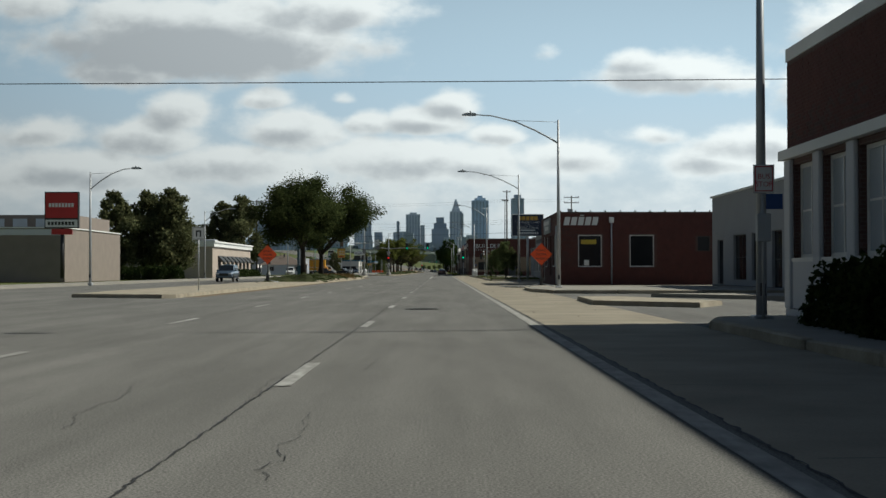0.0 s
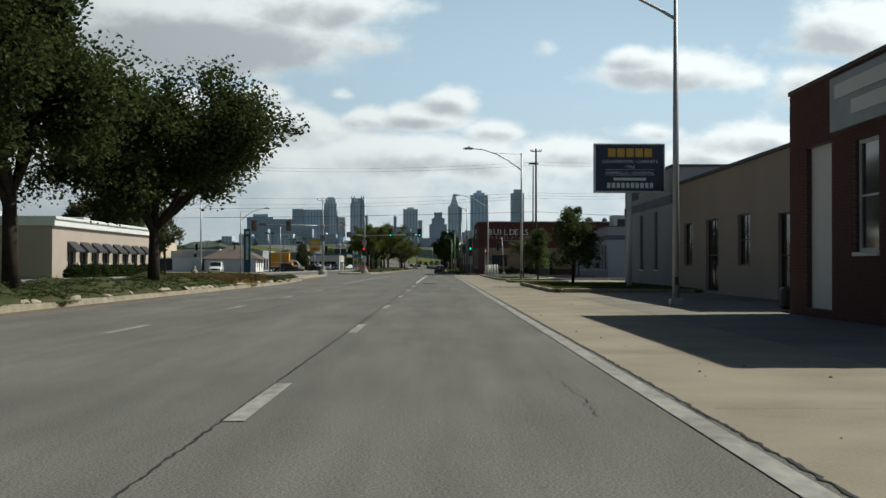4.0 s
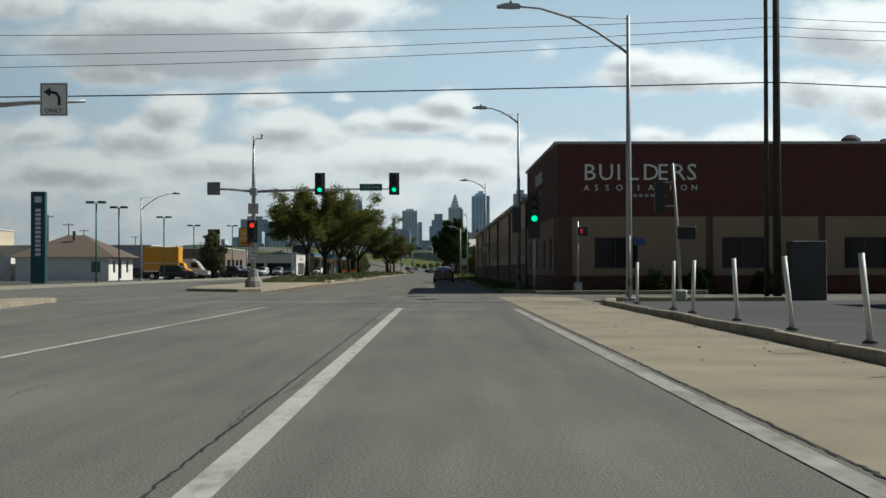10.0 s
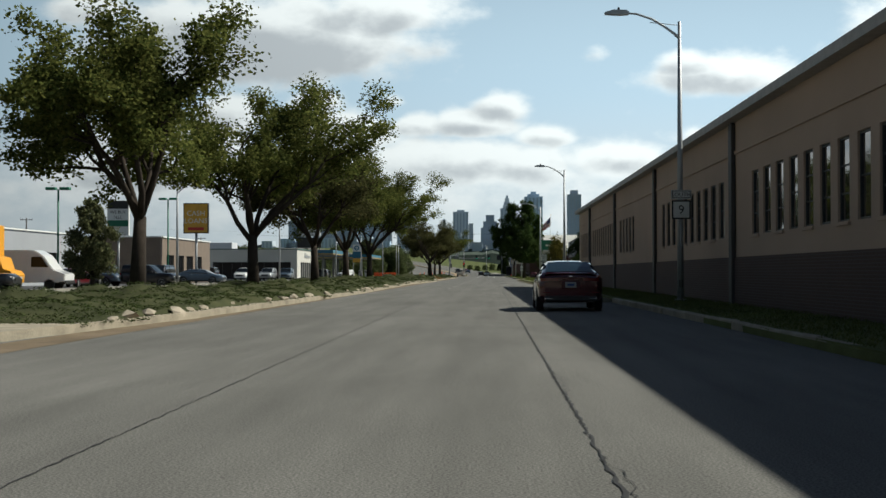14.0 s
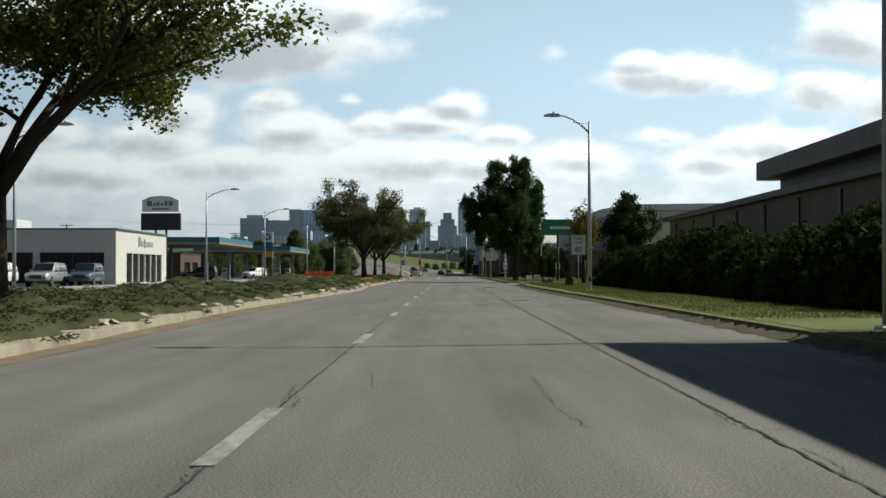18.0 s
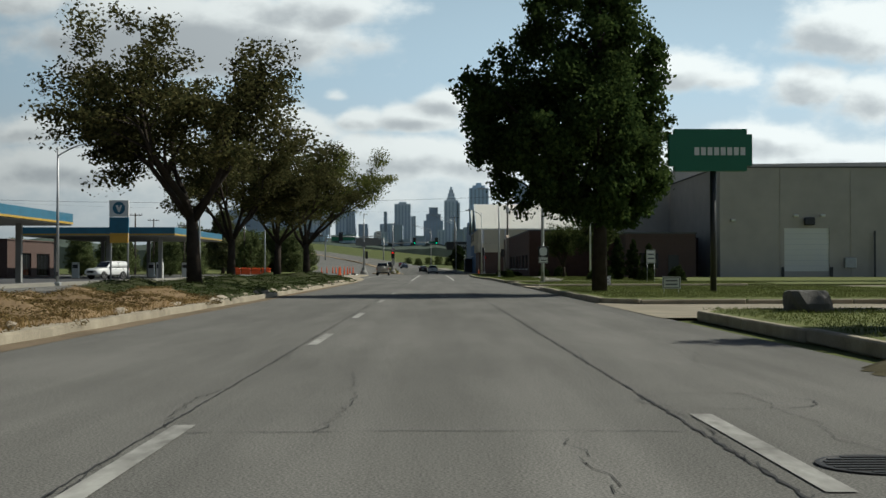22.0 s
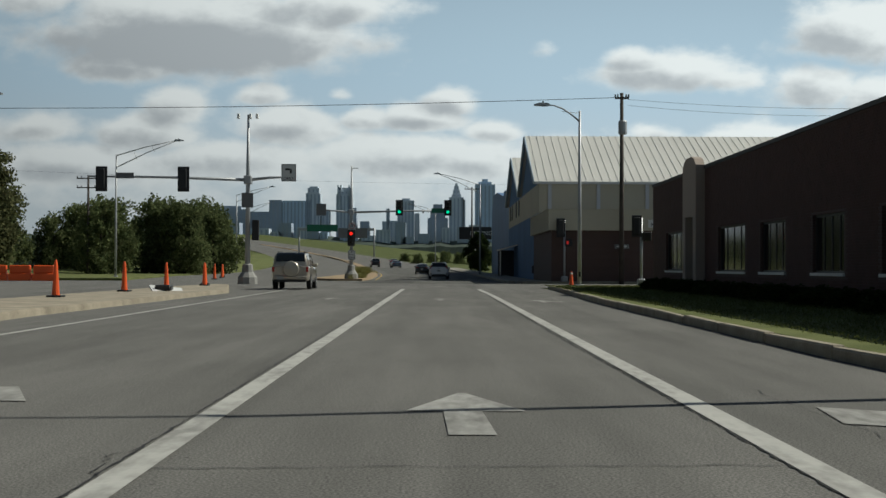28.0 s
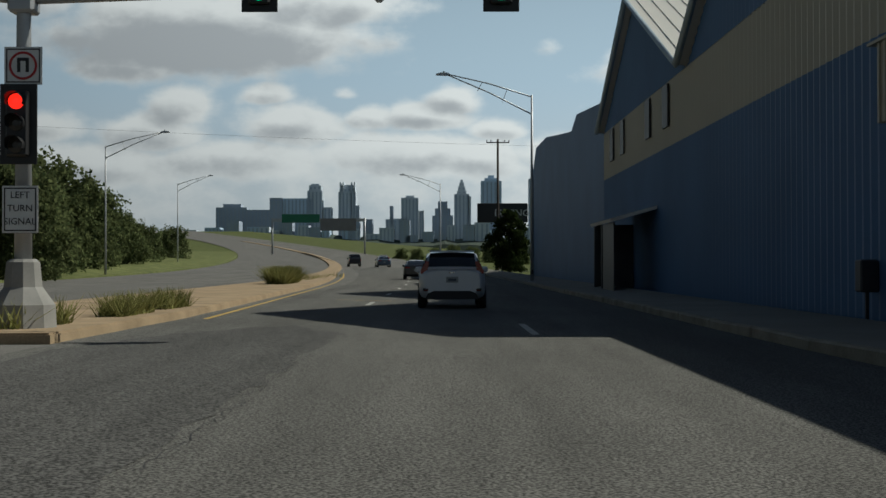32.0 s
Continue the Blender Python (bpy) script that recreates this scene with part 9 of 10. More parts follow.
grass("grass", "short green grass on the verges", [((5.0, 11.3, 135, 157), 0.22), ((5.1, 8.6, 170, 176.5), 0.08), ((5.3, 7.6, 186, 199), 0.10), ((2.2, 4.6, 260, 372), 0.3), ((1.9, 5.4, 378, 446), 0.28), ((2.3, 14, 447, 461), 0.14)], 150000, grass_blade, 0.045, 61)
grass("lawn_grass", "mown lawn grass beside the road", [((1.8, 16, 471.5, 496), 0.35), ((1.8, 16, 504.6, 515.5), 0.12), ((1.8, 14, 523, 563), 0.33), ((1.3, 6.1, 563, 614), 0.2)], 180000, grass_blade, 0.042, 62)
grass("weeds", "thin dry weeds along the planted median", [((-10.4, -9.9, 445, 471), 0.7), ((-11.4, -10.9, 148, 166), 0.3)], 2600, dry_blade, 0.2, 63, 0.12)

grass("dry_grass", "tall rust-brown dry grass in the median", [((-15.2, -11.1, 144, 159), 1.0)], 16000, berm_blade, 0.40, 64, 0.3)
berm_green = leaf_mat("island_weed", (0.13, 0.14, 0.045), (0.26, 0.25, 0.10), 0.3)
grass("island_grass", "tall green and yellow weeds on the traffic island", [((-13.0, -12.1, 693.5, 699), 1.0)], 3400, berm_green, 0.85, 65, 0.14)
grass("island_weeds", "low green and brown weeds on the traffic island", [((-10.5, -9.95, 652.2, 654.6), 0.4), ((-10.6, -10.0, 656.2, 658.6), 0.4), ((-10.5, -10.2, 649.1, 649.8), 0.07), ((-10.7, -10.4, 647.6, 648.2), 0.04), ((-14.0, -12.6, 699, 740), 0.2)], 1500, berm_green, 0.42, 66, 0.14)

# ---------------------------------------------------------------- vehicles
tyre_m = mat("tyre_rubber", (0.012, 0.012, 0.012), 0.8, vary=0.2)
rim_m = mat("alloy_rim", (0.58, 0.58, 0.59), 0.3, 0.35, vary=0.1)
chrome = mat("chrome", (0.6, 0.6, 0.6), 0.15, 1.0, vary=0.05)
car_black = mat("black_plastic", (0.012, 0.012, 0.012), 0.5, vary=0.2)
car_glass = mat("car_glass", (0.010, 0.013, 0.016), 0.04, vary=0.1, spec=0.5)
tail_red = mat("tail_lens_red", (0.24, 0.008, 0.007), 0.2, coat=1.0)
tail_lit = mat("tail_lens_lit", (0.18, 0.008, 0.006), 0.2, coat=1.0, glow=((1.0, 0.05, 0.02), 0.03))
lamp_clear = mat("clear_lens", (0.5, 0.5, 0.5), 0.1, coat=1.0)
plate_m = mat("number_plate", (0.30, 0.31, 0.31), 0.4)


def car_paint(name, c, rough=0.3, metal=0.3):
    return mat(name, c, rough, metal, scale=0.4, vary=0.06, coat=1.0, fine=6.0, coords="object")


def loft(rings, close_ends=True):
    bm = bmesh.new()
    vs = [[bm.verts.new(p) for p in r] for r in rings]
    n = len(vs[0])
    for a, b in zip(vs, vs[1:]):
        for k in range(n):
            f = bm.faces.new((a[k], a[(k + 1) % n], b[(k + 1) % n], b[k]))
            f.smooth = True
    if close_ends:
        bm.faces.new(vs[0][::-1])
        bm.faces.new(vs[-1])
    bmesh.ops.recalc_face_normals(bm, faces=bm.faces)
    return bm


def lower_ring(y, w, z0, zb, crown=0.03):
    half = [(0.0, z0), (0.78 * w, z0), (0.93 * w, z0 + 0.05), (0.985 * w, z0 + 0.16), (w, z0 + (zb - z0) * 0.55), (0.985 * w, zb - 0.14), (0.95 * w, zb - 0.05), (0.86 * w, zb), (0.45 * w, zb + crown)]
    return [(x, y, z) for x, z in half] + [(0.0, y, zb + crown * 1.2)] + [(-x, y, z) for x, z in reversed(half[1:])]


def upper_ring(y, wb, zb, wr, zr):
    half = [(wb, zb), (wb - (wb - wr) * 0.5, zb + (zr - zb) * 0.55), (wr, zr - min(0.07, (zr - zb) * 0.4)), (wr * 0.9, zr - 0.02 * (zr > zb + 0.1)), (wr * 0.5, zr)]
    return [(x, y, z) for x, z in half] + [(0.0, y, zr + 0.008)] + [(-x, y, z) for x, z in reversed(half)] + [(0.0, y, zb - 0.06)]


def interp(rows, y):
    ys = [r[0] for r in rows]
    return [float(np.interp(y, ys, [r[k] for r in rows])) for k in range(1, len(rows[0]))]


def wheel(parent, x, y, r, w, sgn, spokes=10):
    tb = bmesh.new()
    prof = [(r * 0.66, -w / 2), (r * 0.92, -w / 2), (r, -w * 0.32), (r, w * 0.32), (r * 0.92, w / 2), (r * 0.66, w / 2)]
    lathe(tb, prof, 28)
    t = part("tyre", tb, tyre_m, None)
    t.parent = parent
    t.matrix_basis = pose(x, y, r, 0, 90 * sgn, 0)
    rb = bmesh.new()
    lathe(rb, [(r * 0.67, 0.0), (r * 0.67, w * 0.5), (r * 0.62, w * 0.52), (r * 0.60, w * 0.34)], 28)
    rim = part("rim", rb, rim_m, t)
    sb = bmesh.new()
    for k in range(spokes):
        a = 2 * math.pi * k / spokes
        c, s = math.cos(a), math.sin(a)
        vs = []
        for rr, h in ((r * 0.12, 0.024), (r * 0.63, 0.018)):
            for d in (-h, h):
                for z in (w * 0.36, w * 0.49):
                    vs.append(sb.verts.new((c * rr - s * d, s * rr + c * d, z)))
        for q in ((0, 1, 3, 2), (4, 6, 7, 5), (0, 4, 5, 1), (2, 3, 7, 6), (1, 5, 7, 3), (0, 2, 6, 4)):
            sb.faces.new([vs[i] for i in q])
    lathe(sb, [(r * 0.14, w * 0.3), (r * 0.14, w * 0.5), (r * 0.08, w * 0.53)], 12)
    part("spokes", sb, rim_m, rim)
    return t


def pane_on(pts, parent, m, name, lift=0.006):
    """A pane lifted a little off four or more points, with a bevelled look."""
    bm = bmesh.new()
    vs = [Vector(p) for p in pts]
    n = (vs[1] - vs[0]).cross(vs[2] - vs[1]).normalized()
    ctr = sum(vs, Vector()) / len(vs)
    a = [bm.verts.new(v + n * lift) for v in vs]
    b = [bm.verts.new(v - n * 0.02) for v in vs]
    bm.faces.new(a)
    for k in range(len(a)):
        bm.faces.new((b[k], b[(k + 1) % len(a)], a[(k + 1) % len(a)], a[k]))
    bmesh.ops.recalc_face_normals(bm, faces=bm.faces)
    return part(name, bm, m, parent)


def car(name, label, paint, lower, upper, wheels, r, at, rz=0.0, kind="sedan", lit=False, glass=None, trim=None, black_low=0.30):
    """rows: lower (y, half width, underside, belt), upper (y, half belt, belt, half roof, roof); y runs from the tail forward."""
    root = thing(name, label, "car", at, rz)
    glass = glass or car_glass
    ys = sorted({q[0] for q in lower} | set(np.linspace(lower[0][0], lower[-1][0], 22)))
    body = part("body", loft([lower_ring(y, *interp(lower, y)) for y in ys]), paint, root)
    uy = sorted({q[0] for q in upper} | set(np.linspace(upper[0][0], upper[-1][0], 18)))
    cab = part("cabin", loft([upper_ring(y, *interp(upper, y)) for y in uy]), paint, root)
    L_ = lower[-1][0]
    W_ = max(q[1] for q in lower)
    # glass
    def up(y, f, s):
        wb, zb, wr, zr = interp(upper, y)
        return (s * (wb + (wr - wb) * f), y, zb + (zr - zb) * f)
    y0, y3 = upper[0][0], upper[-1][0]
    zmax = max(q[4] for q in upper)
    rear_top = min(q[0] for q in upper if q[4] > zmax - 0.09)
    front_top = max(q[0] for q in upper if q[4] > zmax - 0.09)

    def deck(y, half):
        wb, zb, wr, zr = interp(upper, y)
        return [(-half * wr, y, zr + 0.004), (half * wr, y, zr + 0.004)]
    ya, yb = y0 + (rear_top - y0) * 0.10, y0 + (rear_top - y0) * 0.93
    strips = [deck(ya + (yb - ya) * k / 4, 0.93) for k in range(5)]
    for nm, ss in (("rear_window", strips), ("windscreen", [deck(y3 - (y3 - front_top) * (0.08 + 0.85 * k / 4), 0.93) for k in range(5)])):
        bm = bmesh.new()
        prev = None
        for q in ss:
            cur = [bm.verts.new(q[0]), bm.verts.new((0, q[0][1], q[0][2] + 0.012)), bm.verts.new(q[1])]
            if prev:
                bm.faces.new((prev[0], cur[0], cur[1], prev[1]))
                bm.faces.new((prev[1], cur[1], cur[2], prev[2]))
            prev = cur
        bmesh.ops.recalc_face_normals(bm, faces=bm.faces)
        for f in bm.faces:
            if f.normal.z < 0:
                f.normal_flip()
        bmesh.ops.translate(bm, verts=bm.verts, vec=(0, 0, 0.006))
        part(nm, bm, glass, cab)
    ends = (y0 + (rear_top - y0) * 0.55, y3 - (y3 - front_top) * 0.42)
    mid = (ends[0] + ends[1]) * 0.5
    for s in (-1, 1):
        spans = ((ends[0], mid - 0.04), (mid + 0.04, ends[1]))
        for a, b_ in spans:
            pts = [up(a, 0.10, s), up(b_, 0.10, s), up(min(b_, front_top + 0.05), 0.86, s), up(max(a, rear_top - 0.1), 0.86, s)]
            if s > 0:
                pts = pts[::-1]
            p = pane_on(pts, cab, glass, "side_window", 0.012)
        bm = bmesh.new()
        tube(bm, [up(ends[0] - 0.1, 0.04, s), up((ends[0] + ends[1]) / 2, 0.06, s), up(ends[1] + 0.1, 0.04, s)], 0.014, 5)
        part("belt_trim", bm, trim or chrome, cab)
        m = part("mirror", boxes((s * (W_ + 0.02) - 0.11, s * (W_ + 0.02) + 0.11, ends[1] - 0.16, ends[1] - 0.02, interp(lower, ends[1])[2] - 0.02, interp(lower, ends[1])[2] + 0.14), bevel=0.035), paint, cab)
        for k, yw in enumerate(wheels):
            bm = bmesh.new()
            lathe(bm, [(r * 1.16, 0), (r * 1.16, 0.008), (r * 1.02, 0.010)], 28)
            wl = interp(lower, yw)[0]
            o = part("wheel_arch", bm, car_black, body)
            o.matrix_basis = pose(s * (wl * 0.990), yw, r * 1.05, 0, 90 * s, 0)
            wheel(root, s * (wl - 0.085), yw, r, 0.21, s)
        part("sill", boxes((s * (W_ - 0.035) - 0.03, s * (W_ - 0.035) + 0.03, wheels[0] + r * 1.2, wheels[1] - r * 1.2, lower[3][2] + 0.01, lower[3][2] + 0.10), bevel=0.01), car_black, body)
        for yd in (mid - 0.62, mid + 0.38):
            part("door_handle", boxes((s * (W_ + 0.004) - 0.015, s * (W_ + 0.004) + 0.015, yd, yd + 0.2, interp(lower, yd)[2] - 0.14, interp(lower, yd)[2] - 0.10), bevel=0.008), trim or chrome, body)
    return root, body, cab


def wrap(path, z0, z1, parent, m, name):
    """A lens or strip that follows the body round a corner: path of (x, y), from z0 to z1."""
    bm = bmesh.new()
    prev = None
    for x, y in path:
        k = 0.96
        cur = [bm.verts.new(q) for q in ((x, y, z0), (x, y, z1), (x * k, y + 0.03, z1), (x * k, y + 0.03, z0))]
        if prev:
            for a in range(4):
                bm.faces.new((prev[a], prev[(a + 1) % 4], cur[(a + 1) % 4], cur[a]))
        else:
            bm.faces.new(cur)
        prev = cur
    bm.faces.new(prev[::-1])
    bmesh.ops.recalc_face_normals(bm, faces=bm.faces)
    return part(name, bm, m, parent)


# --- dark red sedan
dark_lens = mat("dark_tail_lens", (0.10, 0.004, 0.006), 0.15, coat=1.0)
red_paint = car_paint("dark_red_metallic", (0.052, 0.004, 0.008), 0.25, 0.45)
SED_L = [(0.0, 0.74, 0.42, 0.93), (0.05, 0.83, 0.33, 1.00), (0.18, 0.90, 0.27, 1.055), (0.6, 0.92, 0.24, 1.06), (1.4, 0.925, 0.20, 1.01), (2.6, 0.925, 0.19, 0.97), (3.7, 0.92, 0.20, 0.95), (4.4, 0.90, 0.22, 0.86), (4.8, 0.82, 0.27, 0.74), (4.96, 0.66, 0.38, 0.62)]
SED_U = [(0.50, 0.80, 1.04, 0.74, 1.06), (0.9, 0.84, 1.03, 0.66, 1.22), (1.45, 0.86, 1.00, 0.62, 1.40), (2.0, 0.865, 0.98, 0.62, 1.435), (2.6, 0.865, 0.97, 0.62, 1.43), (3.0, 0.86, 0.96, 0.63, 1.36), (3.75, 0.84, 0.95, 0.74, 0.97)]
sedan_glass = mat("sedan_glass", (0.012, 0.024, 0.036), 0.06, vary=0.1, spec=0.35)
root, body, cab = car("red_sedan", "dark red sedan with dull red rear lamps on the road", red_paint, SED_L, SED_U, (0.98, 3.85), 0.335, (-0.28, 309.4, 0.01), glass=sedan_glass)
for s in (-1, 1):
    wrap([(s * 0.34, -0.012), (s * 0.70, -0.008), (s * 0.79, 0.02), (s * 0.845, 0.07), (s * 0.90, 0.20), (s * 0.915, 0.36)], 0.845, 0.935, body, dark_lens, "tail_lamp")
    part("exhaust_tip", boxes((s * 0.62 - 0.11, s * 0.62 + 0.11, -0.02, 0.06, 0.335, 0.385), bevel=0.015), chrome, body)
    part("reflector", boxes((s * 0.68 - 0.12, s * 0.68 + 0.12, -0.004, 0.03, 0.52, 0.545), bevel=0.005), dark_lens, body)
part("lamp_bar", boxes((-0.33, 0.33, -0.012, 0.08, 0.895, 0.915), bevel=0.004), dark_lens, body)
part("diffuser", boxes((-0.72, 0.72, -0.015, 0.12, 0.29, 0.44), bevel=0.02), car_black, body)
pl = part("number_plate", boxes((-0.155, 0.155, -0.025, 0.0, 0.665, 0.82), bevel=0.004), plate_m, body)
part("plate_bar", boxes((-0.10, 0.10, -0.029, -0.0255, 0.715, 0.775)), sign_blue, pl)
part("plate_recess", boxes((-0.25, 0.25, -0.008, 0.03, 0.64, 0.845), bevel=0.01), mat("recess_red", (0.05, 0.004, 0.006), 0.4), body)
part("emblem", boxes((-0.055, 0.055, -0.018, 0.02, 0.955, 1.005), bevel=0.01), chrome, body)
part("boot_lip", boxes((-0.74, 0.74, 0.02, 0.14, 1.045, 1.075), bevel=0.012), red_paint, body)
part("antenna_fin", boxes((-0.02, 0.02, 1.45, 1.62, 1.42, 1.50), bevel=0.008), red_paint, cab)

# --- silver-white hatchback
white_paint = car_paint("silver_white", (0.60, 0.62, 0.65), 0.3, 0.25)
HAT_L = [(0.0, 0.70, 0.40, 0.92), (0.06, 0.79, 0.32, 0.98), (0.2, 0.845, 0.26, 1.02), (0.7, 0.86, 0.22, 1.01), (1.6, 0.86, 0.19, 0.97), (2.6, 0.86, 0.19, 0.93), (3.3, 0.85, 0.21, 0.88), (3.8, 0.78, 0.26, 0.74), (4.05, 0.60, 0.38, 0.58)]
HAT_U = [(0.07, 0.74, 0.97, 0.70, 1.00), (0.28, 0.78, 0.98, 0.64, 1.22), (0.52, 0.79, 0.98, 0.60, 1.42), (0.9, 0.80, 0.97, 0.60, 1.475), (1.6, 0.81, 0.95, 0.60, 1.48), (2.1, 0.81, 0.93, 0.61, 1.42), (3.1, 0.79, 0.89, 0.72, 0.92)]
root, body, cab = car("white_hatchback", "silver white compact hatchback on the road", white_paint, HAT_L, HAT_U, (0.72, 3.2), 0.305, (-3.87, 661.0, 0.01))
for s in (-1, 1):
    bm = bmesh.new()
    prism(bm, [(s * 0.585, 1.19), (s * 0.66, 1.21), (s * 0.80, 0.97), (s * 0.80, 0.88), (s * 0.63, 0.90)], 0.045, 0.15, "y")
    part("tail_lamp", bm, tail_red, body)
    bm = bmesh.new()
    prism(bm, [(s * 0.60, 0.50), (s * 0.74, 0.52), (s * 0.74, 0.44), (s * 0.63, 0.43)], -0.004, 0.08, "y")
    part("fog_lamp", bm, car_black, body)
    part("reflector", boxes((s * 0.66 - 0.05, s * 0.66 + 0.05, -0.012, 0.03, 0.455, 0.475)), tail_red, body)
bm = bmesh.new()
prism(bm, [(-0.68, 0.24), (0.68, 0.24), (0.62, 0.38), (0.46, 0.45), (-0.46, 0.45), (-0.62, 0.38)], -0.03, 0.12, "y")
part("bumper", bm, car_black, body, "black lower bumper")
bm = bmesh.new()
prism(bm, [(-0.60, 1.005), (0.60, 1.005), (0.64, 1.03), (-0.64, 1.03)], 0.0, 0.09, "y")
part("tailgate_crease", bm, white_paint, body)
part("spoiler", boxes((-0.58, 0.58, 0.38, 0.62, 1.44, 1.475), bevel=0.012), white_paint, cab)
part("wiper", boxes((-0.05, 0.35, 0.10, 0.115, 1.075, 1.09)), car_black, cab)
pl = part("number_plate", boxes((-0.155, 0.155, -0.02, 0.0, 0.66, 0.81), bevel=0.004), plate_m, body)
part("plate_bar", boxes((-0.10, 0.10, -0.024, -0.0205, 0.70, 0.76)), grey_band, pl)
part("emblem", boxes((-0.07, 0.07, -0.012, 0.02, 0.90, 0.945), bevel=0.01), chrome, body)
part("antenna_rod", boxes((-0.006, 0.006, 0.85, 0.862, 1.47, 1.66)), car_black, cab)

# --- tan off-road car with a spare wheel
tan_paint = car_paint("tan_metallic", (0.36, 0.325, 0.27), 0.3, 0.35)
SUV_L = [(0.0, 0.74, 0.45, 1.05), (0.06, 0.83, 0.40, 1.10), (0.3, 0.87, 0.36, 1.12), (1.2, 0.88, 0.33, 1.10), (2.4, 0.88, 0.33, 1.08), (3.2, 0.88, 0.34, 1.06), (4.0, 0.85, 0.38, 1.0), (4.35, 0.72, 0.45, 0.8)]
SUV_U = [(0.05, 0.80, 1.08, 0.74, 1.10), (0.14, 0.82, 1.09, 0.70, 1.62), (0.35, 0.83, 1.09, 0.69, 1.70), (1.5, 0.83, 1.08, 0.69, 1.72), (2.3, 0.83, 1.07, 0.69, 1.68), (3.0, 0.82, 1.06, 0.74, 1.08)]
root, body, cab = car("tan_suv", "tan compact off-road car with a rear spare wheel cover", tan_paint, SUV_L, SUV_U, (0.95, 3.4), 0.35, (-10.75, 609.9, 0.01), trim=car_black)
bm = bmesh.new()
lathe(bm, [(0.34, 0.0), (0.37, 0.05), (0.37, 0.18), (0.34, 0.22), (0.05, 0.24)], 28)
o = part("spare_cover", bm, tan_paint, body, "tan hard cover of the spare wheel")
o.matrix_basis = pose(0.05, 0.02, 0.95, 90, 0, 0)
for s in (-1, 1):
    part("tail_lamp", boxes((s * 0.78 - 0.06, s * 0.78 + 0.06, -0.01, 0.08, 0.80, 1.05), bevel=0.015), tail_lit, body)
    part("roof_rail", boxes((s * 0.60 - 0.02, s * 0.60 + 0.02, 0.4, 2.2, 1.73, 1.76), bevel=0.006), car_black, cab)
part("bumper", boxes((-0.80, 0.80, -0.1, 0.08, 0.46, 0.64), bevel=0.04), tan_paint, body)
part("under_tray", boxes((-0.72, 0.72, -0.06, 0.12, 0.34, 0.455), bevel=0.02), car_black, body)
part("number_plate", boxes((-0.6, -0.3, -0.115, -0.101, 0.46, 0.58)), plate_m, body)


def simple_suv(name, label, paint, at, rz, group=""):
    r_, b_, c_ = car(name, label, paint, SUV_L, SUV_U, (0.95, 3.4), 0.35, at, rz, trim=car_black)
    for s in (-1, 1):
        part("tail_lamp", boxes((s * 0.78 - 0.05, s * 0.78 + 0.05, -0.01, 0.08, 0.80, 1.05), bevel=0.015), tail_red, b_)
        part("headlamp", boxes((s * 0.60 - 0.13, s * 0.60 + 0.13, 4.27, 4.36, 0.72, 0.85), bevel=0.02), lamp_clear, b_)
    part("grille", boxes((-0.42, 0.42, 4.31, 4.38, 0.60, 0.82), bevel=0.015), car_black, b_)
    return r_


def simple_sedan(name, label, paint, at, rz):
    r_, b_, c_ = car(name, label, paint, SED_L, SED_U, (0.98, 3.85), 0.335, at, rz)
    for s in (-1, 1):
        part("tail_lamp", boxes((s * 0.62 - 0.18, s * 0.62 + 0.18, -0.005, 0.10, 0.82, 0.95), bevel=0.02), tail_red, b_)
        part("headlamp", boxes((s * 0.58 - 0.16, s * 0.58 + 0.16, 4.80, 4.95, 0.56, 0.66), bevel=0.02), lamp_clear, b_)
    part("number_plate", boxes((-0.155, 0.155, -0.025, 0.0, 0.62, 0.77)), plate_m, b_)
    return r_


blue_grey, silver, black_paint, white_car, maroon = car_paint("blue_grey_paint", (0.07, 0.10, 0.14)), car_paint("silver_paint", (0.35, 0.36, 0.37)), car_paint("black_paint", (0.015, 0.015, 0.018)), car_paint("white_paint", (0.74, 0.74, 0.73), 0.35, 0.0), car_paint("maroon_paint", (0.16, 0.012, 0.02))
simple_suv("oncoming_suv", "blue grey off-road car facing the camera on the far lanes", blue_grey, (-21.5, 129, 0.01), 180)
simple_sedan("maroon_sedan", "maroon sedan far ahead in the middle lane", maroon, (-13.9, 840, 1.44), 5)
simple_sedan("black_sedan", "black sedan far ahead on the road", black_paint, (-6.1, 722, 0.08), 1)
simple_suv("dark_suv", "dark off-road car climbing towards the bridge", black_paint, (-16.5, 808, 1.0), 8)
simple_sedan("dark_sedan", "dark sedan climbing towards the bridge", blue_grey, (-12.0, 800, 0.9), 8)
simple_suv("white_suv", "white off-road car on the fuel station forecourt", white_car, (-33.5, 556, 0.04), 150)
simple_suv("dark_suv", "dark off-road car on the fuel station forecourt", black_paint, (-33.8, 517, 0.04), 90)
simple_suv("white_suv", "white off-road car parked by the restaurant", white_car, (-29.4, 246, 0.02), 185)
rp2 = random.Random(3)
cols = [black_paint, silver, blue_grey, white_car, maroon, black_paint]
labs = ["black", "silver", "blue grey", "white", "maroon", "black"]
for k in range(16):
    j = k % 6
    x, y = -33.5 - (k % 4) * 6.2 - rp2.uniform(0, 1), 345 + (k // 4) * 26 + rp2.uniform(-2, 2)
    f = simple_suv if k % 3 == 0 else simple_sedan
    f("parked_car", labs[j] + (" off-road car" if k % 3 == 0 else " sedan") + " parked in the shop lot", cols[j], (x, y, 0.04), rp2.choice((90, 85, 270, 180, 0)))
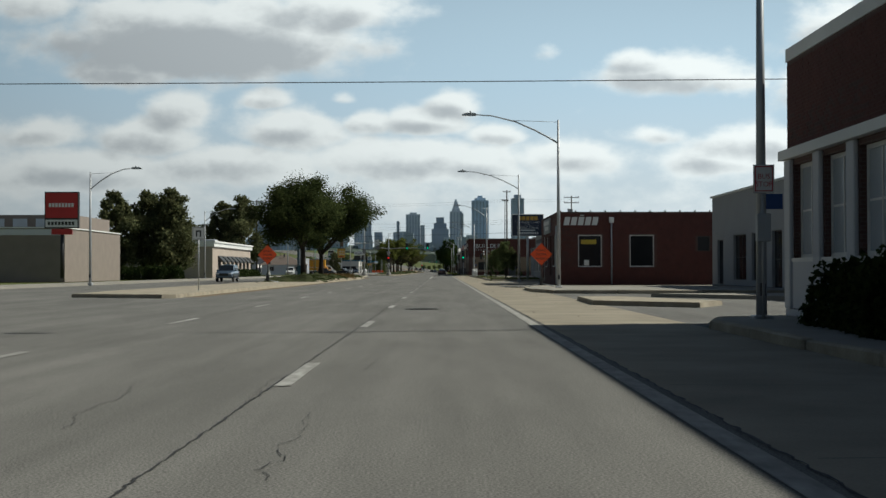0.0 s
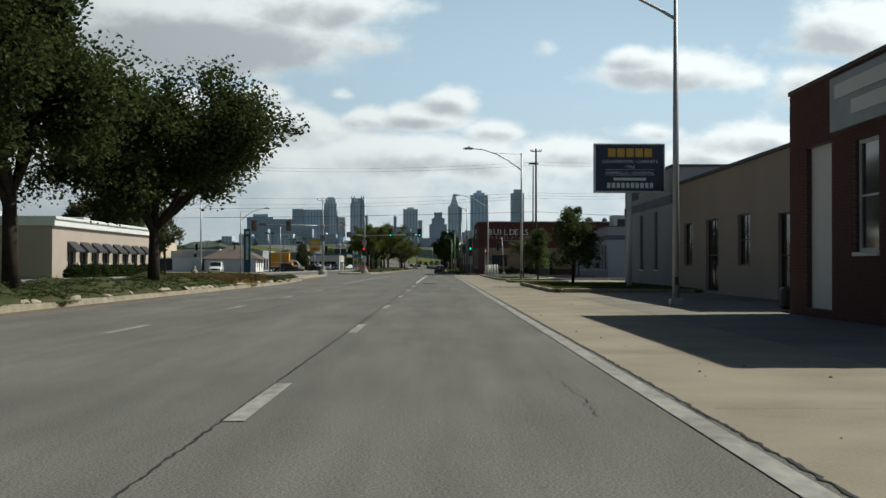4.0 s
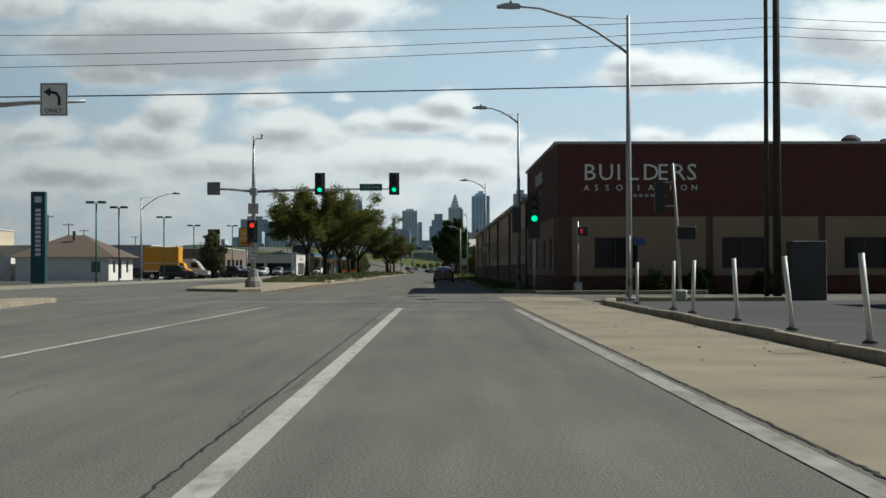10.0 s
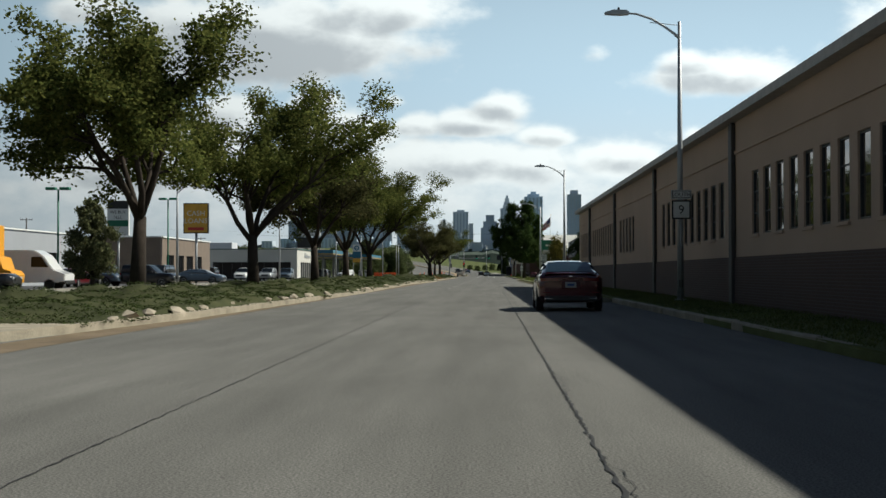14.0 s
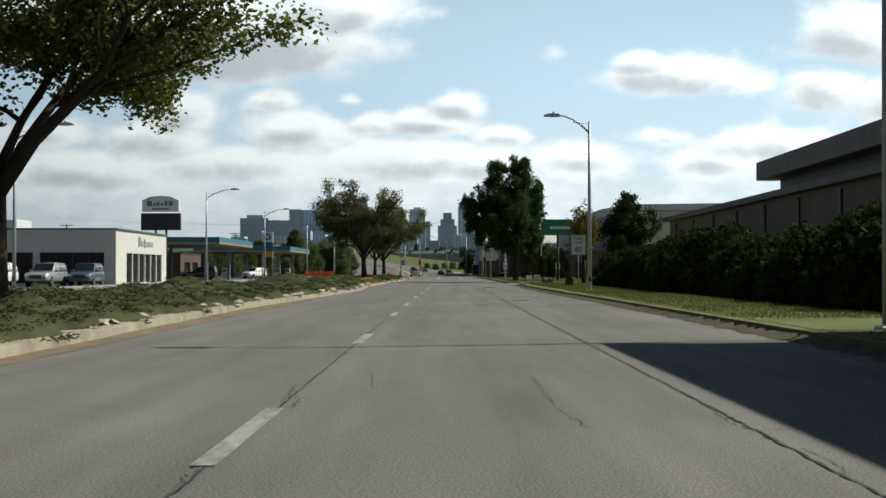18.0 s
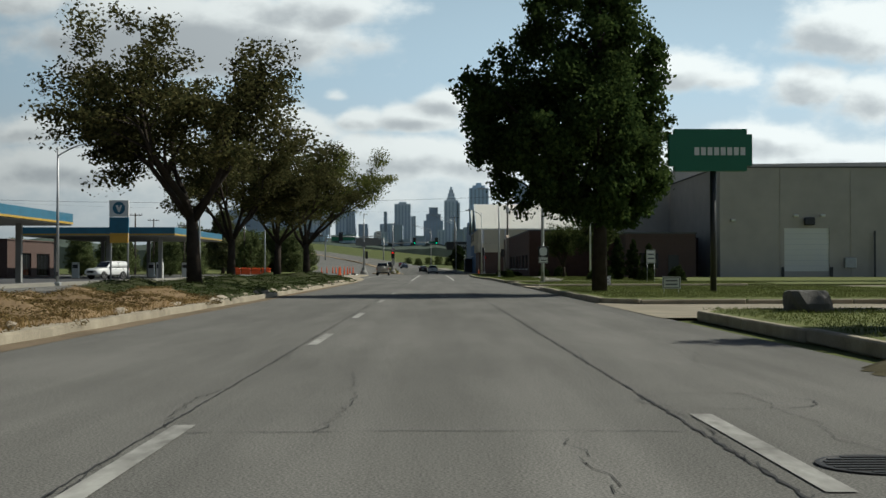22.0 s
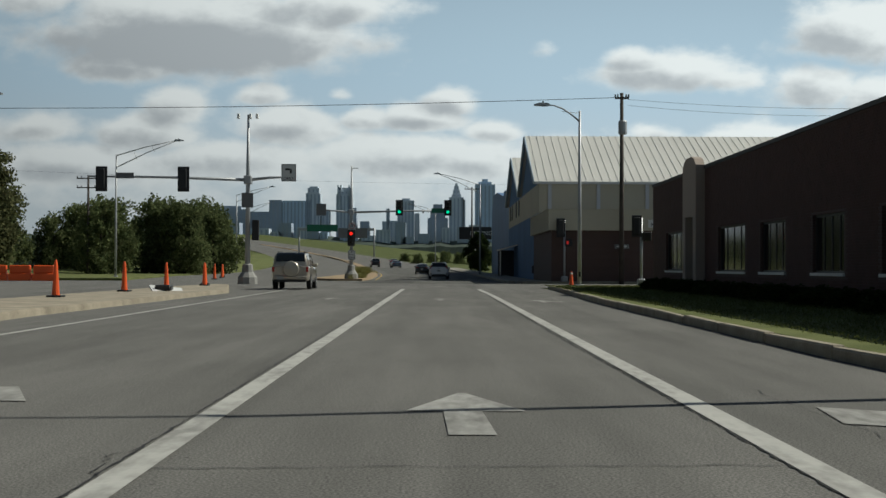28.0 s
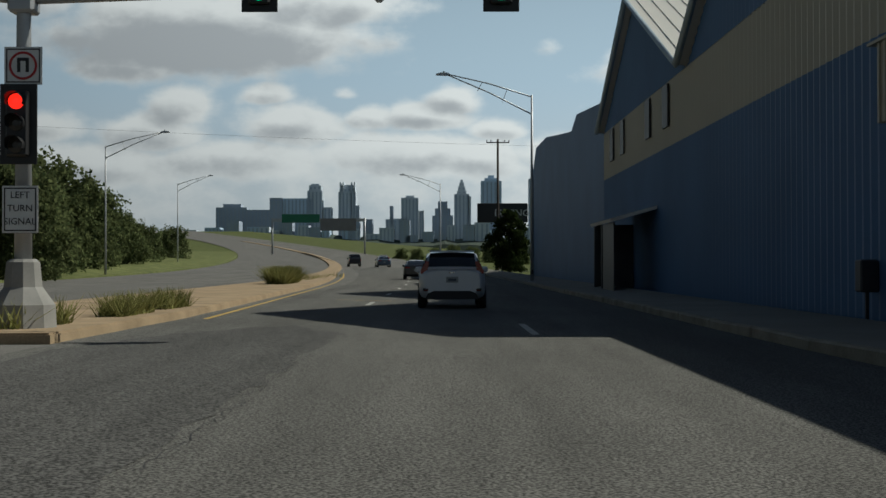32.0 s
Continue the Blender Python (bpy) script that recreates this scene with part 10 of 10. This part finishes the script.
for x, y, j, rz in ((-35.6, 373, 2, 260), (-33.0, 375, 0, 170), (-31.4, 373, 5, 265), (-29.0, 377, 0, 175)):
    simple_suv("parked_car", labs[j] + " off-road car parked in the shop lot", cols[j], (x, y, 0.04), rz)
for x, y, j, rz in ((-34.5, 441, 3, 175), (-32.0, 444, 1, 178), (-30.2, 447, 2, 182)):
    simple_suv("parked_car", labs[j] + " off-road car parked before the store", cols[j], (x, y, 0.04), rz)
for x, y, j in ((-66, 283, 3), (-60, 286, 1), (-74, 290, 0), (-52, 430, 3), (-46, 436, 0), (-60, 556, 2), (-55, 550, 3), (24, 70, 0)):
    simple_sedan("parked_car", labs[j] + " sedan parked in the lot", cols[j], (x, y, 0.04), 90)

# --- yellow box truck, seen from the side
yel = mat("truck_yellow", (0.62, 0.28, 0.012), 0.45, vary=0.08, scale=0.5)
r = thing("box_truck", "yellow box truck parked sideways in the lot", "truck", (-34.4, 349, 0.03))
bm = boxes((-1.95, 2.3, -1.2, 1.2, 0.95, 3.95), bevel=0.04)
p = part("cargo_box", bm, yel, r)
for k in range(5):
    part("panel_rib", boxes((-1.9 + k * 1.03, -1.85 + k * 1.03, -1.225, -1.202, 1.0, 3.9)), yel, p)
part("stripe", boxes((-1.93, 2.28, -1.22, -1.202, 1.95, 2.03)), trim_white, p)
part("skirt", boxes((-1.95, 2.3, -1.22, -1.202, 0.95, 1.1)), trim_white, p)
bm = bmesh.new()
prism(bm, [(2.35, 0.5), (3.6, 0.5), (3.66, 0.95), (3.45, 1.2), (3.05, 1.3), (2.8, 2.0), (2.35, 2.1)], -0.95, 0.95, "y")
c = part("cab", bm, yel, r)
part("side_window", boxes((2.45, 2.72, -0.965, -0.952, 1.35, 1.9)), car_glass, c)
part("chassis", boxes((-1.9, 2.4, -0.5, 0.5, 0.5, 0.94)), car_black, r)
for x in (-0.9, 3.05):
    for y in (-0.9, 0.9):
        wb = bmesh.new()
        lathe(wb, [(0.26, -0.12), (0.42, -0.12), (0.44, 0), (0.42, 0.12), (0.26, 0.12)], 20)
        o = part("wheel", wb, tyre_m, r)
        o.matrix_basis = pose(x, y, 0.44, 90, 0, 0)
        hb = bmesh.new()
        lathe(hb, [(0.25, 0), (0.25, 0.02), (0.1, 0.04)], 14)
        part("hub", hb, rim_m, o).location = (0, 0, 0.1)
r = thing("white_van", "white high-roof panel van parked in the lot", "van", (-32.6, 355, 0.03))
bm = bmesh.new()
prism(bm, [(-2.9, 0.45), (2.9, 0.45), (2.95, 1.0), (2.2, 1.25), (1.5, 2.2), (0.9, 2.55), (-2.8, 2.55), (-2.9, 2.3)], -0.95, 0.95, "y")
bmesh.ops.bevel(bm, geom=bm.edges[:], offset=0.06, segments=2, affect="EDGES")
p = part("body", bm, white_car, r)
bm = bmesh.new()
prism(bm, [(0.75, 1.45), (1.85, 1.45), (1.4, 2.1), (0.75, 2.1)], -0.975, -0.955, "y")
part("side_window", bm, car_glass, p)
part("bumper", boxes((2.5, 3.0, -0.9, 0.9, 0.35, 0.6), bevel=0.04), car_black, p)
for x in (-1.9, 1.9):
    for y in (-0.85, 0.85):
        wb = bmesh.new()
        lathe(wb, [(0.22, -0.1), (0.33, -0.1), (0.34, 0), (0.33, 0.1), (0.22, 0.1)], 20)
        o = part("wheel", wb, tyre_m, r)
        o.matrix_basis = pose(x, y, 0.34, 90, 0, 0)

# ---------------------------------------------------------------- single bricks of the nearest walls
unit = brick_mesh("brick", [(0.0, 0.204, 0.0, 0.064, 0.011)], brick_face)
unit_dark = brick_mesh("brick", [(0.0, 0.204, 0.0, 0.064, 0.007)], brick_dusk)
for wall_ob, a, z, q in BRICK_PARTS:
    ob = new("brick", unit if q < 0.6 else unit_dark)
    ob.parent = wall_ob
    ob.matrix_basis = pose(a, 0, z)
